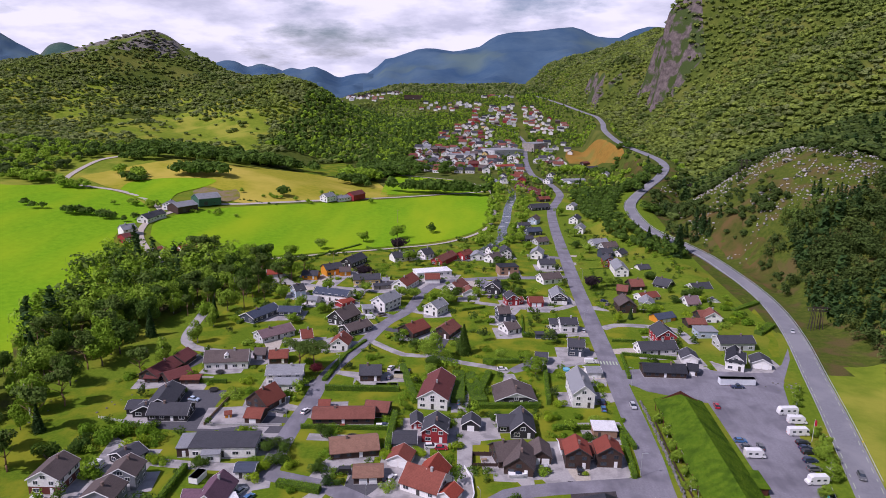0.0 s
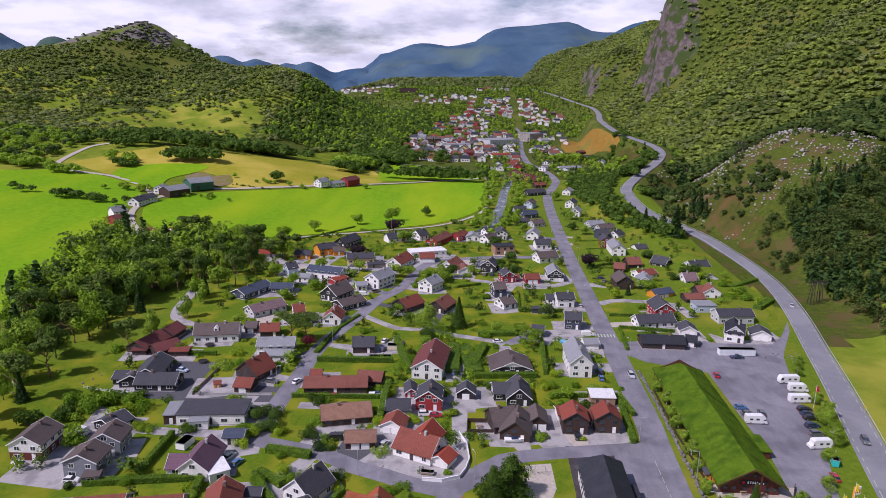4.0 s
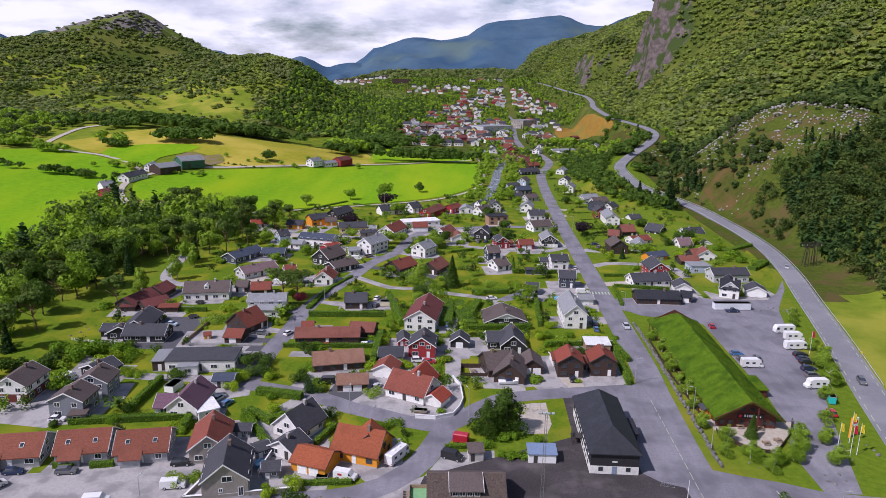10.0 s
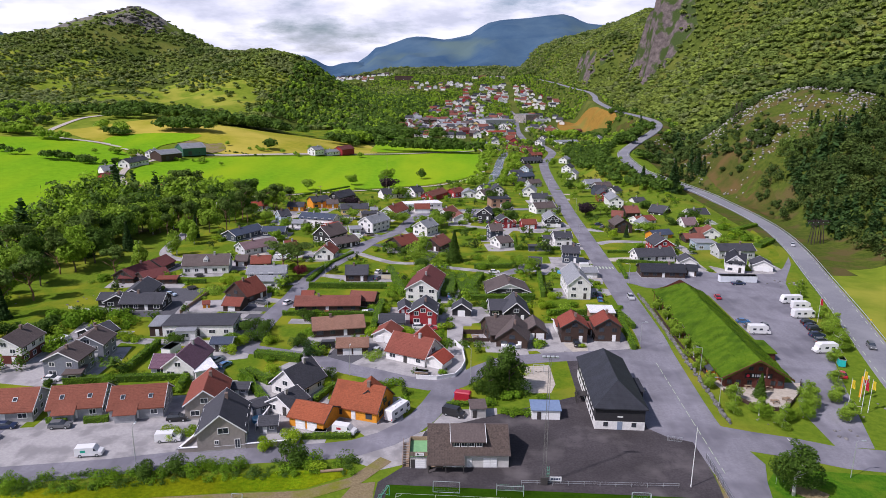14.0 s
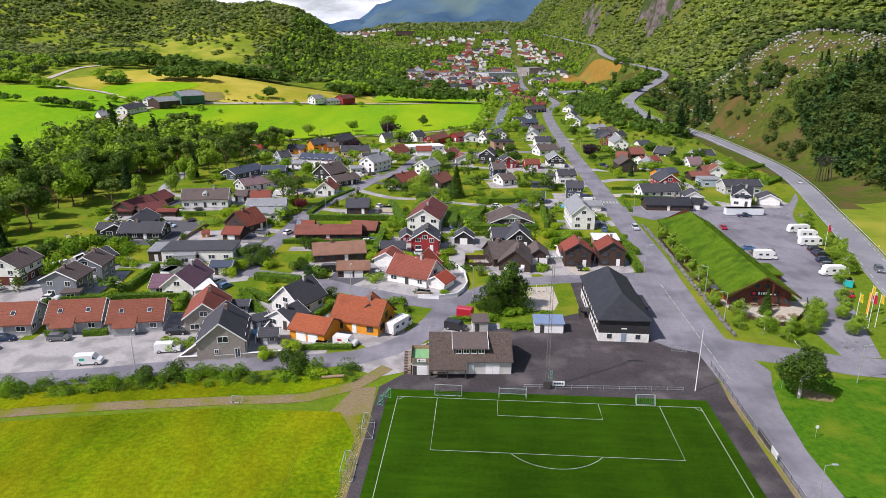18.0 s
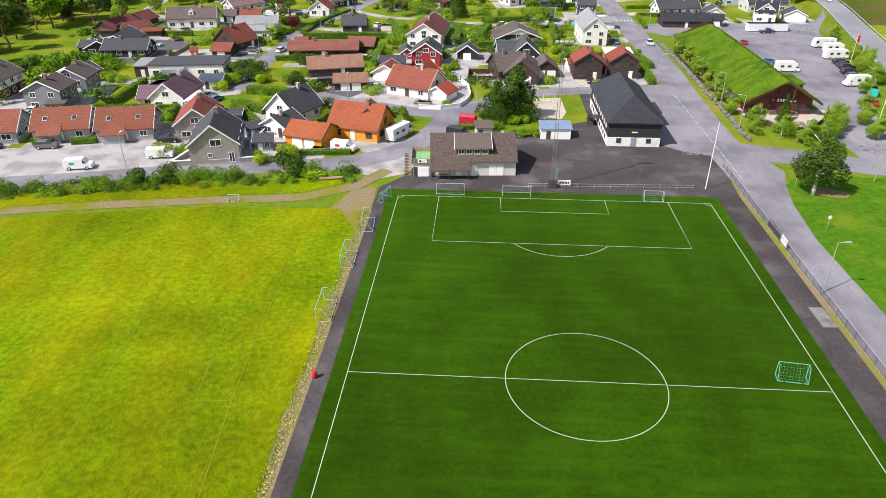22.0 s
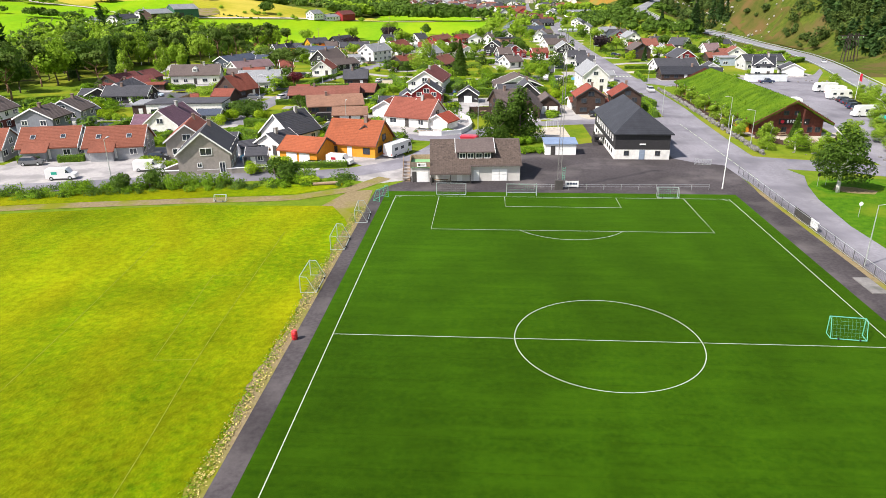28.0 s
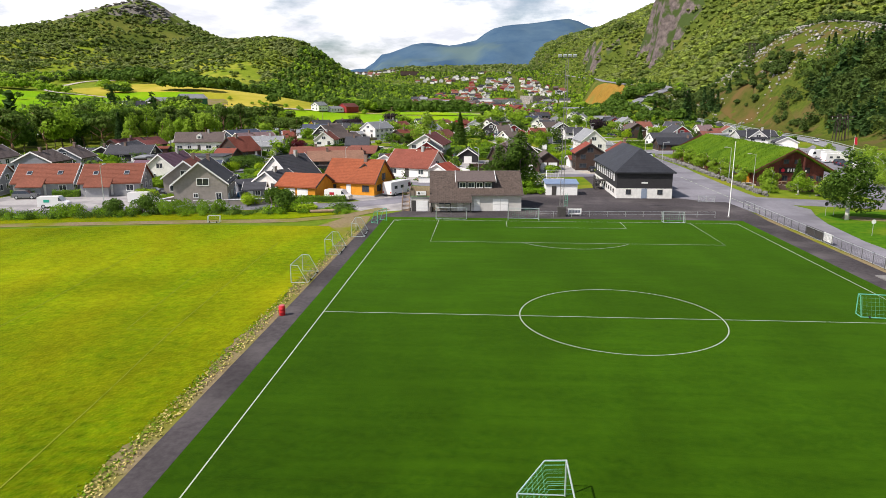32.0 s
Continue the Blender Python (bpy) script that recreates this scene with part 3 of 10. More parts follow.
# ---- building kit ----
def paint(name, c, rough=0.7, vary=0.06, stripes=("Z", 0.16, 0.012), patch=None):
    low, high = tuple(v * 0.86 for v in c), tuple(min(1, v * 1.08) for v in c)
    return material(name, low, high, 1.6, rough, 0.004, 9, patch or tuple(v * 0.8 for v in c), 0.35, 0.55, 0.75, vary=vary, stripes=stripes)


WALL = {
    "white": paint("white_cladding", (0.78, 0.77, 0.74)), "black": paint("black_cladding", (0.032, 0.031, 0.034)), "navy": paint("navy_cladding", (0.055, 0.068, 0.092)),
    "grey": paint("grey_cladding", (0.50, 0.51, 0.52)), "slate": paint("slate_grey_cladding", (0.205, 0.22, 0.25)), "taupe": paint("taupe_cladding", (0.30, 0.27, 0.24)),
    "brown": paint("dark_brown_timber", (0.062, 0.038, 0.03)), "red": paint("red_cladding", (0.33, 0.035, 0.038)), "orange": paint("orange_timber", (0.68, 0.28, 0.022)), "midgrey": paint("mid_grey_cladding", (0.33, 0.335, 0.35)),
    "yellow": paint("yellow_cladding", (0.68, 0.52, 0.22)), "blue": paint("pale_blue_cladding", (0.44, 0.52, 0.62)), "tan": paint("tan_brick", (0.35, 0.215, 0.14)),
    "green": paint("green_sheet_cladding", (0.045, 0.13, 0.085)), "redwhite": paint("red_brown_cladding", (0.135, 0.04, 0.03)),
}


def tiles(name, c, rough=0.75, vary=0.08):
    low, high = tuple(v * 0.78 for v in c), tuple(min(1, v * 1.16) for v in c)
    return material(name, low, high, 2.2, rough, 0.02, 5, tuple(v * 0.72 for v in c), 0.22, 0.52, 0.75, vary=vary, spec=0.2, stripes=("X", 0.3, 0.02))


ROOF = {
    "dark": tiles("dark_grey_tiles", (0.066, 0.067, 0.077)), "grey": tiles("grey_tiles", (0.26, 0.27, 0.285)), "brown": tiles("grey_brown_tiles", (0.12, 0.095, 0.088)),
    "red": tiles("red_tiles", (0.215, 0.066, 0.045)), "brightred": tiles("bright_red_tiles", (0.31, 0.066, 0.040)), "redtile": tiles("dull_red_tiles", (0.235, 0.060, 0.040)), "maroon": tiles("maroon_tiles", (0.165, 0.055, 0.05)),
    "redbrown": tiles("red_brown_tiles", (0.22, 0.085, 0.062)), "tan": tiles("brown_orange_tiles", (0.26, 0.145, 0.10)), "purple": tiles("purple_tiles", (0.15, 0.085, 0.115)),
    "plum": tiles("plum_tiles", (0.20, 0.135, 0.14)), "black": tiles("black_tiles", (0.034, 0.036, 0.044)), "navyroof": tiles("blue_black_tiles", (0.065, 0.08, 0.115)),
    "orangeroof": tiles("orange_tiles", (0.30, 0.085, 0.038)), "rowroof": tiles("orange_brown_tiles", (0.215, 0.074, 0.046)),
    "whiteroof": tiles("white_sheet_roof", (0.74, 0.74, 0.74)),
}
WORDS = {"orangeroof": "orange", "rowroof": "orange-brown", "midgrey": "mid-grey", "navyroof": "blue-black", "whiteroof": "white", "brightred": "bright red", "redtile": "dull red", "redbrown": "red-brown", "redwhite": "white and red-brown", "plum": "plum-brown", "dark": "dark grey", "tan": "tan"}
TRIM = material("white_trim", (0.76, 0.76, 0.75), (0.84, 0.84, 0.83), 3, 0.55)
DARKTRIM = material("dark_trim", (0.05, 0.045, 0.045), (0.07, 0.065, 0.06), 3, 0.6)
GLASS = material("window_glass", (0.022, 0.028, 0.035), (0.05, 0.06, 0.075), 0.7, 0.06, spec=0.6, vary=0.3)
CONCRETE = material("concrete", (0.36, 0.355, 0.345), (0.46, 0.45, 0.44), 1.5, 0.9, 0.01, 10, (0.28, 0.28, 0.27), 0.4, 0.52, 0.7)
BRICK = material("chimney_masonry", (0.17, 0.12, 0.10), (0.26, 0.19, 0.16), 4, 0.9, 0.02, 8)
WOOD = material("weathered_wood", (0.25, 0.17, 0.11), (0.36, 0.26, 0.17), 3, 0.85, 0.01, 12, (0.2, 0.17, 0.14), 0.5, 0.5, 0.7)
METAL = material("galvanised_metal", (0.52, 0.55, 0.55), (0.62, 0.65, 0.65), 3, 0.4, metal=0.6)


def mesh_of(name, verts, faces, mat, smooth_=False):
    me = bpy.data.meshes.new(name)
    me.from_pydata([tuple(map(float, v)) for v in verts], [], faces)
    for m in mat if isinstance(mat, (list, tuple)) else [mat]:
        me.materials.append(m)
    if smooth_:
        me.polygons.foreach_set("use_smooth", np.ones(len(me.polygons), bool))
    return me


def part(name, me, parent, label="", m=None):
    """Link a mesh as one part under a thing or under another part."""
    if isinstance(me, bpy.types.Mesh):
        ob = new(name, me)
    ob.parent = parent
    if m is not None:
        ob.matrix_basis = m
    if label:
        ob["label"] = label
    return ob


def thing(name, m, label, category, group=""):
    ob = new(name)
    ob.empty_display_size = 0.2
    ob.matrix_basis = m
    return tagged(ob, label, category, group)


def box(x0, y0, z0, x1, y1, z1, base=0, bevel=0.0):
    """Vertices and faces of a block, with its upright and top edges cut off by bevel."""
    if bevel:
        b = bevel
        ring = [(x0 + b, y0), (x1 - b, y0), (x1, y0 + b), (x1, y1 - b), (x1 - b, y1), (x0 + b, y1), (x0, y1 - b), (x0, y0 + b)]
        cx, cy = (x0 + x1) / 2, (y0 + y1) / 2
        top = [(cx + (x - cx) * (1 - 2 * b / max(x1 - x0, 1e-3)), cy + (y - cy) * (1 - 2 * b / max(y1 - y0, 1e-3))) for x, y in ring]
        v = [(x, y, z0) for x, y in ring] + [(x, y, z1 - b) for x, y in ring] + [(x, y, z1) for x, y in top]
        f = [tuple(range(7, -1, -1)), tuple(range(16, 24))]
        for k in (0, 8):
            f += [(k + i, k + (i + 1) % 8, k + 8 + (i + 1) % 8, k + 8 + i) for i in range(8)]
        return v, [tuple(base + i for i in q) for q in f]
    v = [(x0, y0, z0), (x1, y0, z0), (x1, y1, z0), (x0, y1, z0), (x0, y0, z1), (x1, y0, z1), (x1, y1, z1), (x0, y1, z1)]
    f = [(0, 3, 2, 1), (4, 5, 6, 7), (0, 1, 5, 4), (1, 2, 6, 5), (2, 3, 7, 6), (3, 0, 4, 7)]
    return v, [tuple(base + i for i in q) for q in f]


def boxes(name, items, mat, bevel=0.0):
    vs, fs = [], []
    for it in items:
        v, f = box(*it, base=len(vs), bevel=bevel)
        vs += v
        fs += f
    return mesh_of(name, vs, fs, mat)


def rod(a, b, r, n=8, r2=None, base=0):
    """A round bar from a to b."""
    a, b = Vector(a), Vector(b)
    q = (b - a).to_track_quat("Z", "Y")
    r2 = r if r2 is None else r2
    v = [a + q @ Vector((r * math.cos(2 * math.pi * i / n), r * math.sin(2 * math.pi * i / n), 0)) for i in range(n)]
    v += [b + q @ Vector((r2 * math.cos(2 * math.pi * i / n), r2 * math.sin(2 * math.pi * i / n), 0)) for i in range(n)]
    f = [tuple(range(n - 1, -1, -1)), tuple(range(n, 2 * n))] + [(i, (i + 1) % n, n + (i + 1) % n, n + i) for i in range(n)]
    return [tuple(p) for p in v], [tuple(base + i for i in q2) for q2 in f]


def rods(name, bars, r, mat, n=8):
    vs, fs = [], []
    for a, b in bars:
        v, f = rod(a, b, r, n, base=len(vs))
        vs += v
        fs += f
    return mesh_of(name, vs, fs, mat)


KIT = {}


def window_grid(w, h):
    """A window frame with its middle bar, in one piece, and the two openings in it."""
    t = 0.11
    xs, zs = (-w / 2 - t, -w / 2, -0.03, 0.03, w / 2, w / 2 + t), (-h / 2 - t, -h / 2, h / 2, h / 2 + t)
    vs = [(x, y, z) for y in (-0.07, 0.0) for z in zs for x in xs]
    at = lambda i, j, k: 24 * k + 6 * j + i
    solid = lambda i, j: 0 <= i < 5 and 0 <= j < 3 and not (j == 1 and i in (1, 3))
    fs, panes = [], []
    for i in range(5):
        for j in range(3):
            if not solid(i, j):
                panes.append((at(i, j, 1), at(i + 1, j, 1), at(i + 1, j + 1, 1), at(i, j + 1, 1)))
                continue
            fs.append((at(i, j, 0), at(i + 1, j, 0), at(i + 1, j + 1, 0), at(i, j + 1, 0)))
            for di, dj, p, q in ((-1, 0, (i, j + 1), (i, j)), (1, 0, (i + 1, j), (i + 1, j + 1)), (0, -1, (i, j), (i + 1, j)), (0, 1, (i + 1, j + 1), (i, j + 1))):
                if not solid(i + di, j + dj):
                    fs.append((at(*p, 0), at(*p, 1), at(*q, 1), at(*q, 0)))
    return vs, fs, panes


def window_mesh(w, h, trim, whole):
    key = (round(w, 1), round(h, 1), trim.name, whole)
    if key not in KIT:
        w, h = key[0], key[1]
        vs, fs, panes = window_grid(w, h)
        fr = mesh_of("window", vs, fs + (panes if whole else []), [trim, GLASS])
        if whole:
            for p in list(fr.polygons)[len(fs):]:
                p.material_index = 1
        KIT[key] = fr, None if whole else boxes("pane", [(-w / 2, -0.03, -h / 2, w / 2, 0.0, h / 2)], GLASS)
    return KIT[key]


def window(parent, x, y, z, turn, w, h, trim):
    fr, gl = window_mesh(w, h, trim, parent.matrix_basis.translation.y > 250)
    f = part("window", fr, parent, m=pose(x, y, z, 0, 0, turn))
    if gl:
        part("pane", gl, f)
    return f


def door_mesh(w, h, mat, panels):
    key = ("door", round(w, 2), round(h, 2), mat.name, panels)
    if key not in KIT:
        items = [(-w / 2, -0.06, 0, w / 2, 0.0, h)]
        for i in range(panels):
            z0 = h * (i + 0.12) / panels
            items.append((-w / 2 + 0.12, -0.085, z0, w / 2 - 0.12, -0.055, z0 + h * 0.76 / panels))
        KIT[key] = boxes("door", items, mat)
    return KIT[key]


def roof_mesh(L, W, He, Hr, o, mat, thick=0.2):
    """Two slopes in stepped courses of tiles, with overhang o."""
    hw = W / 2
    drop = (Hr - He) / hw * o
    run = hw + o
    n = max(5, min(18, int(math.hypot(run, Hr - He + drop) / 0.42)))
    prof = []
    for i in range(n):
        f0, f1 = i / n, (i + 1) / n
        z0, z1 = (He - drop) + (Hr - He + drop) * f0, (He - drop) + (Hr - He + drop) * f1
        prof += [(-run + run * f0, z0 + 0.07), (-run + run * f1, z1 + 0.03)]
    prof = prof + [(-y, z) for y, z in reversed(prof)]
    under = [(run, He - drop - thick), (0, Hr - thick), (-run, He - drop - thick)]
    ring = prof + under
    k = len(ring)
    vs = [(-L / 2, y, z) for y, z in ring] + [(L / 2, y, z) for y, z in ring]
    fs = [(i, k + i, k + (i + 1) % k, (i + 1) % k) for i in range(k)]
    half = 2 * n
    for s in (0, k):
        a = [s + i for i in range(half)] + [s + k - 2, s + k - 1]
        b = [s + i for i in range(half, 2 * half)] + [s + k - 3, s + k - 2]
        for q in (a, b):
            fs.append(tuple(q if s else reversed(q)))
    return mesh_of("roof", vs, fs, mat)


LAST = {}
KINDS = {"plain_gable": "house", "gabled": "house", "longhouse": "house", "villa": "house", "chalet": "house", "cabin": "house", "row_house": "terraced_house", "flat_hall": "hall", "villa_wing": "wing"}
EYE_XY = (-14.0, -60.0)


def house(kind, x, y, z, ang, L, W, He, Hr, wall, roof, garage=False, flat=False, white_gable=False, white_base=False, porch=False, row=False, dormer=False):
    """A building with its ridge along its own x axis; W across it, He to the eaves, Hr to the ridge. A wing or porch joins the last house."""
    name = KINDS.get(kind, kind)
    if y > 380 and kind not in ("longhouse", "flat_hall", "barn") and not flat:
        L = min(L, 13.5)
    m = pose(x, y, z, 0, 0, ang)
    o = 0.3 if flat else 0.45
    hl, hw = max(1.6, L / 2 - o), W / 2
    wm, rm = WALL[wall], ROOF[roof]
    light = wall in ("white", "grey", "blue", "yellow", "slate", "taupe", "red", "black", "navy", "redwhite", "midgrey")
    trim = TRIM if light else DARKTRIM
    top = Hr - 0.22
    z0 = 0.25 if y < 260 else -0.6
    if flat:
        vs, fs = box(-hl, -hw, z0, hl, hw, Hr - 0.3)
    else:
        vs = [(-hl, -hw, z0), (hl, -hw, z0), (hl, hw, z0), (-hl, hw, z0), (-hl, -hw, He - 0.12), (hl, -hw, He - 0.12), (hl, hw, He - 0.12), (-hl, hw, He - 0.12), (-hl, 0, top), (hl, 0, top)]
        fs = [(0, 1, 5, 4), (2, 3, 7, 6), (1, 2, 6, 9, 5), (3, 0, 4, 8, 7), (0, 3, 2, 1)]
    body = mesh_of("wall", vs, fs, wm)
    joined = kind in ("wing", "villa_wing", "porch") and LAST
    if joined:
        root = part("porch" if kind == "porch" else "wing", body, LAST["root"], m=LAST["m"].inverted() @ m)
    else:
        w1, r1 = WORDS.get(wall, wall), WORDS.get(roof, roof)
        noun = {"garage": "garage", "shed": "small shed", "barn": "farm barn", "carport": "carport", "hall": "large building", "garden_house": "garden house", "terraced_house": "terraced house", "porch": "porch"}.get(name, "house")
        form = "flat" if flat else "pitched"
        label = f"{w1} {'timber' if wall != 'tan' else 'brick'} {noun} with a {form} {r1} roof"
        root = thing(name, m, label, "garage" if name in ("garage", "carport") else "shed" if name in ("shed", "garden_house") else "barn" if name == "barn" else "house", {"house": "village houses", "garage": "garages", "shed": "sheds", "terraced_house": "terraced houses"}.get(name, ""))
        LAST["root"], LAST["m"] = root, m
        part("wall", body, root)
    if y < 260:
        part("foundation", boxes("foundation", [(-hl - 0.03, -hw - 0.03, -0.6, hl + 0.03, hw + 0.03, 0.3)], CONCRETE), root)
    if flat:
        part("roof", boxes("roof", [(-hl - o, -hw - o, Hr - 0.3, hl + o, hw + o, Hr)], rm, bevel=0.04), root)
    else:
        part("roof", roof_mesh(2 * hl + 2 * o, W, He, Hr, o, rm), root)
        drop = (Hr - He) / hw * o
        if y < 360:
            for s in (-1, 1):
                xx = s * (hl + o + 0.015)
                v2, f2 = [], []
                for t in (-1, 1):
                    a, b = (t * (hw + o), He - drop), (0.0, Hr)
                    k = len(v2)
                    for dx in (-0.03, 0.03):
                        v2 += [(xx + dx, a[0], a[1] - 0.24), (xx + dx, b[0], b[1] - 0.24), (xx + dx, b[0], b[1] + 0.1), (xx + dx, a[0], a[1] + 0.1)]
                    f2 += [tuple(k + i for i in q) for q in ((0, 1, 2, 3), (7, 6, 5, 4), (0, 4, 5, 1), (1, 5, 6, 2), (2, 6, 7, 3), (3, 7, 4, 0))]
                part("bargeboard", mesh_of("bargeboard", v2, f2, trim), root)
    if white_base:
        part("ground_storey", boxes("ground_storey", [(-hl - 0.04, -hw - 0.04, 0.2, hl + 0.04, hw + 0.04, 2.2)], WALL["white"]), root, "white ground storey")
    if wall == "redwhite":
        part("upper_storey", mesh_of("upper_storey", [(s * (hl + 0.05), yy, zz) for s in (-1, 1) for yy, zz in ((-hw - 0.05, 2.7), (hw + 0.05, 2.7), (hw + 0.05, He - 0.1), (0, top - 0.04), (-hw - 0.05, He - 0.1))],
                                     [(0, 4, 3, 2, 1), (5, 6, 7, 8, 9), (0, 1, 6, 5), (0, 5, 9, 4), (1, 2, 7, 6)], WALL["white"]), root, "white upper storey")
    if white_gable:
        for s in (-1, 1):
            v2 = [(s * (hl + 0.03), yy, zz) for yy, zz in ((-hw * 0.62, He + (top - He) * 0.36), (hw * 0.62, He + (top - He) * 0.36), (0, top - 0.2))] + [(s * hl, yy, zz) for yy, zz in ((-hw * 0.62, He + (top - He) * 0.36), (hw * 0.62, He + (top - He) * 0.36), (0, top - 0.2))]
            part("gable", mesh_of("gable", v2, [(0, 1, 2), (5, 4, 3), (0, 3, 4, 1), (1, 4, 5, 2), (2, 5, 3, 0)], WALL["white"]), root, "white gable")
    # openings only on the sides that face the camera
    c, s_ = math.cos(radians(ang)), math.sin(radians(ang))
    to = Vector((EYE_XY[0] - x, EYE_XY[1] - y, 0)).normalized()
    sides = [("front", 0, -1, 0, hw, 2 * hl), ("back", 0, 1, 180, hw, 2 * hl), ("right", 1, 0, 90, hl, W), ("left", -1, 0, -90, hl, W)]
    best = max(sides, key=lambda q: (q[1] * c - q[2] * s_) * to.x + (q[1] * s_ + q[2] * c) * to.y)
    if porch:
        return root
    far = y > 640
    for nm, nx, ny, turn, off, span in sides:
        face = (nx * c - ny * s_) * to.x + (nx * s_ + ny * c) * to.y
        if face < -0.25 or (y > 330 and nm != best[0] and face < 0.5):
            continue
        gable = nx != 0 and not flat
        px, py = nx * (off + (0.06 if white_base or wall == "redwhite" else 0.015)), ny * (off + (0.06 if white_base or wall == "redwhite" else 0.015))
        along = lambda a: (px + (-ny) * a, py + nx * a)
        if garage and nm == best[0]:
            n = 2 if span > 6.2 else 1
            for i in range(n):
                ax, ay = along((i - (n - 1) / 2) * 2.9)
                part("garage_door", door_mesh(2.4, 2.1, TRIM, 4), root, m=pose(ax, ay, 0.05, 0, 0, turn))
            continue
        if kind in ("shed", "barn", "carport", "garden_house") or garage:
            if span > 3.4 and nm == best[0]:
                ax, ay = along(-span * 0.2)
                part("door", door_mesh(0.95 if kind != "barn" else 3, 2.0 if kind != "barn" else 3.2, TRIM if wall in ("red", "slate", "black") else DARKTRIM, 2), root, m=pose(ax, ay, 0.05, 0, 0, turn))
                ax, ay = along(span * 0.2)
                window(root, ax, ay, 1.5, turn, 0.9, 0.8, trim)
            continue
        if kind == "plain_gable" and nm == best[0]:
            for a, zz, w_, h_ in ((0.5, 4.5, 2.0, 1.2), (-0.9, 2.0, 0.7, 0.7), (3.2, 1.4, 0.9, 1.9)):
                ax, ay = along(a)
                window(root, ax, ay, zz, turn, w_, h_, trim)
            continue
        ww, wh = (1.3, 1.15) if not far else (1.5, 1.4)
        rows = [1.65] if He < 4.1 else [1.55, 3.95]
        if He > 7:
            rows = [1.8, 5.2] + ([8.6, 11.6] if He > 11 else [])
        n = max(1, min(5, int(span / 3.3)))
        for k, zz in enumerate(rows):
            for i in range(n):
                a = (i - (n - 1) / 2) * span / n
                if nm == best[0] and k == 0 and i == n // 2 and not joined:
                    ax, ay = along(a)
                    part("door", door_mesh(1.05, 2.1, TRIM if wall not in ("white", "grey") else DARKTRIM, 3), root, m=pose(ax, ay, 0.3, 0, 0, turn))
                    if n > 1:
                        continue
                    continue
                ax, ay = along(a)
                window(root, ax, ay, zz, turn, ww if (i + k) % 3 else ww * 1.4, wh, trim)
        if gable and Hr - He > 2.3 and hw > 3.2:
            ax, ay = along(0.0)
            window(root, ax, ay, He + 0.55, turn, 1.5, 1.1, trim)
    if not flat and not garage and kind in ("gabled", "house", "longhouse", "villa", "chalet", "cabin", "farmhouse", "plain_gable") and y < 640:
        cx = hl * (0.35 if int(x * 7 + y) % 2 else -0.3)
        part("chimney", boxes("chimney", [(cx - 0.35, -0.75, Hr - 0.9, cx + 0.35, -0.15, Hr + 0.8), (cx - 0.42, -0.82, Hr + 0.8, cx + 0.42, -0.08, Hr + 0.92)], BRICK if wall != "white" else CONCRETE, bevel=0.02), root)
    if row:
        for fx in (-0.55, 0.5):
            ry = -hw * 0.55
            rz = He + (Hr - He) * (1 - 0.55) + 0.06
            tilt = math.degrees(math.atan2(Hr - He, hw))
            sk = part("skylight", boxes("skylight", [(-0.5, -0.6, 0, 0.5, 0.6, 0.12)], METAL, bevel=0.02), root, m=pose(fx * hl, ry, rz, tilt, 0, 0))
            part("pane", boxes("pane", [(-0.4, -0.5, 0.11, 0.4, 0.5, 0.14)], GLASS), sk)
        part("entrance_bay", mesh_of("entrance_bay", [(-hl * 0.75, -hw - 1.5, 0), (0.1, -hw - 1.5, 0), (0.1, -hw + 0.2, 0), (-hl * 0.75, -hw + 0.2, 0), (-hl * 0.75, -hw - 1.5, 2.3), (0.1, -hw - 1.5, 2.3), (0.1, -hw + 0.2, 3.0), (-hl * 0.75, -hw + 0.2, 3.0)],
                                     [(0, 1, 5, 4), (1, 2, 6, 5), (3, 0, 4, 7), (4, 5, 6, 7)], wm), root)
        lean = [(-hl * 0.8, -hw - 2.0, 2.15), (0.5, -hw - 2.0, 2.15), (0.5, -hw + 0.6, 3.5), (-hl * 0.8, -hw + 0.6, 3.5)]
        lean = lean + [(a, b, cc - 0.15) for a, b, cc in lean]
        part("bay_roof", mesh_of("bay_roof", lean, [(0, 1, 2, 3), (7, 6, 5, 4), (0, 4, 5, 1), (1, 5, 6, 2), (2, 6, 7, 3), (3, 7, 4, 0)], rm), root)
    if dormer:
        dz = He + (Hr - He) * 0.45
        part("dormer", mesh_of("dormer", [(-0.9, -hw * 0.78, dz - 0.7), (0.9, -hw * 0.78, dz - 0.7), (0.9, -hw * 0.78, dz + 0.5), (0, -hw * 0.78, dz + 1.3), (-0.9, -hw * 0.78, dz + 0.5), (-0.9, -0.2, dz + 0.5), (0.9, -0.2, dz + 0.5), (0, -0.2, dz + 1.3), (-0.9, -0.2, dz - 0.7), (0.9, -0.2, dz - 0.7)],
                               [(0, 1, 2, 3, 4), (4, 3, 7, 5), (3, 2, 6, 7), (0, 4, 5, 8), (2, 1, 9, 6)], [wm]), root)
        window(root, 0, -hw * 0.78 - 0.01, dz - 0.05, 0, 0.9, 0.8, trim)
    return root


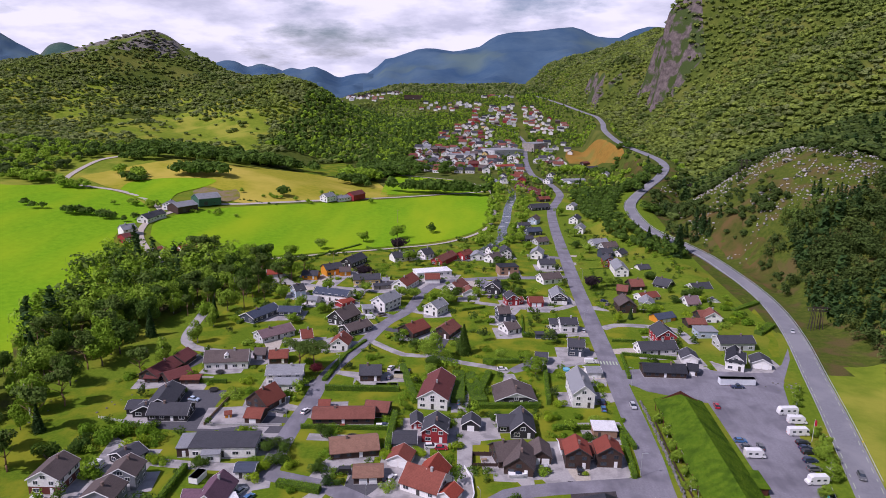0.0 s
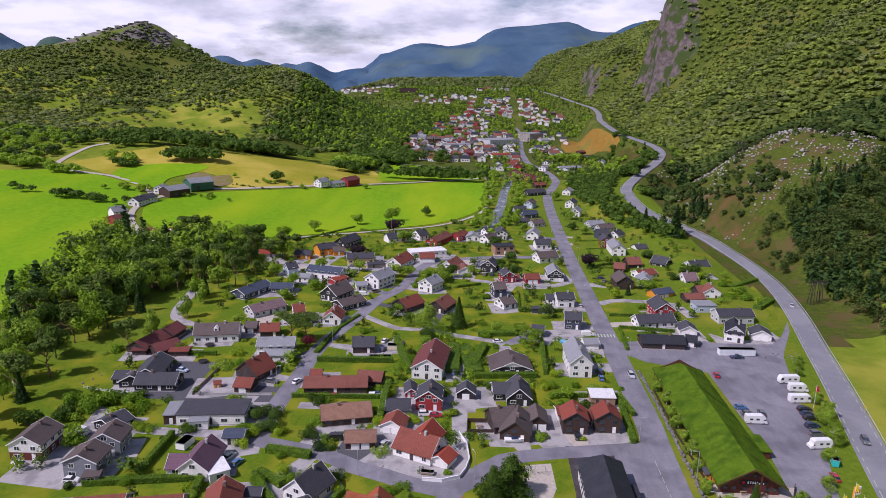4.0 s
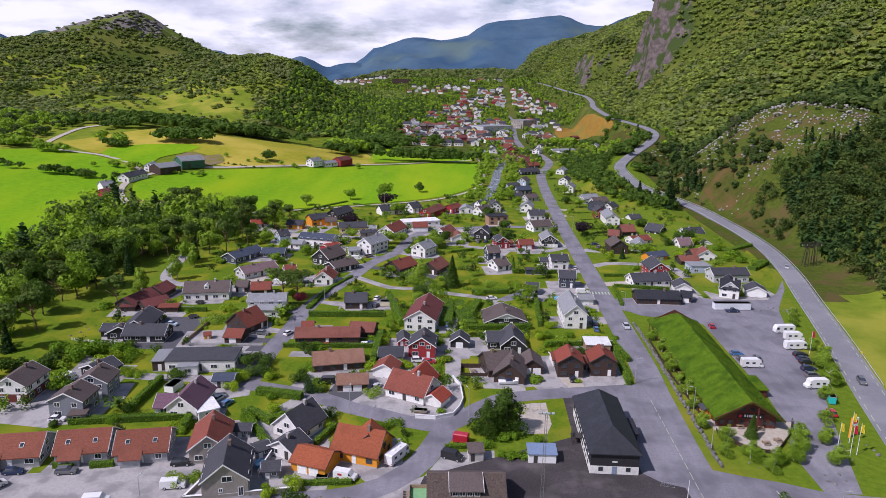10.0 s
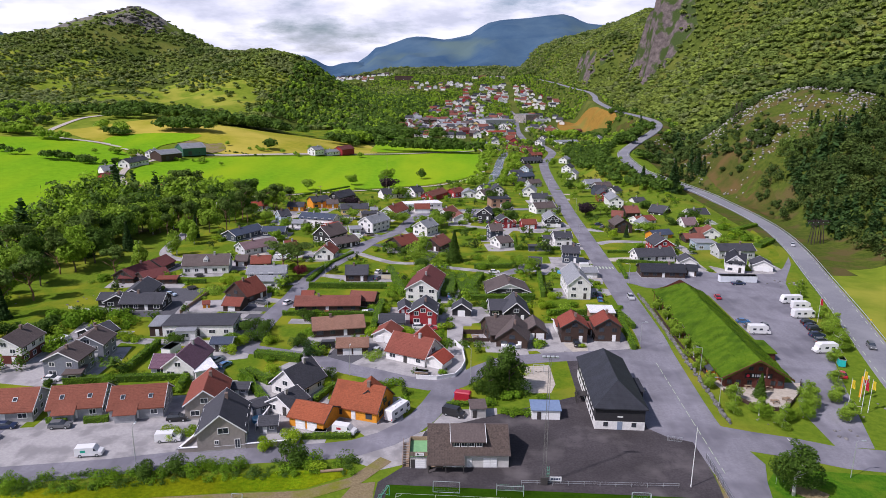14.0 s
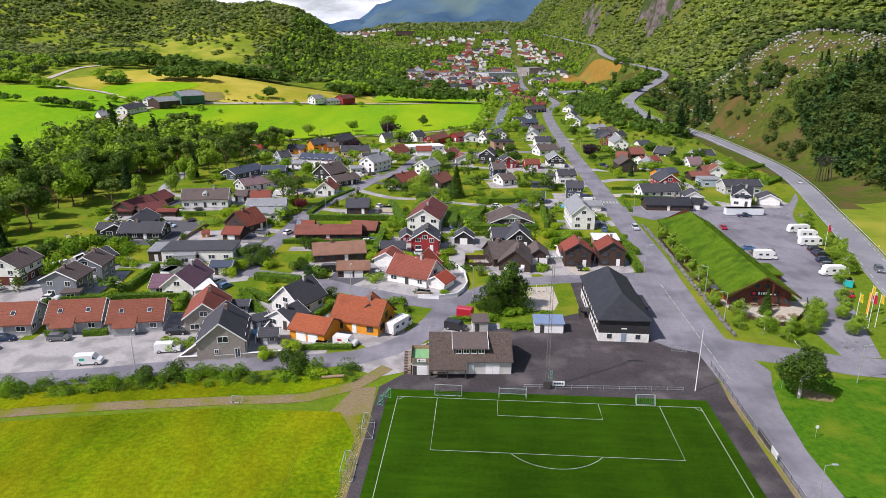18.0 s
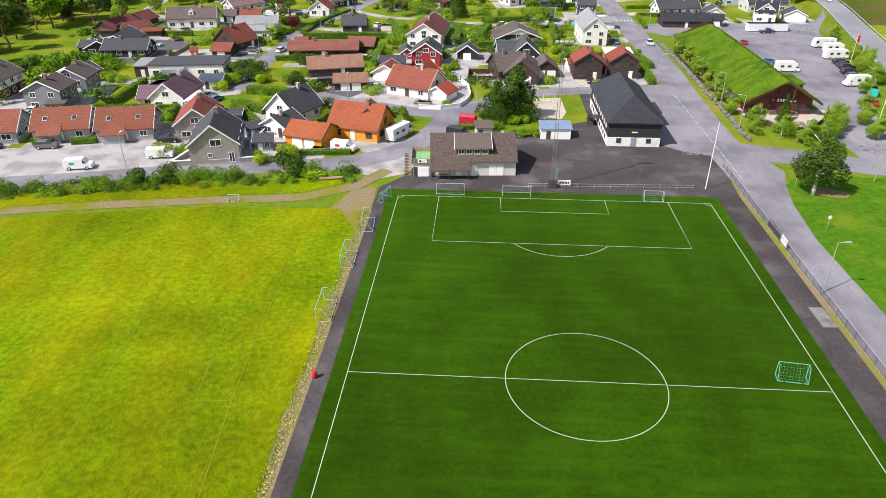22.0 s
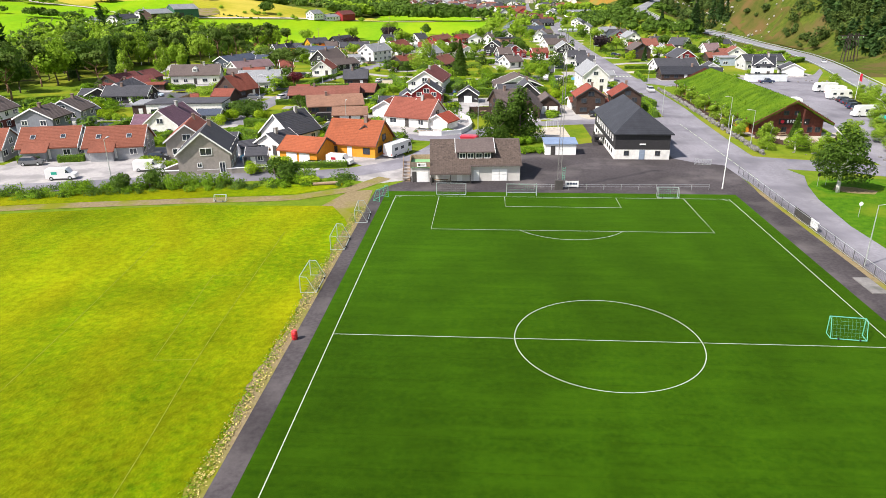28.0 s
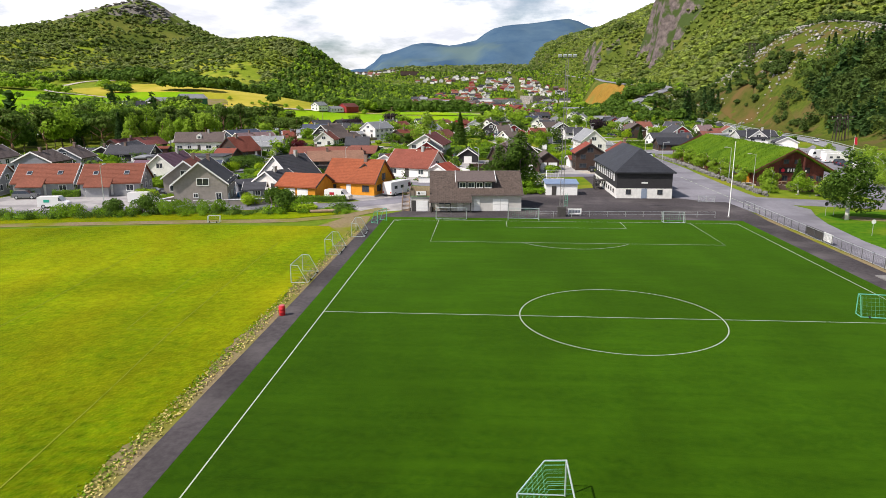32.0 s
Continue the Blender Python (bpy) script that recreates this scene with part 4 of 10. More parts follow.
# ---- the village, house by house ----
house("cabin", -60.1, 186.6, 0.0, 7, 9.0, 8, 3.2, 5.8, "brown", "dark")
house("gabled", -32.0, 171.4, 0.0, 85, 21.1, 11, 4.6, 8, "white", "maroon")
house("longhouse", -63.4, 151.4, 0.0, 7, 22.1, 9, 2.7, 4.6, "brown", "redbrown")
house("wing", -52.2, 157.3, 0.0, -4, 9.2, 8, 2.7, 4.6, "brown", "redbrown")
house("garden_house", -71.9, 157.5, 0.0, 7, 4.5, 6, 2.4, 4.2, "brown", "red")
house("longhouse", -55.8, 130.6, 0.0, 16, 16.0, 10, 2.8, 5, "brown", "tan")
house("garage", -48.4, 115.8, 0.0, 9, 9.4, 7, 2.6, 4, "brown", "tan", garage=True)
house("garage", -39.7, 125.5, 0.0, 81, 7.6, 7, 2.6, 4.6, "white", "red", garage=True)
house("shed", -39.8, 136.2, 0.0, 5, 8.3, 8, 2.8, 3.8, "grey", "dark")
house("villa", -30.5, 112.3, 0.0, -24, 13.0, 9.8, 3.0, 6.8, "white", "red")
house("villa_wing", -29.0, 116.6, 0.0, 74, 10.0, 8, 3.0, 6.6, "white", "brightred")
house("porch", -23.4, 107.6, 0.0, 65, 6.6, 5.4, 2.3, 3.9, "white", "brightred", porch=True)
house("gabled", -30.1, 142.2, 0.0, 89, 9.8, 8.5, 4.4, 7.2, "red", "dark")
house("shed", -37.3, 149.9, 0.0, 99, 7.8, 4, 2.2, 3.6, "red", "dark")
house("garage", -18.3, 149.7, 0.0, 89, 6.3, 6, 2.6, 4.6, "black", "dark", garage=True)
house("gabled", -0.8, 149.2, 0.0, 92, 12.1, 8, 3.2, 6.6, "black", "dark")
house("wing", -5.9, 151.1, 0.0, 7, 7.7, 8, 3, 5.2, "black", "dark")
house("house", -6.8, 130.4, 0.0, 18, 8.5, 10, 3, 6.6, "brown", "brown")
house("gabled", -2.3, 126.4, 0.0, 83, 11.8, 9, 3, 6.6, "brown", "brown")
house("garage", 4.2, 132.4, 0.0, 92, 9.1, 6.5, 2.7, 5, "brown", "brown", garage=True)
house("gabled", 15.6, 130.8, 0.0, 91, 9.2, 7.6, 5.2, 7.6, "brown", "redtile")
house("gabled", 25.6, 132.0, 0.0, 92, 8.3, 7.6, 5.2, 7.6, "brown", "redtile")
house("garage", 12.9, 137.5, 0.0, 5, 4.5, 6, 2.6, 3.4, "white", "red", garage=True)
house("garage", 22.4, 135.8, 0.0, 5, 4.5, 6, 2.6, 3.2, "brown", "red", garage=True)
house("gabled", 22.7, 177.7, 0.0, 92, 19.0, 8, 5.8, 9.2, "white", "grey")
house("garage", 30.8, 199.3, 0.0, 7, 6.6, 6.5, 2.6, 3.8, "white", "grey", garage=True)
house("chalet", -2.7, 173.5, 0.0, 97, 13.1, 15, 2.6, 5.6, "black", "brown", white_gable=True)
house("garage", 10.5, 210.9, 0.0, -5, 5.8, 7, 2.7, 4.6, "black", "dark", garage=True)
house("house", 26.5, 222.0, 0.0, -3, 7.7, 8, 5, 7.2, "navy", "dark")
house("house", 26.2, 252.0, 0.0, 8, 9.0, 7.5, 4.6, 6.8, "white", "dark")
house("wing", 19.8, 256.6, 0.0, -2, 4.7, 8, 2.8, 3.6, "white", "dark")
house("carport", 14.7, 240.3, 0.0, 8, 10.6, 3.5, 2.2, 2.6, "navy", "dark", flat=True)
house("gabled", 25.9, 298.1, 0.0, 92, 14.4, 8.5, 4.4, 7.2, "black", "grey", white_base=True)
house("garage", 12.9, 290.4, 0.0, 9, 8.5, 7.5, 2.8, 4.8, "red", "red", garage=True)
house("gabled", -0.4, 290.6, 0.0, 107, 8.6, 7, 4.2, 6.4, "red", "dark")
house("shed", 3.8, 292.5, 0.0, 25, 4.5, 5, 2.6, 3.6, "red", "red")
house("house", -5.4, 264.6, 0.0, 16, 6.9, 8, 4.6, 7.2, "navy", "brown")
house("house", -2.5, 246.7, 0.0, 33, 7.9, 8.5, 2.9, 5.2, "white", "brown")
house("gabled", -9.4, 311.1, 0.0, 75, 10.4, 8.5, 4, 7, "black", "dark")
house("house", -31.4, 310.3, 0.0, 67, 14.2, 9, 3.4, 6.6, "white", "redbrown")
house("gabled", -23.8, 302.9, 0.0, 100, 9.1, 8, 2.9, 5, "white", "redbrown", garage=True)
house("house", -1.1, 352.8, 0.0, 16, 13.1, 9, 5.2, 5.6, "tan", "black", flat=True)
house("gabled", -1.5, 397.1, 0.0, 95, 24.7, 8, 4.6, 7.2, "white", "dark")
house("house", -9.9, 381.5, 0.0, 49, 10.5, 8, 3.6, 6.4, "white", "brown")
house("house", -9.9, 404.2, 0.0, 34, 8.8, 8, 3.4, 6, "white", "dark")
house("gabled", -21.2, 388.9, 0.0, 96, 10.1, 9, 3, 5, "white", "grey")
house("house", -29.8, 389.1, 0.0, 56, 11.9, 8, 3.4, 5.6, "red", "red")
house("gabled", 71.3, 361.6, 0.0, 90, 20.9, 8.5, 5.4, 8.2, "white", "grey")
house("gabled", 67.7, 381.0, 0.0, 88, 16.8, 7.6, 5, 7.6, "red", "dark")
house("house", 69.4, 403.5, 0.0, 17, 9.1, 8, 4.6, 7.4, "navy", "dark")
house("house", 69.2, 434.7, 0.0, 24, 14.8, 9, 4.6, 7.2, "grey", "grey")
house("house", 75.7, 429.2, 0.0, 27, 13.6, 8, 3.2, 6, "grey", "brown")
house("house", 80.2, 407.4, 0.0, 49, 9.3, 8, 3.4, 6, "white", "dark")
house("house", 88.1, 369.7, 0.0, 15, 8.4, 8, 2.9, 5, "white", "dark")
house("house", 92.2, 330.8, 0.0, -39, 9.9, 9.5, 3.4, 6.8, "black", "dark", white_gable=True)
house("house", 74.1, 326.7, 0.0, 14, 9.0, 8.5, 3.6, 6.8, "brown", "redbrown")
house("wing", 65.2, 317.7, 0.0, -12, 6.7, 8, 3, 5.4, "brown", "redbrown")
house("gabled", 60.9, 287.5, 0.0, 95, 13.0, 9, 4.4, 7.4, "brown", "brown")
house("house", 76.8, 306.5, 0.0, 27, 12.7, 8, 3, 5, "white", "red")
house("gabled", 73.7, 292.6, 0.0, 81, 12.5, 8, 3.2, 6, "white", "grey")
house("garage", 77.0, 271.7, 0.0, 27, 12.1, 7, 2.8, 4.6, "orange", "navyroof", garage=True)
house("gabled", 69.9, 242.3, 0.0, 95, 13.3, 9, 5, 8, "red", "dark")
house("longhouse", 63.1, 227.9, 0.0, 13, 18.2, 8, 3, 5.6, "white", "dark")
house("longhouse", 60.5, 203.5, 0.0, 1, 18.1, 8.5, 2.8, 5, "brown", "black")
house("garage", 73.5, 206.5, 0.0, -16, 4.8, 7, 2.6, 4.2, "brown", "black", garage=True)
house("garage", 75.5, 219.5, 0.0, 85, 8.7, 7, 2.8, 4.8, "white", "dark", garage=True)
house("house", 93.6, 214.0, 0.0, -19, 8.3, 8.5, 4.6, 7.6, "white", "black")
house("wing", 94.1, 216.1, 0.0, 74, 12.7, 7, 4.6, 7.4, "white", "black")
house("garage", 105.5, 217.2, 0.0, 79, 8.6, 8, 2.8, 4.8, "white", "dark", garage=True)
house("longhouse", 101.1, 237.8, 0.0, 7, 17.2, 8.5, 4, 6.2, "grey", "dark")
house("longhouse", 92.3, 251.5, 0.0, 5, 10.0, 8, 3.6, 4, "blue", "grey", flat=True)
house("longhouse", 91.3, 265.3, 0.0, 7, 10.1, 8, 2.8, 4.6, "brown", "redbrown")
house("gabled", 102.3, 273.3, 0.0, 87, 8.9, 8.5, 3.8, 6.6, "white", "redbrown")
house("wing", 98.5, 276.4, 0.0, 17, 7.2, 7, 3, 5.4, "brown", "redbrown")
house("house", 98.6, 298.5, 0.0, 13, 8.3, 9, 3, 6.2, "white", "plum", white_gable=True)
house("house", 111.7, 326.8, -0.0, 20, 13.3, 8.5, 3.2, 6, "white", "dark")
house("garage", 112.2, 302.2, 0.0, 88, 4.5, 6, 2.6, 4.2, "white", "dark", garage=True)
house("house", -131.0, 156.3, 0.0, -82, 16.0, 9, 3, 5.6, "black", "dark")
house("longhouse", -124.6, 147.3, 0.0, 5, 14.4, 9, 2.8, 5.2, "black", "dark")
house("gabled", -133.6, 146.4, 0.0, 101, 4.5, 8, 2.8, 4.8, "black", "dark")
house("wing", -138.8, 149.7, 0.0, 7, 5.3, 7, 2.6, 4, "black", "dark")
house("longhouse", -145.1, 180.3, 0.0, 77, 15.0, 9, 2.6, 5.2, "brown", "maroon")
house("wing", -142.1, 193.1, 0.0, 83, 9.9, 8, 2.6, 5, "brown", "maroon")
house("wing", -136.8, 176.6, 0.0, 52, 10.5, 8, 2.6, 4.6, "brown", "maroon")
house("shed", -145.0, 174.4, 0.0, 7, 6.1, 5, 2.3, 2.8, "brown", "maroon")
house("shed", -129.6, 174.7, 0.0, 7, 7.8, 4.5, 2.3, 2.8, "brown", "red")
house("house", -121.7, 192.3, 0.0, 12, 18.2, 9.5, 3.8, 7, "white", "brown", dormer=True)
house("garage", -111.0, 202.4, 0.0, 8, 5.3, 7, 2.7, 4.4, "brown", "brown", garage=True)
house("house", -102.0, 199.2, 0.0, 12, 8.4, 7.5, 3, 5.2, "brown", "red")
house("longhouse", -93.6, 181.2, 0.0, 10, 14.8, 10, 4.4, 6.2, "white", "grey")
house("wing", -90.8, 173.1, 0.0, 4, 10.0, 6, 3.4, 4.6, "white", "grey")
house("gabled", -94.6, 159.3, 0.0, 65, 10.4, 10, 3, 7.2, "brown", "red")
house("garage", -94.2, 148.0, 0.0, -1, 6.5, 7.5, 2.6, 4.2, "brown", "red", garage=True)
house("longhouse", -96.8, 127.1, 0.0, 7, 21.2, 10, 3.5, 3.8, "white", "dark", flat=True)
house("longhouse", -109.0, 125.5, 0.0, 11, 4.9, 9, 3.3, 3.6, "brown", "grey", flat=True)
house("porch", -99.1, 121.2, 0.0, 13, 6.1, 5, 2.9, 3.2, "white", "grey", flat=True)
house("house", -124.4, 117.9, 0.0, 67, 8.0, 8.5, 2.8, 4.6, "black", "dark")
house("gabled", -118.4, 105.7, 0.0, 96, 8.7, 8.5, 5.2, 7.6, "slate", "brown")
house("gabled", -118.7, 94.9, 0.0, 92, 8.7, 9, 5.2, 7.4, "slate", "brown")
house("porch", -114.9, 90.9, 0.0, 15, 4.7, 5, 2.6, 2.8, "slate", "brown", flat=True)
house("gabled", -138.7, 103.3, 0.0, 93, 11.5, 9, 5.2, 7.8, "redwhite", "brown")
house("gabled", -88.9, 99.1, 0.0, 89, 13.2, 8, 3.6, 6.8, "white", "purple")
house("wing", -94.5, 97.7, 0.0, 4, 5.7, 7, 2.8, 5, "white", "purple")
house("porch", -83.8, 96.1, 0.0, 36, 5.8, 7, 2.8, 3, "white", "whiteroof", flat=True)
house("shed", -85.4, 114.1, 0.0, 5, 6.5, 5, 2.6, 3.6, "white", "navyroof")
house("row_house", -120.6, 72.4, 0.0, 12, 17.2, 10, 3, 6.2, "midgrey", "rowroof", row=True)
house("row_house", -104.1, 76.0, 0.0, 13, 12.1, 10, 3, 6.2, "midgrey", "rowroof", row=True)
house("row_house", -90.5, 77.1, 0.0, 13, 12.3, 10, 3, 6.2, "midgrey", "rowroof", row=True)
house("gabled", -75.5, 79.3, 0.0, 104, 12.9, 8.5, 4, 7.2, "taupe", "red")
house("plain_gable", -66.8, 66.6, 0.0, 104, 13.0, 9.5, 4.4, 8.2, "taupe", "dark")
house("gabled", -57.0, 89.7, 0.0, 64, 10.4, 9, 3.2, 7.2, "white", "dark")
house("gabled", -56.8, 79.5, 0.0, 65, 7.2, 7, 2.7, 4.8, "white", "dark")
house("villa", -39.4, 80.1, 0.0, -15, 12.3, 9.5, 3.2, 7.2, "orange", "orangeroof")
house("wing", -37.9, 81.7, 0.0, 93, 7.8, 7, 3.4, 6.4, "orange", "orangeroof")
house("garage", -49.1, 74.1, 0.0, -16, 9.4, 7.5, 2.8, 4.8, "orange", "orangeroof", garage=True)
house("garden_house", -58.2, 70.1, 0.0, 10, 4.5, 4, 2.4, 3.4, "slate", "dark")
house("shed", -63.5, 78.3, 0.0, 40, 4.5, 4, 2.2, 3, "slate", "dark")
house("shed", -70.3, 86.9, 0.0, 4, 4.5, 3.5, 2.2, 3, "slate", "dark")
house("longhouse", -128.4, 252.4, 0.0, 65, 19.8, 9, 3, 5.2, "navy", "navyroof")
house("garage", -114.6, 258.5, 0.0, 4, 11.9, 8, 2.8, 4.6, "navy", "navyroof")
house("longhouse", -112.9, 226.3, 0.0, 47, 17.4, 9, 2.9, 5.2, "grey", "plum")
house("house", -96.5, 222.5, 0.0, 24, 5.6, 8, 3.4, 6.2, "white", "red")
house("gabled", -79.1, 217.5, 0.0, 89, 10.3, 8, 3.2, 6.2, "white", "red")
house("house", -85.2, 251.7, 0.0, 64, 14.4, 10, 3.6, 7.6, "black", "brown")
house("longhouse", -76.6, 238.6, 0.0, 48, 14.1, 9, 2.8, 4.8, "black", "brown")
house("house", -67.5, 275.5, 0.0, 62, 15.5, 9, 5.2, 8.2, "white", "grey")
house("shed", -76.2, 267.7, 0.0, 17, 6.2, 7, 2.8, 3.8, "white", "grey")
house("longhouse", -98.6, 285.9, 0.0, -13, 20.6, 9, 4.2, 6.4, "white", "navyroof")
house("shed", -90.3, 277.1, 0.0, 55, 9.8, 6, 2.4, 3, "red", "brightred")
house("gabled", -119.5, 289.6, 0.0, 40, 6.7, 7.5, 4.4, 7, "blue", "dark")
house("shed", -108.7, 278.9, 0.0, -7, 7.8, 7, 2.7, 4, "white", "grey")
house("house", -121.7, 325.4, 0.0, 2, 10.1, 8, 3, 5, "orange", "dark")
house("house", -111.4, 336.9, 0.0, 38, 11.9, 9, 4.4, 7, "orange", "dark")
house("house", -103.2, 336.7, 0.0, 20, 7.4, 8, 3, 5, "orange", "brown")
house("house", -102.3, 361.5, 0.0, 68, 18.7, 9, 3.4, 6.6, "black", "dark")
house("house", -86.1, 319.4, 0.0, 14, 16.5, 8.5, 3.6, 6, "yellow", "dark")
house("gabled", -61.9, 314.6, 0.0, 71, 18.5, 9.5, 3.6, 7, "white", "red")
house("garage", -47.3, 328.0, 0.0, 9, 9.6, 9, 3, 5.2, "white", "red", garage=True)
house("house", -40.3, 270.1, 0.0, 61, 11.1, 8.5, 4.4, 7.2, "white", "grey")
house("house", -48.4, 238.5, 0.0, 53, 12.8, 10, 3.2, 6.2, "brown", "red")
house("house", -32.7, 239.3, 0.0, 67, 13.2, 9, 3, 6, "brown", "redbrown")
house("house", -71.7, 377.5, 0.0, 33, 17.0, 9, 3.2, 6.4, "white", "dark", dormer=True)
house("house", -57.1, 387.8, 0.0, 46, 8.8, 9, 3.2, 6.4, "white", "dark", white_gable=True)
house("house", -43.2, 376.0, 0.0, 67, 23.1, 8.5, 3.6, 6, "red", "redbrown")
house("house", -144.4, 325.9, 0.0, 17, 9.8, 8, 2.8, 4.6, "grey", "brightred")
house("flat_hall", -48.5, 342.8, 0.0, 23, 23.2, 10, 3.2, 3.4, "white", "whiteroof", flat=True)
house("shed", -74.8, 309.9, 0.0, 20, 12.1, 5, 2.6, 3.4, "taupe", "dark")
house("house", -74.6, 320.2, 0.0, 9, 4.5, 6, 2.8, 4, "taupe", "grey")
house("gabled", 62.2, 487.8, 0.0, 73, 28.0, 8, 4.6, 7.4, "white", "grey")
house("gabled", 63.5, 529.6, 0.0, 68, 26.6, 8, 4.6, 7.4, "white", "dark")
house("gabled", 69.1, 601.0, 0.0, 67, 21.1, 8, 4, 6.4, "white", "grey")
house("house", 15.8, 500.2, 0.0, 24, 11.7, 8, 3, 4.8, "grey", "dark")
house("gabled", 26.6, 521.7, 0.0, 71, 22.2, 8, 4.4, 7.2, "blue", "brown")
house("house", 22.7, 473.6, 0.0, 28, 15.9, 8, 3.6, 6.2, "navy", "navyroof")
house("house", 16.5, 447.9, 0.0, 11, 9.8, 8, 2.9, 4.8, "black", "dark")
house("house", 26.6, 440.7, 0.0, 32, 11.1, 8, 3, 5.4, "grey", "brown")
house("gabled", 21.1, 398.3, 0.0, 80, 18.5, 8.5, 4, 7, "white", "grey")
house("house", 25.3, 370.6, 0.0, 10, 11.1, 8.5, 3.6, 6.2, "white", "dark")
house("house", 24.4, 336.6, 0.0, 26, 13.9, 9, 3.4, 6.2, "white", "brown")
house("longhouse", 35.9, 592.1, 0.1, 30, 21.3, 9, 3, 6.2, "black", "dark")
house("house", 43.8, 642.2, 0.4, 26, 15.7, 8, 3, 5.4, "brown", "red")
house("house", 41.8, 668.8, 0.7, 31, 20.9, 8, 3.2, 6, "brown", "maroon")
house("house", 20.9, 727.0, 1.5, 80, 34.0, 7, 4.4, 7, "red", "redbrown")
house("house", 24.5, 712.7, 1.3, 81, 32.5, 7, 4.4, 7, "red", "redbrown")
house("house", 29.0, 704.4, 1.2, 77, 24.7, 7, 4.4, 7, "red", "redbrown")
house("house", 33.2, 698.0, 1.0, 78, 28.6, 7, 4.4, 7, "red", "redbrown")
house("house", 37.1, 689.7, 0.9, 78, 28.6, 7, 4.4, 7, "red", "redbrown")
house("house", 41.3, 681.2, 0.8, 72, 20.8, 7, 4.4, 7, "red", "redbrown")
house("gabled", 66.9, 819.8, 2.6, 73, 34.0, 10, 4.4, 7.4, "white", "dark")
house("house", 59.4, 773.6, 2.1, 66, 20.9, 9, 4.4, 7, "white", "grey")
house("longhouse", 90.5, 774.8, 2.2, 24, 31.5, 10, 4.6, 6.4, "white", "grey")
house("house", 80.4, 754.4, 1.7, 62, 21.7, 9, 3.4, 5.4, "white", "whiteroof")
house("longhouse", 132.3, 932.6, 1.2, 35, 34.0, 10, 3.4, 5.8, "black", "dark")
house("house", 131.8, 973.7, 4.2, 38, 22.8, 9, 3.4, 5.6, "brown", "maroon")
house("gabled", 142.7, 852.4, 2.3, 66, 34.0, 10, 4, 7, "white", "grey")
house("house", 165.8, 906.7, 9.1, 34, 24.0, 9, 3.2, 5.4, "red", "maroon")
house("flat_hall", 7.0, 1072.1, 8.1, 35, 60.0, 40, 8.6, 9, "grey", "grey", flat=True)
house("flat_hall", 65.8, 1142.1, 9.4, 42, 34.4, 30, 13.6, 14, "taupe", "grey", flat=True)
house("longhouse", 8.2, 896.8, 4.6, 28, 34.0, 14, 4, 6, "white", "brightred")
house("house", 22.4, 1003.7, 5.9, 74, 33.3, 14, 6, 9, "white", "grey")
house("house", -0.9, 1021.0, 6.9, 65, 26.2, 14, 5, 7, "grey", "dark")
house("house", 74.8, 973.0, 3.9, 17, 22.1, 12, 3.5, 5.5, "brown", "maroon")
house("house", 60.9, 985.8, 4.0, 64, 23.5, 10, 5, 8, "white", "grey")
house("barn", -266.7, 466.4, 12.1, 62, 20.2, 14, 5, 8, "brown", "grey")
house("barn", -258.7, 495.0, 13.4, 47, 20.6, 16, 6, 9.5, "green", "grey")
house("farmhouse", -278.2, 467.7, 13.1, 88, 9.3, 9, 4.4, 7, "white", "grey")
house("farmhouse", -276.0, 425.0, 10.9, 85, 14.7, 9, 3.6, 6.6, "white", "dark")
house("farmhouse", -274.4, 437.3, 11.5, 73, 11.2, 9, 3.4, 6, "white", "dark")
house("farmhouse", -270.4, 386.2, 8.9, 53, 10.4, 9, 5, 8, "white", "grey")
house("barn", -263.2, 370.8, 7.8, 61, 7.9, 9, 4, 6, "red", "maroon")
house("farmhouse", -218.8, 368.6, 0.0, 59, 14.0, 9, 5, 8, "white", "brightred")
house("barn", -224.7, 360.7, 0.0, 69, 7.8, 8, 4, 6, "red", "brightred")
house("shed", -232.8, 353.8, 5.1, 63, 6.8, 7, 3, 4, "white", "red")
house("farmhouse", -166.7, 557.1, 8.7, 63, 16.1, 9, 4.5, 7.5, "white", "grey")
house("longhouse", -155.2, 571.7, 7.1, 53, 18.5, 8, 3, 5, "white", "grey")
house("barn", -145.6, 584.4, 6.7, 65, 20.3, 10, 5, 8, "red", "maroon")
house("farmhouse", -230.5, 261.7, 0.0, 75, 11.3, 9, 5, 8, "white", "grey")

# ---- yards, lawns, drives ----
drape("lawn", smooth([(-132, 62), (-60, 62), (-24, 78), (10, 96), (36, 124), (36, 340), (20, 470), (-40, 425), (-140, 370), (-150, 250), (-150, 110)], 12), M["lawn"], "green garden lawns between the houses", 0.012, True)
drape("lawn", smooth([(45, 200), (84, 212), (112, 212), (128, 260), (134, 330), (118, 400), (90, 440), (60, 500), (46, 500)], 12), M["lawn"], "green garden lawns east of the street", 0.012, True)
drape("lawn", smooth([(-126, 110), (-130, 180), (-128, 260), (-136, 300), (-172, 290), (-205, 220), (-200, 150), (-178, 110), (-150, 96)], 10), M["lawn"], "sunny grass at the edge of the wood", 0.011, True)
drape("grass_bank", [(-160, 21.8), (-118, 32.8), (-90, 40.8), (-60, 46.3), (-45, 48.8), (-38, 53.5), (-38, 56), (-52, 54), (-70, 50.5), (-83, 47.5), (-103, 43.5), (-160, 28)], M["pasture"], "yellow-green grass between the path and the shrubs", 0.048, True)
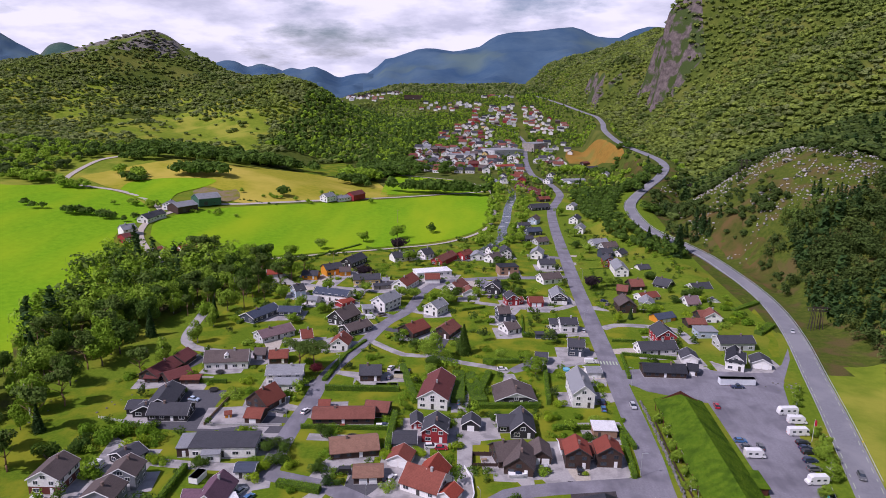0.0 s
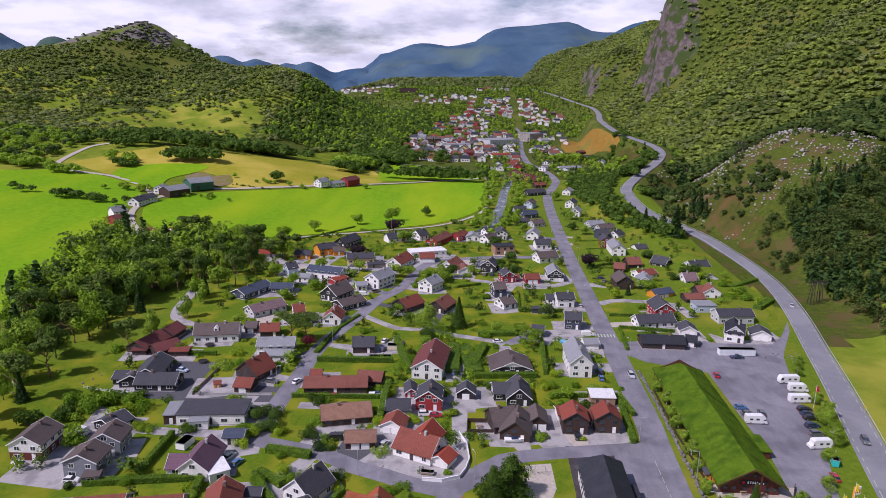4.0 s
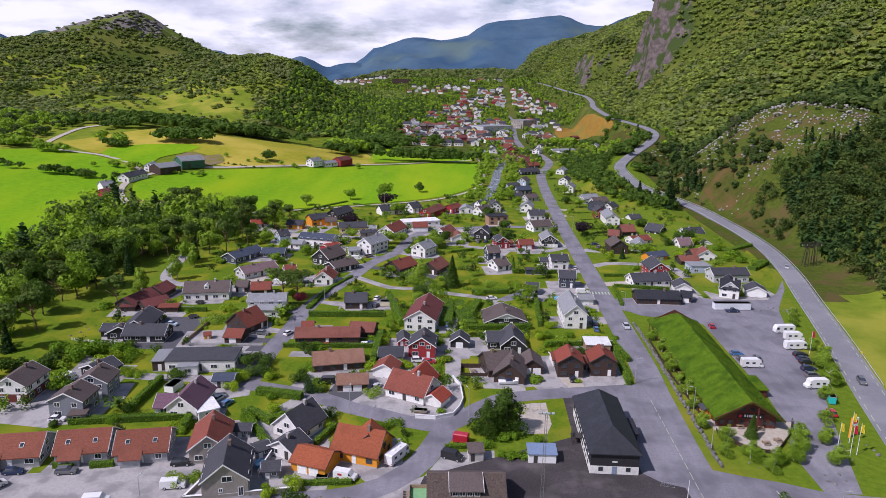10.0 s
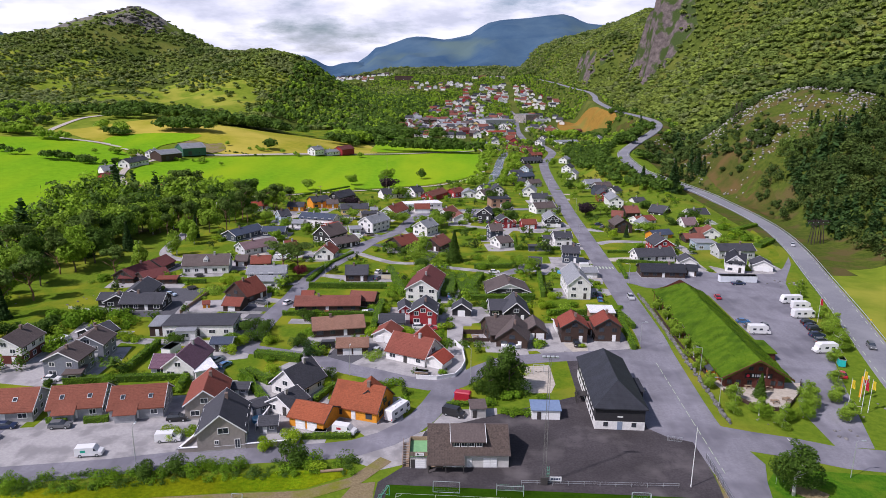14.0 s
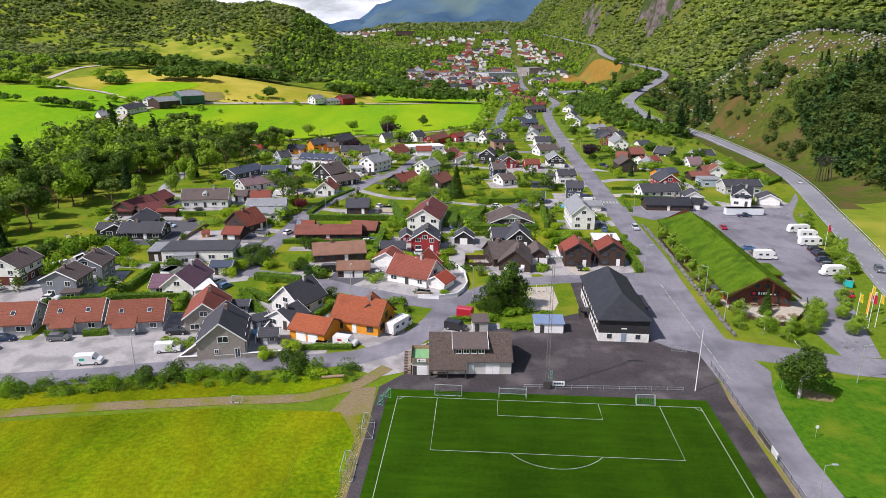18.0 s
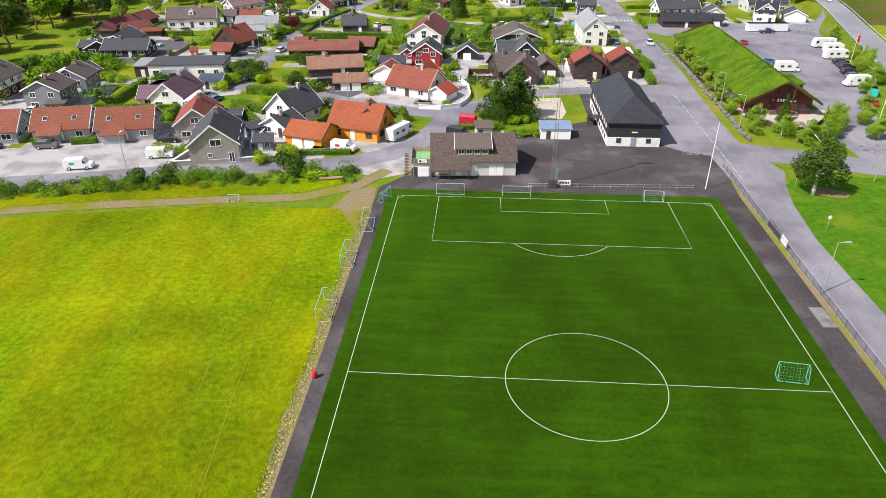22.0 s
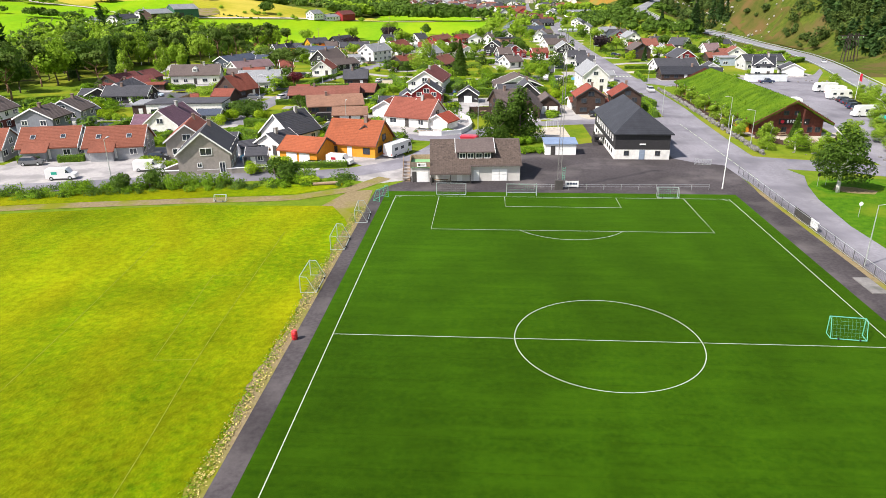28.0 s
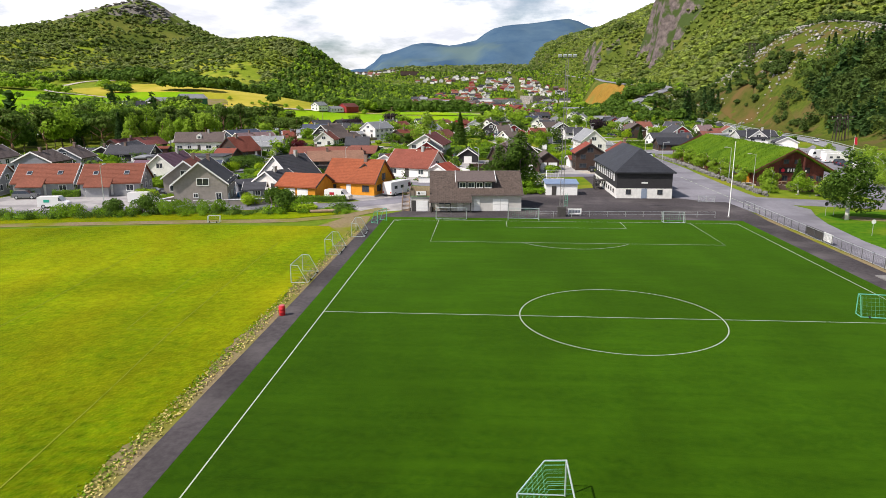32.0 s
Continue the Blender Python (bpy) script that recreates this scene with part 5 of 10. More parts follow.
drape("grass_bank", [(41.3, -75), (41.1, 13), (40.8, 24), (40.6, 36), (42.0, 49.4), (43.8, 57.5), (46, 60.5), (52, 63), (60, 62), (84, 61), (90, 20), (84, -75)], M["rough"], "green grass by the side road", 0.02, True)
drape("bare_earth", smooth([(46.8, 55), (48.6, 57.6), (51.5, 56.5), (54, 54.4), (52.5, 52.4), (49, 53)], 2), M["verge"], "bare brown earth under the tree", 0.034, True, "earth")
drape("grass_bank", [(45.5, 80), (62, 76), (67, 84), (68, 97), (72, 104), (50, 104), (46, 150), (45, 190), (44.6, 190), (44.6, 100)], M["grass"], "rough grass slope in front of the turf-roofed hall", 0.03, True)
drape("grass_bank", [(71, 74), (90, 72), (97, 100), (118, 180), (134, 250), (131, 262), (108, 200), (96, 158), (88, 122), (80, 98)], M["grass"], "rough grass strip along the main road", 0.03, True)
drape("car_park", [(44, 192), (50, 187), (71.5, 180), (71, 120), (69, 104), (64, 88), (64, 72), (72, 72), (80, 98), (88, 122), (96, 158), (108, 200), (100, 209), (82, 209), (60, 200), (44, 200)], M["asphalt"], "large grey asphalt car park", 0.036, True, "car park")
drape("forecourt", [(25.5, 77), (29, 73.5), (36, 71), (36, 122), (25.5, 118)], M["asphalt"], "pale asphalt forecourt beside the hall", 0.028, True, "yard")
drape("forecourt", [(44.4, 193), (45, 199), (72, 201), (80, 211), (88, 208), (108, 210), (116, 220), (127, 240), (122, 226), (110, 203), (104, 190), (71, 178), (50, 186)], M["asphalt"], "grey asphalt in front of the white house", 0.034, True, "yard")
drape("forecourt", [(6, 117.5), (31, 121), (31, 128), (8, 128)], M["drive"], "paved forecourt of the twin houses", 0.02, True, "yard")
drape("parking_yard", [(-126, 47), (-60, 61.5), (-62, 68), (-72, 72), (-84, 71), (-128, 64)], M["drive"], "pale asphalt yard in front of the terraced houses", 0.02, True, "yard")
drape("parking_yard", [(-140, 88), (-121, 86), (-121, 95), (-128, 112), (-131, 128), (-137, 132), (-133, 108), (-140, 100)], M["drive"], "pale gravel yard", 0.02, True, "yard")
drape("parking_yard", [(-46, 103), (-30, 98), (-18, 100), (-22, 106), (-36, 108), (-37, 124), (-45, 126)], M["drive"], "asphalt yard in front of the red-roofed house", 0.018, True, "yard")
drape("parking_yard", [(-130, 168), (-113, 169), (-111.5, 142), (-82, 144), (-82, 139), (-108, 137), (-129, 138), (-131, 142)], M["dark_drive"], "dark asphalt yard beside the black house", 0.02, True, "yard")
drape("parking_yard", [(-36, 64), (-24, 72), (-20, 82), (-8, 84), (-8, 72), (-24, 60), (-32, 56), (-40, 60)], M["drive"], "gravel and asphalt corner behind the club house", 0.017, True, "yard")
boxes_slab = mesh_of("concrete_slab", *box(-0.9, -2.2, 0.0, 0.9, 2.2, 0.12), material("worn_concrete", (0.16, 0.155, 0.15), (0.24, 0.23, 0.22), 2.0, 0.9, 0.01, 12, (0.12, 0.12, 0.11), 0.5, 0.5, 0.65))
slab_ob = tagged(new("concrete_slab", boxes_slab), "grey flat concrete slab beside the pitch fence", "slab")
slab_ob.matrix_basis = pose(32.5, 14.7, 0.02, 0, 0, 1)
drape("play_yard", [(-2.5, 97), (-0.4, 108.5), (6.8, 110), (7.2, 98), (5.6, 93), (0.5, 92.4)], M["gravel"], "sandy playground", 0.03, True, "yard")
drape("plaza", [(-68, 308), (-35, 322), (-30, 345), (-60, 345), (-66, 330)], M["drive"], "asphalt yard between red-roofed houses", 0.02, True, "yard")
drape("plaza", [(-30, 322), (-5, 318), (-4, 332), (-30, 336)], M["gravel"], "bare sandy plot", 0.02, True, "yard")
drape("terrace", [(48, 104), (49.5, 96), (54, 89), (60, 88), (67, 97), (71, 104)], M["gravel"], "paved terrace in front of the turf-roofed hall", 0.04, True, "terrace")
ribbon("footpath", [(-160, 20), (-118, 31), (-90, 39), (-60, 44.5), (-44, 47), (-36, 52), (-31, 60)], 3, M["verge"], "sandy path beside the sports field", 0.056)
ribbon("lane", [(44, 256), (52, 262), (66, 262), (80, 258), (84, 240)], 5, M["drive"], "narrow asphalt lane", 0.03)
ribbon("lane", [(-69, 228), (-50, 212), (-38, 212), (-24, 206), (-10, 202), (-4, 198)], 4, M["drive"], "narrow gravel lane", 0.03)
ribbon("lane", [(-18, 100), (-19, 116), (-20, 140), (-19, 148)], 5, M["drive"], "narrow gravel lane", 0.026)
ribbon("lane", [(-64, 251), (-80, 232), (-100, 212), (-124, 206), (-150, 215), (-160, 260)], 5, M["drive"], "narrow gravel lane", 0.028)
ribbon("lane", [(-82, 118), (-100, 117), (-122, 118)], 4.5, M["drive"], "narrow asphalt lane", 0.027)
ribbon("lane", [(-60, 300), (-90, 306), (-130, 312), (-160, 322), (-215, 345)], 5, M["drive"], "narrow asphalt lane", 0.029)
ribbon("lane", [(41, 302), (24, 284), (4, 284), (-20, 290)], 5, M["drive"], "narrow asphalt lane", 0.029)
ribbon("lane", [(42, 215), (30, 213), (14, 205), (12, 200)], 5, M["drive"], "narrow asphalt lane", 0.029)
for gx, gy, gw, gd in ((-39.6, 117, 8, 9), (-48, 109, 9, 8), (-18.4, 142, 7, 9), (4.2, 124, 8, 8), (-86, 132, 5, 14), (-93, 140, 9, 6), (-86, 104, 6, 9), (30.7, 192, 9, 8), (14, 281, 12, 8), (105, 208, 12, 9),
                       (75.5, 212, 9, 7), (-24, 295, 12, 9), (-47, 318, 14, 9), (-50, 190, 9, 14), (-78, 260, 12, 10), (-23, 175, 6, 30), (34, 250, 6, 14), (80, 370, 20, 10), (56, 300, 10, 12), (-63, 138, 20, 5)):
    drape("driveway", [(gx - gw / 2, gy - gd / 2), (gx + gw / 2, gy - gd / 2 + 0.8), (gx + gw / 2 + 0.6, gy + gd / 2), (gx - gw / 2, gy + gd / 2 - 0.5)], M["drive"], "grey paved driveway", 0.022, True, "driveway")
ribbon("road_mark", [(36.6, 60), (36.6, 114)], 0.14, M["white_line"], "broken white line on asphalt", 0.062, 1.0, dash=(2, 2), category="road marking")
for i in range(6):
    drape("zebra_stripe", [(36.2 + i * 1.35, 211), (36.8 + i * 1.35, 211), (36.8 + i * 1.35, 214.5), (36.2 + i * 1.35, 214.5)], M["white_line"], "white stripe of a crossing", 0.062, True, "road marking")

# ---- turf-roofed hall ----
M["turf_roof"] = material("turf_roof", (0.06, 0.125, 0.007), (0.105, 0.175, 0.010), 0.45, 0.95, 0.2, 2.2, (0.045, 0.095, 0.007), 0.2, 0.48, 0.66, spec=0.04)
LOGS = material("red_brown_logs", (0.10, 0.03, 0.022), (0.16, 0.05, 0.035), 1.5, 0.75, 0.01, 8, stripes=("Z", 0.26, 0.05))
SIGNBLACK = material("black_sign", (0.015, 0.015, 0.017), (0.03, 0.03, 0.03), 2, 0.5)
SIGNRED = material("sign_red", (0.55, 0.02, 0.05), (0.62, 0.03, 0.06), 2, 0.5)


def turf_hall():
    m = pose(57.6, 100.2, 0, 0, 0, -0.6)
    t = thing("turf_roofed_hall", m, "long red-brown log hall with a thick grass-covered roof", "hall")
    hw, ln, he, hr = 7.4, 70.5, 3.9, 8.3
    part("wall", mesh_of("wall", [(-hw, 0, 0), (hw, 0, 0), (hw, ln, 0), (-hw, ln, 0), (-hw, 0, he), (hw, 0, he), (hw, ln, he), (-hw, ln, he), (0, 0, hr - 0.4), (0, ln, hr - 0.4)],
                              [(0, 1, 5, 8, 4), (1, 2, 6, 5), (2, 3, 7, 9, 6), (3, 0, 4, 7)], LOGS), t)
    rng = random.Random(4)
    nx, ny = 40, 110
    vs, fs = [], []
    for j in range(ny + 1):
        yy = -2.2 + (ln + 4.2) * j / ny
        hip = max(0.0, (yy - (ln - 6)) / 8) * 2.6
        for i in range(nx + 1):
            u = -1 + 2 * i / nx
            zz = hr - abs(u) * (hr - he + 0.9) - hip * (1 - abs(u)) + 0.16 * noise.noise((u * 9, yy * 0.5, 3.0)) + rng.uniform(-0.06, 0.06) + 0.25 * math.exp(-(u * 7) ** 2) * -0.6
            vs.append((u * (hw + 1.5), yy, zz + 0.3))
    w = nx + 1
    for j in range(ny):
        for i in range(nx):
            a = j * w + i
            fs.append((a, a + 1, a + w + 1, a + w))
    k = len(vs)
    vs += [(x, y_, z_ - 0.5) for x, y_, z_ in vs]
    for i in range(nx):
        fs += [(i + 1, i, k + i, k + i + 1), (ny * w + i, ny * w + i + 1, k + ny * w + i + 1, k + ny * w + i)]
    for j in range(ny):
        a, b = j * w, j * w + nx
        fs += [(a, a + w, k + a + w, k + a), (b + w, b, k + b, k + b + w)]
    fs += [(k + a, k + c, k + d, k + b) for a, b, d, c in [(j * w + i, j * w + i + 1, (j + 1) * w + i + 1, (j + 1) * w + i) for j in range(0, ny, 1) for i in range(0, nx, 1)]]
    part("grass_roof", mesh_of("grass_roof", vs, fs, M["turf_roof"]), t, "thick green turf roof")
    blades_v, blades_f = [], []
    for _ in range(9000):
        i, j = rng.randrange(nx), rng.randrange(ny)
        x, y_, z_ = vs[j * w + i]
        a = rng.uniform(0, 6.28)
        s, h = rng.uniform(0.05, 0.13), rng.uniform(0.1, 0.3)
        b = len(blades_v)
        x += rng.uniform(-0.3, 0.3)
        y_ += rng.uniform(-0.4, 0.4)
        blades_v += [(x - s * math.cos(a), y_ - s * math.sin(a), z_ - 0.1), (x + s * math.cos(a), y_ + s * math.sin(a), z_ - 0.1), (x + rng.uniform(-0.2, 0.2), y_ + rng.uniform(-0.2, 0.2), z_ + h)]
        blades_f.append((b, b + 1, b + 2))
    g = part("grass_cover", mesh_of("grass_cover", blades_v, blades_f, M["turf_roof"]), t)
    g["kind"] = "stuff"
    for s in (-1, 1):
        part("bargeboard", mesh_of("bargeboard", [(s * (hw + 1.5), -2.25, he - 0.75), (0, -2.25, hr - 0.1), (0, -2.25, hr + 0.22), (s * (hw + 1.5), -2.25, he - 0.42), (s * (hw + 1.5), -2.1, he - 0.75), (0, -2.1, hr - 0.1), (0, -2.1, hr + 0.22), (s * (hw + 1.5), -2.1, he - 0.42)],
                                        [(0, 1, 2, 3), (7, 6, 5, 4), (0, 4, 5, 1), (2, 6, 7, 3)], LOGS), t)
    part("gable_post", boxes("gable_post", [(1.9, -1.9, 0, 2.2, -1.6, 6.6)], LOGS), t)
    for x in (-6.2, -4, -1.2, 1.2, 4.6, 6.4):
        window(t, x, -0.02, 1.5, 0, 1.0, 1.0, DARKTRIM)
    for x in (-1.2, 1.2):
        window(t, x, -0.02, 5.3, 0, 1.0, 0.8, DARKTRIM)
    for k2 in range(17):
        window(t, -hw - 0.02, 4 + k2 * 4.2, 1.6, -90, 1.0, 1.0, DARKTRIM)
    sign = part("sign", boxes("sign", [(-2.6, -0.14, 2.7, 4.2, -0.06, 4.0)], SIGNBLACK), t, "black sign with pale unreadable lettering")
    for i, (x, w2) in enumerate(((-0.8, 0.5), (-0.1, 0.35), (0.45, 0.45), (1.0, 0.4), (1.55, 0.45), (2.2, 0.3), (2.7, 0.3), (3.2, 0.3))):
        part("letter_bar", boxes("letter_bar", [(x, -0.17, 3.05, x + w2 * 0.8, -0.14, 3.75 if i < 5 else 3.35)], TRIM), sign)
    v, f = rod((-1.8, -0.18, 3.35), (-1.8, -0.13, 3.35), 0.42, 20)
    part("emblem", mesh_of("emblem", v, f, SIGNRED), sign, "round red emblem")
    part("annex", boxes("annex", [(hw + 0.1, 18, 0, hw + 5, 27, 2.3)], LOGS), t)
    part("annex_roof", boxes("annex_roof", [(hw - 0.4, 17.6, 2.3, hw + 5.4, 27.4, 2.7)], M["turf_roof"], bevel=0.1), t, "low grass roof")
    for k2 in range(12):
        part("wall_post", boxes("wall_post", [(-hw - 1.5, 3 + k2 * 6, 0, -hw - 1.3, 3.2 + k2 * 6, he - 0.2)], LOGS), t)


turf_hall()


def kiosk():
    t = thing("wooden_kiosk", pose(49.4, 106.3, 0, 0, 0, 0), "small orange timber kiosk with a dark roof", "shed")
    part("wall", boxes("wall", [(-1.3, -1.6, 0, 1.3, 1.6, 2.3)], WALL["orange"]), t)
    part("roof", roof_mesh(3.8, 3.0, 2.3, 3.1, 0.3, ROOF["dark"]), t, m=pose(0, 0, 0, 0, 0, 90))


kiosk()


# ---- black hall ----
def black_hall():
    t = thing("village_hall", pose(19, 76, 0, 0, 0, 0), "black timber hall with a dark hipped roof and white base", "hall")
    x, ln, he, hr, o = 5.45, 27.5, 5.4, 9.6, 0.55
    part("base_wall", boxes("base_wall", [(-x - 0.05, -0.05, -0.4, x + 0.05, ln + 0.05, 2.0)], WALL["white"]), t, "white rendered ground storey")
    part("wall", boxes("wall", [(-x, 0, 2.0, x, ln, he)], WALL["black"]), t)
    ring = [(-x - o, -o), (x + o, -o), (x + o, ln + o), (-x - o, ln + o)]
    vs = [(a, b, he - 0.1) for a, b in ring] + [(0, 5.2, hr), (0, ln - 3.5, hr)] + [(a, b, he - 0.35) for a, b in ring]
    part("roof", mesh_of("roof", vs, [(0, 1, 4), (1, 2, 5, 4), (2, 3, 5), (3, 0, 4, 5), (6, 7, 1, 0), (7, 8, 2, 1), (8, 9, 3, 2), (9, 6, 0, 3), (9, 8, 7, 6)], material("dark_slate_sheet", (0.022, 0.024, 0.030), (0.034, 0.036, 0.044), 0.8, 0.6, 0.01, 6, (0.038, 0.041, 0.051), 0.3, 0.5, 0.7, stripes=("Y", 0.4, 0.012))), t)
    for px in (-3.1, 3.1):
        window(t, px, -0.06, 1.3, 0, 0.8, 0.75, DARKTRIM)
    part("door", door_mesh(1.1, 2.0, material("blue_grey_door", (0.2, 0.25, 0.33), (0.25, 0.3, 0.38), 2, 0.6), 3), t, m=pose(0, -0.06, 0.0))
    part("nameplate", boxes("nameplate", [(-0.6, -0.06, 3.0, 0.6, -0.01, 3.25)], TRIM), t, "small white nameplate with unreadable writing")
    for k in range(9):
        window(t, -x - 0.02, 3 + k * 2.6, 4.0, -90, 1.0, 1.4, TRIM)
        window(t, -x - 0.06, 3 + k * 2.6, 1.2, -90, 0.8, 0.6, DARKTRIM)
    for k in range(6):
        window(t, x + 0.02, 4 + k * 3.6, 3.9, 90, 1.0, 1.2, TRIM)
    # landing with stairs on the west side, lean-to on the east
    landing = part("landing", boxes("landing", [(-x - 2.4, 12, 2.0, -x, 14.4, 2.15)], DARKTRIM), t)
    for z in (2.5, 3.0):
        part("rail", boxes("rail", [(-x - 2.4, 12, z, -x - 2.3, 14.4, z + 0.09)], DARKTRIM), landing)
    for i in range(4):
        part("post", boxes("post", [(-x - 2.4, 12 + 0.78 * i, 0, -x - 2.28, 12.1 + 0.78 * i, 3.1)], DARKTRIM), landing)
    stairs = part("stairs", boxes("stairs", [(-x - 2.26, 14.4, 0.0, -x - 2.2, 14.5, 1.85), (-x - 0.6, 14.4, 0.0, -x - 0.54, 14.5, 1.85)], DARKTRIM), t)
    tread = boxes("step", [(-x - 2.2, 14.4, 1.85, -x - 0.6, 14.72, 1.95)], DARKTRIM)
    for i in range(10):
        part("step", tread, stairs, m=Matrix.Translation((0, 0.28 * i, -0.185 * i)))
    part("lean_to", boxes("lean_to", [(x, 13, 0, x + 2.6, 20, 3.2)], WALL["black"]), t)
    part("lean_to_roof", boxes("lean_to_roof", [(x - 0.1, 12.6, 3.2, x + 3, 20.4, 3.45)], ROOF["black"], bevel=0.05), t)


black_hall()

# ---- club house ----
PLASTER = material("pale_render", (0.50, 0.485, 0.46), (0.58, 0.565, 0.54), 1.2, 0.85, 0.005, 12, (0.44, 0.42, 0.40), 0.3, 0.52, 0.72)


def club_house():
    m = pose(-14.2, 58.4, 0, 0, 0, 4.0)
    t = thing("club_house", m, "pale rendered club house with a brown tiled roof and a dormer", "club house")
    L, hr, yr = 16.6, 6.5, 5.6
    hl = L / 2
    part("wall", mesh_of("wall", [(-hl + 0.4, 0, 0), (hl - 0.3, 0, 0), (hl - 0.3, 11, 0), (-hl + 0.4, 11, 0), (-hl + 0.4, 0, 3.1), (hl - 0.3, 0, 3.1), (hl - 0.3, 11, 3.1), (-hl + 0.4, 11, 3.1), (-hl + 0.4, yr, hr - 0.3), (hl - 0.3, yr, hr - 0.3)],
                              [(0, 1, 5, 4), (1, 2, 6, 9, 5), (2, 3, 7, 6), (3, 0, 4, 8, 7)], PLASTER), t)
    slope = (hr - 3.05) / (yr + 0.6)
    tile = material("brown_roof_tile", (0.06, 0.045, 0.038), (0.115, 0.085, 0.07), 2.5, 0.8, 0.006, 14, vary=0.2)
    tile_joined = material("brown_roof_tiles", (0.06, 0.045, 0.038), (0.115, 0.085, 0.07), 2.5, 0.8, 0.006, 14, island=0.2)

    def slab(x0, x1, y0, y1):
        z = lambda y: hr - slope * abs(y - yr)
        v = [(x0, y0, z(y0)), (x1, y0, z(y0)), (x1, y1, z(y1)), (x0, y1, z(y1))]
        v += [(a, b, c - 0.22) for a, b, c in v]
        return v, [(0, 1, 2, 3), (7, 6, 5, 4), (0, 4, 5, 1), (1, 5, 6, 2), (2, 6, 7, 3), (3, 7, 4, 0)]

    front_l = part("roof_slope", mesh_of("roof_slope", *slab(-hl, -0.9, -2.4, yr), ROOF["brown"]), t)
    front_r = part("roof_slope", mesh_of("roof_slope", *slab(-0.9, hl, -0.6, yr), ROOF["brown"]), t)
    part("roof_slope", mesh_of("roof_slope", *slab(-hl, hl, yr, 11.8), ROOF["brown"]), t)
    # tiles: the lower courses one by one, the rest in one piece
    tw, th = 0.33, 0.36
    run = math.hypot(1, slope)
    tilt = math.degrees(math.atan(slope))
    shape = boxes("roof_tile", [(-tw / 2 + 0.008, -0.03, 0.0, tw / 2 - 0.008, th, 0.03)], tile)
    rest_v, rest_f, singles = [], [], 0
    turn = pose(0, 0, 0, tilt + 4, 0, 0)
    j = 0
    yy = -2.4
    while yy < yr - 0.2:
        for i in range(int(L / tw)):
            xx = -hl + (i + 0.5) * tw
            if xx > -0.9 and yy < -0.55:
                continue
            if -3.6 < xx < 3.4 and yy > 0.9 and yy < 4.7:
                continue
            zz = hr - slope * abs(yy - yr) + 0.02
            if singles < 296:
                part("roof_tile", shape, front_l if xx < -0.9 else front_r, m=pose(xx, yy, zz, tilt + 4, 0, 0))
                singles += 1
            else:
                v, f = box(-tw / 2 + 0.008, -0.03, 0.0, tw / 2 - 0.008, th, 0.03, base=len(rest_v))
                rest_v += [tuple(Vector((xx, yy, zz)) + turn.to_3x3() @ Vector(p)) for p in v]
                rest_f += f
        yy += (th - 0.05) / run
        j += 1
    g = part("roof_tiles", mesh_of("roof_tiles", rest_v, rest_f, tile_joined), t)
    g["kind"] = "stuff"
    part("ridge_cap", boxes("ridge_cap", [(-hl - 0.05, yr - 0.16, hr - 0.03, hl + 0.05, yr + 0.16, hr + 0.1)], ROOF["brown"], bevel=0.05), t)
    # dormer
    d = part("dormer", mesh_of("dormer", [(-3.3, 1.0, 3.6), (3.1, 1.0, 3.6), (3.1, 1.0, 5.35), (-3.3, 1.0, 5.35), (-3.3, 4.6, 5.35), (3.1, 4.6, 5.35), (-3.3, 4.6, 3.6), (3.1, 4.6, 3.6)],
                                [(0, 1, 2, 3), (0, 3, 4, 6), (1, 7, 5, 2), (3, 2, 5, 4)], WALL["black"]), t, "dark dormer with four windows")
    part("dormer_roof", mesh_of("dormer_roof", [(-3.7, 0.5, 5.3), (3.5, 0.5, 5.3), (3.5, yr, hr + 0.12), (-3.7, yr, hr + 0.12), (-3.7, 0.5, 5.12), (3.5, 0.5, 5.12), (3.5, yr, hr - 0.1), (-3.7, yr, hr - 0.1)],
                                [(0, 1, 2, 3), (7, 6, 5, 4), (0, 4, 5, 1), (1, 5, 6, 2), (3, 2, 6, 7), (0, 3, 7, 4)], ROOF["brown"]), d)
    for s in (-3.72, 3.46):
        part("bargeboard", mesh_of("bargeboard", [(s, 0.45, 5.06), (s + 0.08, 0.45, 5.06), (s + 0.08, yr, hr - 0.14), (s, yr, hr - 0.14), (s, 0.45, 5.4), (s + 0.08, 0.45, 5.4), (s + 0.08, yr, hr + 0.2), (s, yr, hr + 0.2)],
                                   [(0, 1, 5, 4), (4, 5, 6, 7), (0, 4, 7, 3), (1, 2, 6, 5)], TRIM), d)
    for x in (-2.4, -0.9, 0.6, 2.1):
        window(d, x, 0.98, 4.5, 0, 1.0, 0.8, TRIM)
    # ground floor openings
    part("door", door_mesh(1.0, 2.05, TRIM, 3), t, m=pose(0.1, -0.02, 0.05))
    part("double_door", door_mesh(1.35, 2.1, TRIM, 2), t, m=pose(3.6, -0.02, 0.05))
    part("double_door", door_mesh(1.35, 2.1, TRIM, 2), t, m=pose(5.0, -0.02, 0.05))
    window(t, -5.6, -0.02, 1.7, 0, 2.2, 0.9, TRIM)
    part("door", door_mesh(0.95, 2.0, TRIM, 2), t, m=pose(-2.9, -0.02, 0.05))
    for x in (-8.0, -4.6, -1.1):
        part("porch_post", boxes("porch_post", [(x - 0.08, -2.2, 0, x + 0.08, -2.04, 2.3)], DARKTRIM), t)
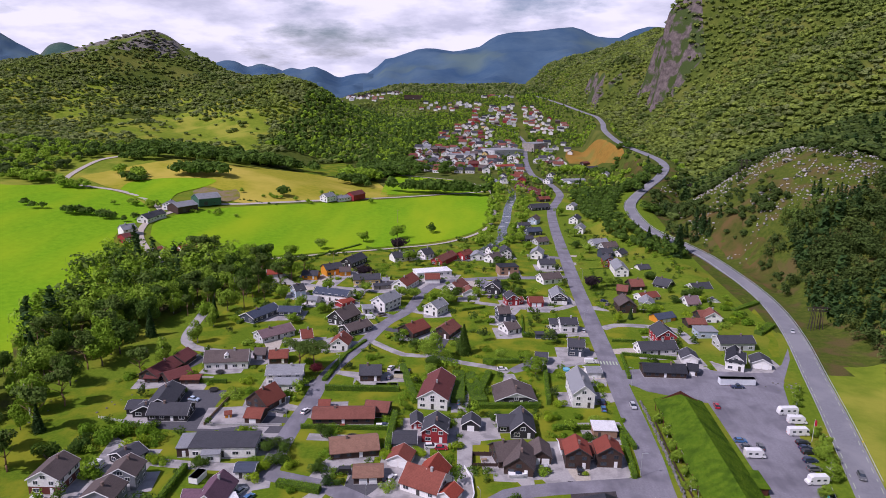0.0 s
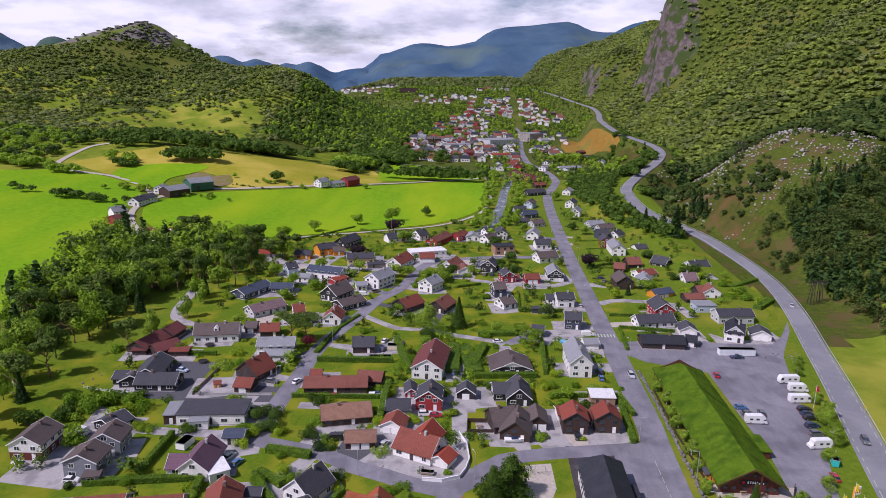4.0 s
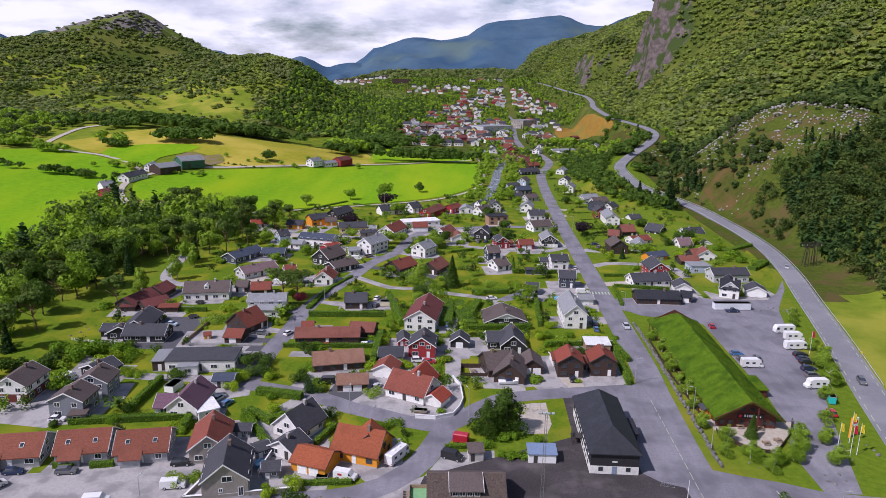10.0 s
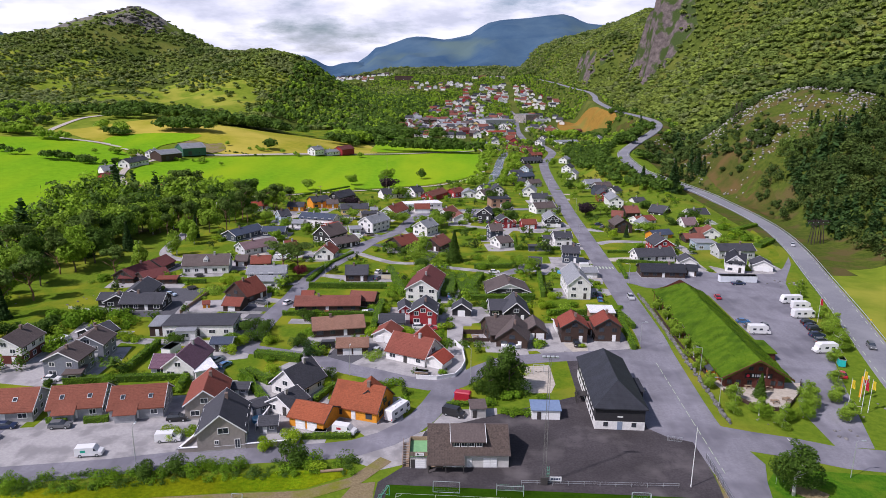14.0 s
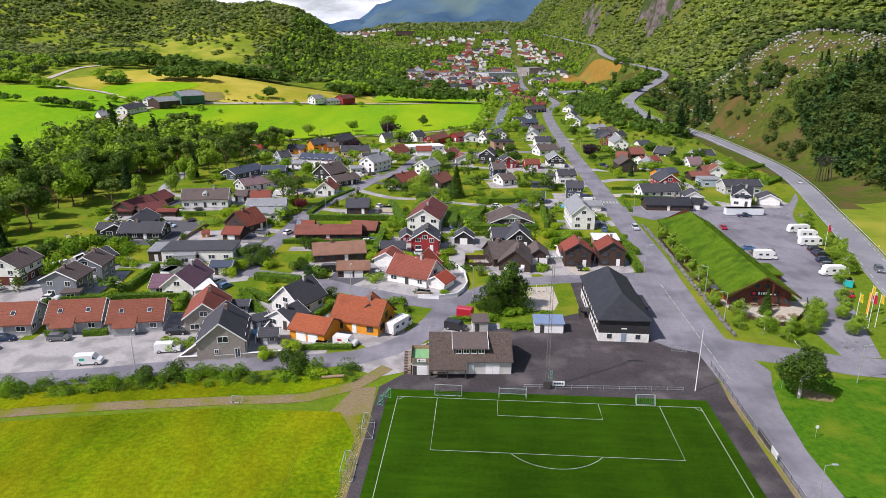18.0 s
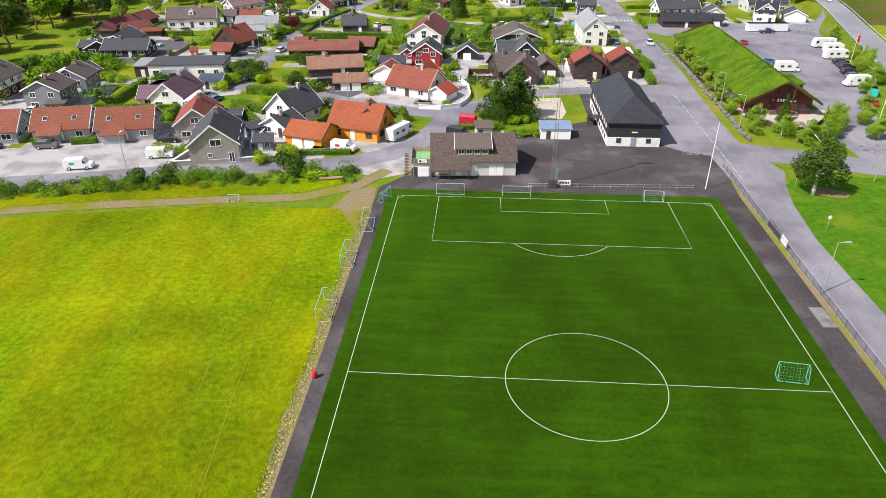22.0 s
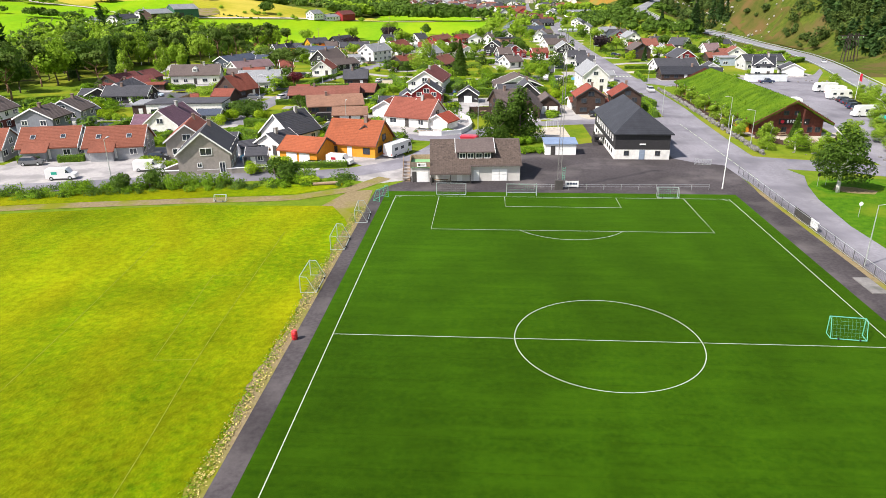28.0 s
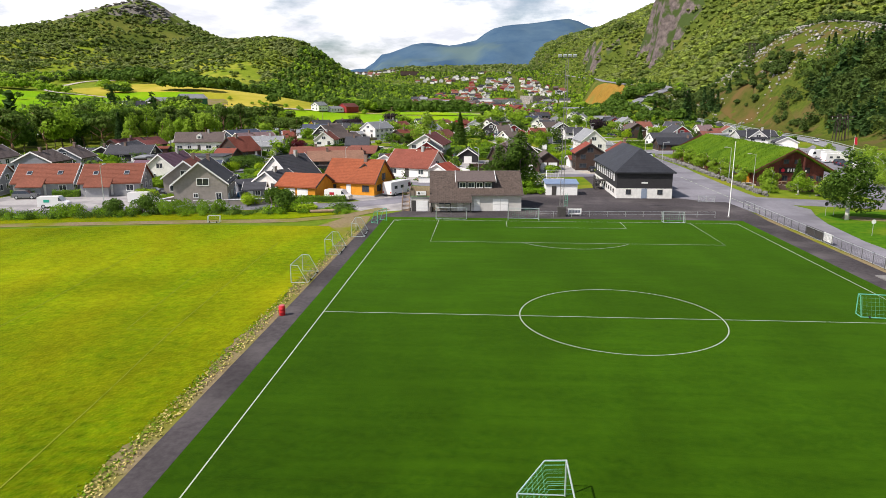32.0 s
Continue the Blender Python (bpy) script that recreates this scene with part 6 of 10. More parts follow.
    part("bench", boxes("bench", [(-7.6, -0.6, 0.42, -5.0, -0.2, 0.5), (-7.4, -0.55, 0, -7.3, -0.25, 0.42), (-5.3, -0.55, 0, -5.2, -0.25, 0.42)], WOOD), t)
    # terrace annex
    a = part("annex", boxes("annex", [(-11.6, -0.4, 0, -hl + 0.35, 5.2, 2.7)], PLASTER), t, "white flat-roofed annex with a roof terrace")
    part("terrace_deck", boxes("terrace_deck", [(-11.8, -0.6, 2.7, -hl + 0.3, 5.4, 2.84)], material("green_mat", (0.16, 0.34, 0.16), (0.22, 0.42, 0.2), 1, 0.9)), a, "terrace floor with a green mat")
    part("railing", boxes("railing", [(-11.8, -0.62, 2.85, -hl + 0.1, -0.56, 3.75), (-11.82, -0.6, 2.85, -11.76, 5.4, 3.75), (-11.8, 5.36, 2.85, -hl + 0.1, 5.42, 3.75)] + [(-11.8 + k * 0.7, -0.68, 2.7, -11.7 + k * 0.7, -0.55, 3.85) for k in range(6)], WOOD), a)
    banner = part("banner", boxes("banner", [(-10.6, -0.72, 2.95, -8.9, -0.66, 3.65)], TRIM), a, "white banner with an unreadable dark emblem")
    v, f = rod((-10.15, -0.75, 3.3), (-10.15, -0.71, 3.3), 0.22, 16)
    part("emblem", mesh_of("emblem", v, f, DARKTRIM), banner)
    part("letter_bar", boxes("letter_bar", [(-9.8, -0.74, 3.32, -9.1, -0.715, 3.42), (-9.8, -0.74, 3.16, -9.2, -0.715, 3.24)], CONCRETE), banner)
    part("garage_door", door_mesh(2.1, 1.9, TRIM, 4), a, m=pose(-9.6, -0.42, 0.05))
    part("door", door_mesh(0.8, 1.95, DARKTRIM, 2), a, m=pose(-11.1, -0.42, 0.05))
    st = part("stairs", boxes("stairs", [(-13.2, 0.2 + 0.3 * i, 0.19 * i, -11.9, 0.54 + 0.3 * i, 0.19 * i + 0.06) for i in range(15)], WOOD), a)
    for x in (-13.25, -11.95):
        part("stair_side", mesh_of("stair_side", [(x, 0, 0.0), (x + 0.06, 0, 0), (x + 0.06, 4.6, 2.8), (x, 4.6, 2.8), (x, 0, 1.0), (x + 0.06, 0, 1.0), (x + 0.06, 4.6, 3.8), (x, 4.6, 3.8)], [(0, 1, 5, 4), (4, 5, 6, 7), (0, 4, 7, 3), (1, 2, 6, 5), (0, 3, 2, 1)], WOOD), st)
    v, f = rod((-8.0, 0.0, 0), (-8.0, 0.0, 0.9), 0.3, 14)
    part("bin", mesh_of("bin", [(x, y - 0.7, z) for x, y, z in v], f, DARKTRIM), t)


club_house()

# ---- playground shed, small sheds ----
M["blue_roof"] = material("blue_sheet_roof", (0.16, 0.22, 0.34), (0.2, 0.27, 0.4), 1.5, 0.5, 0.01, 8, stripes=("X", 0.2, 0.02))


def sheet_shed(x, y, ang, w, d, h, roof, wall, label):
    t = thing("shed", pose(x, y, 0, 0, 0, ang), label, "shed", "sheds")
    part("wall", boxes("wall", [(-w / 2, -d / 2, 0, w / 2, d / 2, h)], wall), t)
    part("roof", mesh_of("roof", [(-w / 2 - 0.3, -d / 2 - 0.3, h), (w / 2 + 0.3, -d / 2 - 0.3, h), (w / 2 + 0.3, d / 2 + 0.3, h + 0.5), (-w / 2 - 0.3, d / 2 + 0.3, h + 0.5), (-w / 2 - 0.3, -d / 2 - 0.3, h + 0.15), (w / 2 + 0.3, -d / 2 - 0.3, h + 0.15), (w / 2 + 0.3, d / 2 + 0.3, h + 0.65), (-w / 2 - 0.3, d / 2 + 0.3, h + 0.65)],
                              [(3, 2, 1, 0), (4, 5, 6, 7), (0, 1, 5, 4), (1, 2, 6, 5), (2, 3, 7, 6), (3, 0, 4, 7)], roof), t)
    part("door", door_mesh(0.9, 1.9, DARKTRIM, 2), t, m=pose(-w * 0.25, -d / 2 - 0.01, 0.02))


sheet_shed(3.0, 81.2, 2, 6.4, 3.8, 2.3, M["blue_roof"], TRIM, "white shed with a blue sheet roof")
sheet_shed(-12.6, 80.6, 8, 3.4, 3.4, 2.3, ROOF["brown"], PLASTER, "small grey shed with a flat brown roof")
sheet_shed(27.5, 150.5, 2, 8.0, 6.0, 2.6, ROOF["whiteroof"], WALL["tan"], "brick shed with a flat pale roof")


# ---- vehicles ----
CARPAINT = {}


def car_paint(c):
    if c not in CARPAINT:
        CARPAINT[c] = material("car_paint", tuple(v * 0.94 for v in c), c, 0.6, 0.28, spec=0.6)
    return CARPAINT[c]


RUBBER = material("tyre_rubber", (0.015, 0.015, 0.015), (0.03, 0.03, 0.03), 5, 0.9)
LAMP = material("lamp_glass", (0.55, 0.56, 0.58), (0.7, 0.7, 0.7), 3, 0.15)
TAIL = material("tail_lamp", (0.4, 0.01, 0.01), (0.5, 0.02, 0.02), 3, 0.25)
# length, width, side outline of the body, side outline of the glass, wheel radius
SHAPES = {
    "car": (4.3, 1.78, [(-2.15, 0.3), (-2.13, 0.75), (-1.9, 0.95), (1.0, 0.98), (2.0, 0.78), (2.15, 0.5), (2.12, 0.28)], [(-1.85, 0.95), (-1.35, 1.42), (0.25, 1.44), (1.05, 0.97)], 0.32),
    "suv": (4.6, 1.88, [(-2.3, 0.36), (-2.28, 0.95), (-2.2, 1.1), (1.1, 1.12), (2.15, 0.95), (2.3, 0.65), (2.26, 0.34)], [(-2.15, 1.1), (-1.85, 1.66), (0.3, 1.68), (1.15, 1.11)], 0.37),
    "van": (5.2, 2.0, [(-2.6, 0.35), (-2.6, 2.0), (-2.45, 2.1), (1.05, 2.1), (1.75, 1.25), (2.5, 1.0), (2.6, 0.35)], [(1.0, 1.35), (1.05, 2.0), (1.2, 1.9), (1.68, 1.32)], 0.36),
    "truck": (5.3, 1.9, [(-2.65, 0.45), (-2.65, 1.0), (-0.6, 1.02), (1.2, 1.1), (2.4, 1.05), (2.65, 0.75), (2.62, 0.42)], [(-0.6, 1.02), (-0.45, 1.72), (0.7, 1.74), (1.35, 1.09)], 0.4),
    "camper": (6.6, 2.25, [(-3.3, 0.4), (-3.3, 2.75), (-3.1, 2.9), (1.7, 2.95), (2.45, 2.6), (2.5, 1.9), (2.65, 1.3), (3.25, 1.05), (3.3, 0.4)], [(2.0, 1.35), (2.1, 1.85), (2.46, 1.85), (2.6, 1.35)], 0.36),
    "coach": (7.2, 2.3, [(-3.6, 0.4), (-3.6, 2.7), (-3.4, 2.88), (2.9, 2.88), (3.3, 2.5), (3.6, 1.5), (3.6, 0.4)], [(2.3, 1.5), (2.4, 2.3), (3.2, 2.35), (3.42, 1.5)], 0.38),
}


def outline_mesh(name, side, w, mat, tuck=0.0, z0=None):
    """A side outline pulled across the width, with the top drawn in by tuck."""
    zs = [z for _, z in side]
    lo, hi = min(zs), max(zs)
    n = len(side)
    vs = []
    for s in (-1, 1):
        for x, z in side:
            k = tuck * (z - lo) / max(hi - lo, 0.01)
            vs.append((x, s * (w / 2 - k), z))
    fs = [tuple(range(n)), tuple(range(2 * n - 1, n - 1, -1))] + [(i, n + i, n + (i + 1) % n, (i + 1) % n) for i in range(n)]
    return mesh_of(name, vs, fs, mat)


def vehicle(kind, x, y, ang, colour, word, z=0.04, stripe=None):
    ln, w, side, glass, wr = SHAPES[kind]
    noun = {"car": "car", "suv": "estate car", "van": "van", "truck": "pickup truck", "camper": "motorhome", "coach": "motorhome"}[kind]
    name = {"car": "car", "suv": "car", "van": "van", "truck": "pickup_truck", "camper": "motorhome", "coach": "motorhome"}[kind]
    t = thing(name, pose(x, y, z, 0, 0, ang), f"{word} {noun} parked on the asphalt", noun, "parked vehicles")
    key = (kind, colour)
    if key not in KIT:
        pm = car_paint(colour)
        KIT[key] = outline_mesh("body", side, w, pm, 0.06), outline_mesh("glasshouse", glass, w * (0.93 if kind not in ("van", "camper", "coach") else 1.005), GLASS, 0.2 if kind not in ("van", "camper", "coach") else 0.05)
        x0, x1 = glass[1][0], glass[2][0]
        KIT[key] += (boxes("roof_panel", [(x0 + 0.06, -w / 2 + 0.24, glass[1][1] - 0.02, x1, w / 2 - 0.24, glass[1][1] + 0.04)], pm, bevel=0.03),)
    body, gl, top = KIT[key]
    part("body", body, t)
    part("glazing", gl, t)
    if kind in ("car", "suv", "truck"):
        part("roof_panel", top, t)
    if ("wheel", wr) not in KIT:
        v, f = rod((0, -0.11, 0), (0, 0.11, 0), wr, 16)
        v2, f2 = rod((0, -0.12, 0), (0, 0.12, 0), wr * 0.6, 12)
        KIT["wheel", wr] = mesh_of("tyre", v, f, RUBBER), mesh_of("rim", v2, f2, METAL)
        KIT["lamp"] = boxes("headlight", [(-0.03, -0.2, -0.09, 0.03, 0.2, 0.09)], LAMP, bevel=0.02)
        KIT["tail"] = boxes("tail_light", [(-0.03, -0.14, -0.14, 0.03, 0.14, 0.14)], TAIL, bevel=0.02)
    ty, rm = KIT["wheel", wr]
    for sx in (-0.31, 0.31):
        for sy in (-1, 1):
            wh = part("wheel", ty, t, m=pose(sx * ln, sy * (w / 2 - 0.1), wr))
            part("rim", rm, wh)
    for sy in (-1, 1):
        part("headlight", KIT["lamp"], t, m=pose(ln / 2 - 0.03, sy * (w / 2 - 0.32), 0.68 if kind in ("car",) else 0.82))
        part("tail_light", KIT["tail"], t, m=pose(-ln / 2 + 0.01, sy * (w / 2 - 0.2), 0.8))
    if kind in ("camper", "coach"):
        for k in (-0.28, 0.02):
            for s, turn in ((-1, 0), (1, 180)):
                part("side_window", boxes("side_window", [(-0.5, -0.03, -0.3, 0.5, 0.0, 0.3)], GLASS, bevel=0.01), t, m=pose(k * ln, s * (w / 2 - 0.02), 1.75, 0, 0, turn))
        part("roof_hatch", boxes("roof_hatch", [(-0.35, -0.35, 0, 0.35, 0.35, 0.12)], TRIM, bevel=0.03), t, m=pose(-0.15 * ln, 0, 2.88))
        part("roof_hatch", boxes("roof_hatch", [(-0.3, -0.3, 0, 0.3, 0.3, 0.12)], TRIM, bevel=0.03), t, m=pose(0.15 * ln, 0, 2.9))
    if kind == "van" and stripe:
        for s in (-1, 1):
            part("emblem", boxes("emblem", [(-0.9, -0.02, -0.25, 0.1, 0.02, 0.25)], car_paint(stripe), bevel=0.008), t, "coloured emblem on the side", pose(-0.6, s * (w / 2 - 0.03), 1.35))
    return t


WHITE, BLACK, GREYC, SILVER, BLUE, NAVY, REDC = (0.78, 0.78, 0.77), (0.02, 0.02, 0.022), (0.13, 0.135, 0.14), (0.5, 0.51, 0.52), (0.06, 0.17, 0.36), (0.025, 0.04, 0.09), (0.42, 0.02, 0.04)
vehicle("truck", 87.5, 193.0, 5, NAVY, "dark blue")
vehicle("car", 73.6, 175.0, 85, REDC, "red")
vehicle("coach", 98.2, 172.0, 188, WHITE, "white")
vehicle("camper", 98.6, 165.0, 2, WHITE, "white")
vehicle("coach", 95.2, 156.3, 6, WHITE, "white")
vehicle("suv", 94.0, 149.9, 8, BLACK, "black")
vehicle("car", 93.5, 146.8, 8, NAVY, "dark blue")
vehicle("suv", 93.2, 143.8, 8, BLACK, "black")
vehicle("suv", 91.4, 138.6, 8, NAVY, "dark blue")
vehicle("suv", 90.4, 133.5, 8, GREYC, "dark grey")
vehicle("camper", 87.6, 126.0, 188, WHITE, "white")
vehicle("car", 84.0, 109.4, 80, REDC, "dark red")
vehicle("camper", 74.4, 139.8, 2, WHITE, "white and blue")
vehicle("car", 73.2, 149.4, 0, BLUE, "blue")
vehicle("car", 73.9, 145.2, 0, GREYC, "grey")
vehicle("suv", 78.5, 145.8, 80, GREYC, "dark grey")
vehicle("car", 138.4, 262.0, -108, SILVER, "silver", 0.12)
vehicle("suv", 103.2, 130.5, -104, GREYC, "grey", 0.12)
vehicle("car", 5.6, 125.0, -90, SILVER, "silver")
vehicle("car", 16.2, 125.2, -88, BLACK, "black")
vehicle("coach", -31.0, 78.4, 62, WHITE, "white")
vehicle("van", -41.5, 69.8, -12, WHITE, "white and red", stripe=REDC)
vehicle("van", -18.0, 79.6, -20, BLACK, "black")
vehicle("car", -41.4, 115.3, 70, SILVER, "silver")
vehicle("van", -56.5, 117.2, 190, BLACK, "black")
vehicle("suv", -31.0, 134.8, 8, WHITE, "white")
vehicle("car", -27.6, 134.2, 8, REDC, "red")
vehicle("car", -139.2, 96.0, 160, WHITE, "white")
vehicle("car", -120.5, 89.8, 5, WHITE, "white")
vehicle("suv", -104.0, 67.2, 10, GREYC, "grey")
vehicle("car", -115.6, 66.2, 10, NAVY, "dark blue")
vehicle("suv", -80.0, 72.4, 10, BLACK, "black")
vehicle("camper", -131.2, 111.4, 75, WHITE, "white")
vehicle("car", -80.4, 101.7, 70, BLUE, "blue")
vehicle("car", -83.7, 104.7, 70, SILVER, "silver")
vehicle("van", -78.0, 63.7, 12, WHITE, "white")
vehicle("van", -91.3, 57.0, 12, WHITE, "white and green", stripe=(0.02, 0.4, 0.28))
vehicle("van", -116.0, 60.3, 60, WHITE, "white")
vehicle("car", -122.0, 159.6, -12, (0.45, 0.56, 0.68), "pale blue")
vehicle("truck", -86.2, 132.0, 85, BLACK, "black")
vehicle("suv", -86.9, 153.6, -8, GREYC, "dark grey")
vehicle("car", -78.3, 154.6, 70, WHITE, "white")
vehicle("car", -62.0, 144.6, 8, REDC, "red")
vehicle("car", -53.2, 195.9, 75, WHITE, "white")
vehicle("car", -48.9, 198.2, 80, SILVER, "silver")
vehicle("car", -52.2, 186.8, 70, NAVY, "dark blue")
vehicle("car", -23.0, 167.8, 84, BLUE, "grey-blue")
vehicle("car", -6.6, 200.1, 12, WHITE, "white")
vehicle("van", 31.8, 211.8, 5, WHITE, "white")
vehicle("car", 30.4, 168.0, 86, BLUE, "blue")
vehicle("suv", 30.8, 173.5, 86, NAVY, "dark blue")
vehicle("car", -82.8, 216.5, 20, BLACK, "black")
vehicle("car", -87.0, 214.6, 15, BLACK, "black")
vehicle("van", -72.6, 256.4, 5, WHITE, "white")
vehicle("van", -98.0, 212.6, 5, WHITE, "white")
vehicle("car", 34.0, 250.5, 86, SILVER, "silver")
vehicle("car", 33.8, 370.0, 80, WHITE, "white")
vehicle("car", -12.0, 300.0, 70, GREYC, "grey")
vehicle("car", -8.0, 300.2, 70, NAVY, "dark blue")
vehicle("car", 52.0, 300.5, 10, NAVY, "dark blue")
vehicle("car", 53.0, 294.5, 60, GREYC, "grey")
vehicle("car", 82.0, 370.5, 10, WHITE, "white")
vehicle("car", 84.0, 363.0, 20, SILVER, "silver")
vehicle("car", -98.0, 123.2, 5, NAVY, "dark blue")
vehicle("car", 74.5, 207.0, 60, BLACK, "black")
vehicle("suv", 41.8, 171.3, -88, SILVER, "silver-blue", 0.06)


def trailer_box(x, y, ang, w, d, h, mat, name, label, category):
    t = thing(name, pose(x, y, 0.02, 0, 0, ang), label, category)
    part("body", boxes("body", [(-w / 2, -d / 2, 0.25, w / 2, d / 2, h)], mat, bevel=0.06), t)
    part("rim", boxes("rim", [(-w / 2 - 0.05, -d / 2 - 0.05, h - 0.12, w / 2 + 0.05, d / 2 + 0.05, h)], METAL), t)
    part("chassis", boxes("chassis", [(-w / 2 + 0.1, -d / 2 + 0.1, 0, w / 2 - 0.1, d / 2 - 0.1, 0.25)], DARKTRIM), t)
    return t


BOXWHITE = material("white_panel", (0.62, 0.66, 0.70), (0.74, 0.77, 0.8), 0.8, 0.5, 0.02, 3, stripes=("X", 0.3, 0.03))
trailer_box(88.4, 196.5, 4, 14.5, 2.6, 2.9, BOXWHITE, "freight_container", "long white freight container on the car park", "container")
trailer_box(87.4, 116.4, 75, 2.6, 1.7, 2.3, material("teal_panel", (0.02, 0.4, 0.38), (0.03, 0.47, 0.45), 1, 0.5), "stall", "small turquoise stall on the car park", "stall")
trailer_box(-46.6, 69.2, 0, 2.6, 1.5, 0.9, GLASS, "trailer", "small grey trailer with sides", "trailer")
trailer_box(-27.4, 101.8, -6, 3.6, 1.6, 0.9, WOOD, "trailer", "loaded flat trailer beside the white fence", "trailer")
trailer_box(-48.6, 188.6, 4, 4.6, 3.0, 2.0, material("cream_panel", (0.6, 0.53, 0.38), (0.68, 0.6, 0.45), 1, 0.6), "storage_box", "cream storage container in a garden", "container")
trailer_box(-52.4, 179.2, 5, 8.6, 2.6, 0.9, material("pool_cover", (0.2, 0.4, 0.46), (0.26, 0.48, 0.54), 1, 0.4), "covered_pool", "garden pool under a pale blue cover", "pool")
trailer_box(-98.6, 109.6, 80, 5.0, 3.0, 2.2, TRIM, "carport_tent", "white carport tent on a lawn", "tent")
trailer_box(-67.8, 262.0, 40, 4.5, 2.5, 1.1, WOOD, "lumber_stack", "stack of sawn lumber beside the drive", "lumber")


def show_trailer():
    t = thing("advertising_trailer", pose(-16.2, 87.3, 0, 0, 0, -12), "red trailer with a blue round end beside the shed", "trailer")
    part("body", boxes("body", [(-2.0, -1.0, 0.4, 2.0, 1.0, 2.5)], car_paint(REDC), bevel=0.25), t)
    v, f = rod((-2.02, 0, 1.45), (-1.9, 0, 1.45), 0.95, 20)
    part("disc", mesh_of("disc", v, f, car_paint((0.05, 0.25, 0.62))), t, "blue round panel")
    part("chassis", boxes("chassis", [(-1.8, -0.8, 0.0, 1.8, 0.8, 0.4)], DARKTRIM), t)


show_trailer()


def boat(x, y, ang):
    t = thing("motor_boat", pose(x, y, 0.3, 0, 0, ang), "white motor boat on a trailer", "boat")
    n = 9
    vs, fs = [], []
    for i in range(n):
        u = i / (n - 1)
        w = 1.05 * (1 - max(0, u - 0.45) ** 2 / 0.3)
        w = max(w, 0.06)
        X = -2.8 + 5.8 * u
        vs += [(X, -w, 1.0 + 0.25 * u), (X, -w * 0.75, 0.35), (X, 0, 0.1 + 0.45 * max(0, u - 0.6)), (X, w * 0.75, 0.35), (X, w, 1.0 + 0.25 * u)]
    for i in range(n - 1):
        for k in range(4):
            a = 5 * i + k
            fs.append((a, a + 5, a + 6, a + 1))
        fs.append((5 * i, 5 * i + 4, 5 * i + 9, 5 * i + 5))
    fs.append((0, 1, 2, 3, 4))
    part("hull", mesh_of("hull", vs, fs, TRIM), t)
    part("cabin", outline_mesh("cabin", [(-0.8, 1.0), (-0.6, 1.6), (0.6, 1.6), (1.4, 1.15)], 1.4, car_paint(NAVY), 0.15), t, "dark blue cabin cover")
    part("trailer_frame", boxes("trailer_frame", [(-2.4, -0.7, -0.3, 2.6, -0.6, 0.12), (-2.4, 0.6, -0.3, 2.6, 0.7, 0.12)], METAL), t)


boat(-3.2, 120.4, 3)
boat(-48.4, 146.4, 5)


# ---- sports ground furniture ----
NETM = material("net_cord", (0.16, 0.18, 0.17), (0.26, 0.28, 0.27), 4, 0.8)
NETG = material("green_net_cord", (0.12, 0.42, 0.25), (0.18, 0.5, 0.3), 4, 0.8)
GOALM = material("goal_aluminium", (0.40, 0.47, 0.46), (0.52, 0.58, 0.57), 3, 0.35, metal=0.3)
GREENM = material("green_frame", (0.10, 0.38, 0.26), (0.15, 0.45, 0.3), 3, 0.4)


def goal(x, y, ang, w, h, deep, frame_mat, net_mat, label, lean=None):
    """A free-standing goal; its mouth faces its own -y side."""
    t = thing("football_goal", lean or pose(x, y, 0.065, 0, 0, ang), label, "goal", "movable goals")
    hw = w / 2
    for s in (-1, 1):
        part("post", rods("post", [((s * hw, 0, 0), (s * hw, 0, h))], 0.045, frame_mat), t)
        part("side_bar", rods("side_bar", [((s * hw, 0, 0.04), (s * hw, deep, 0.04)), ((s * hw, 0, h), (s * hw, deep * 0.45, h * 0.97)), ((s * hw, deep * 0.45, h * 0.97), (s * hw, deep, 0.04))], 0.035, frame_mat), t)
    part("crossbar", rods("crossbar", [((-hw, 0, h), (hw, 0, h))], 0.045, frame_mat), t)
    part("ground_bar", rods("ground_bar", [((-hw, deep, 0.05), (hw, deep, 0.05))], 0.05, frame_mat), t)
    strands = []
    step = 0.35
    for i in range(int(w / step) + 1):
        xx = -hw + i * step
        strands += [((xx, 0, h), (xx, deep * 0.45, h * 0.97)), ((xx, deep * 0.45, h * 0.97), (xx, deep, 0.04))]
    for i in range(1, int(h / step) + 1):
        f = i * step / h
        yy = deep - f * deep * 0.55
        strands.append(((-hw, yy, f * h * 0.97), (hw, yy, f * h * 0.97)))
        for s in (-1, 1):
            strands.append(((s * hw, 0, f * h), (s * hw, yy, f * h * 0.97)))
    part("net", rods("net", strands, 0.006, net_mat, 3), t)
    for s in (-0.6, 0.6):
        part("wheel", mesh_of("wheel", *rod((s * hw - 0.05, deep + 0.1, 0.12), (s * hw + 0.05, deep + 0.1, 0.12), 0.12, 10), RUBBER), t)
    return t


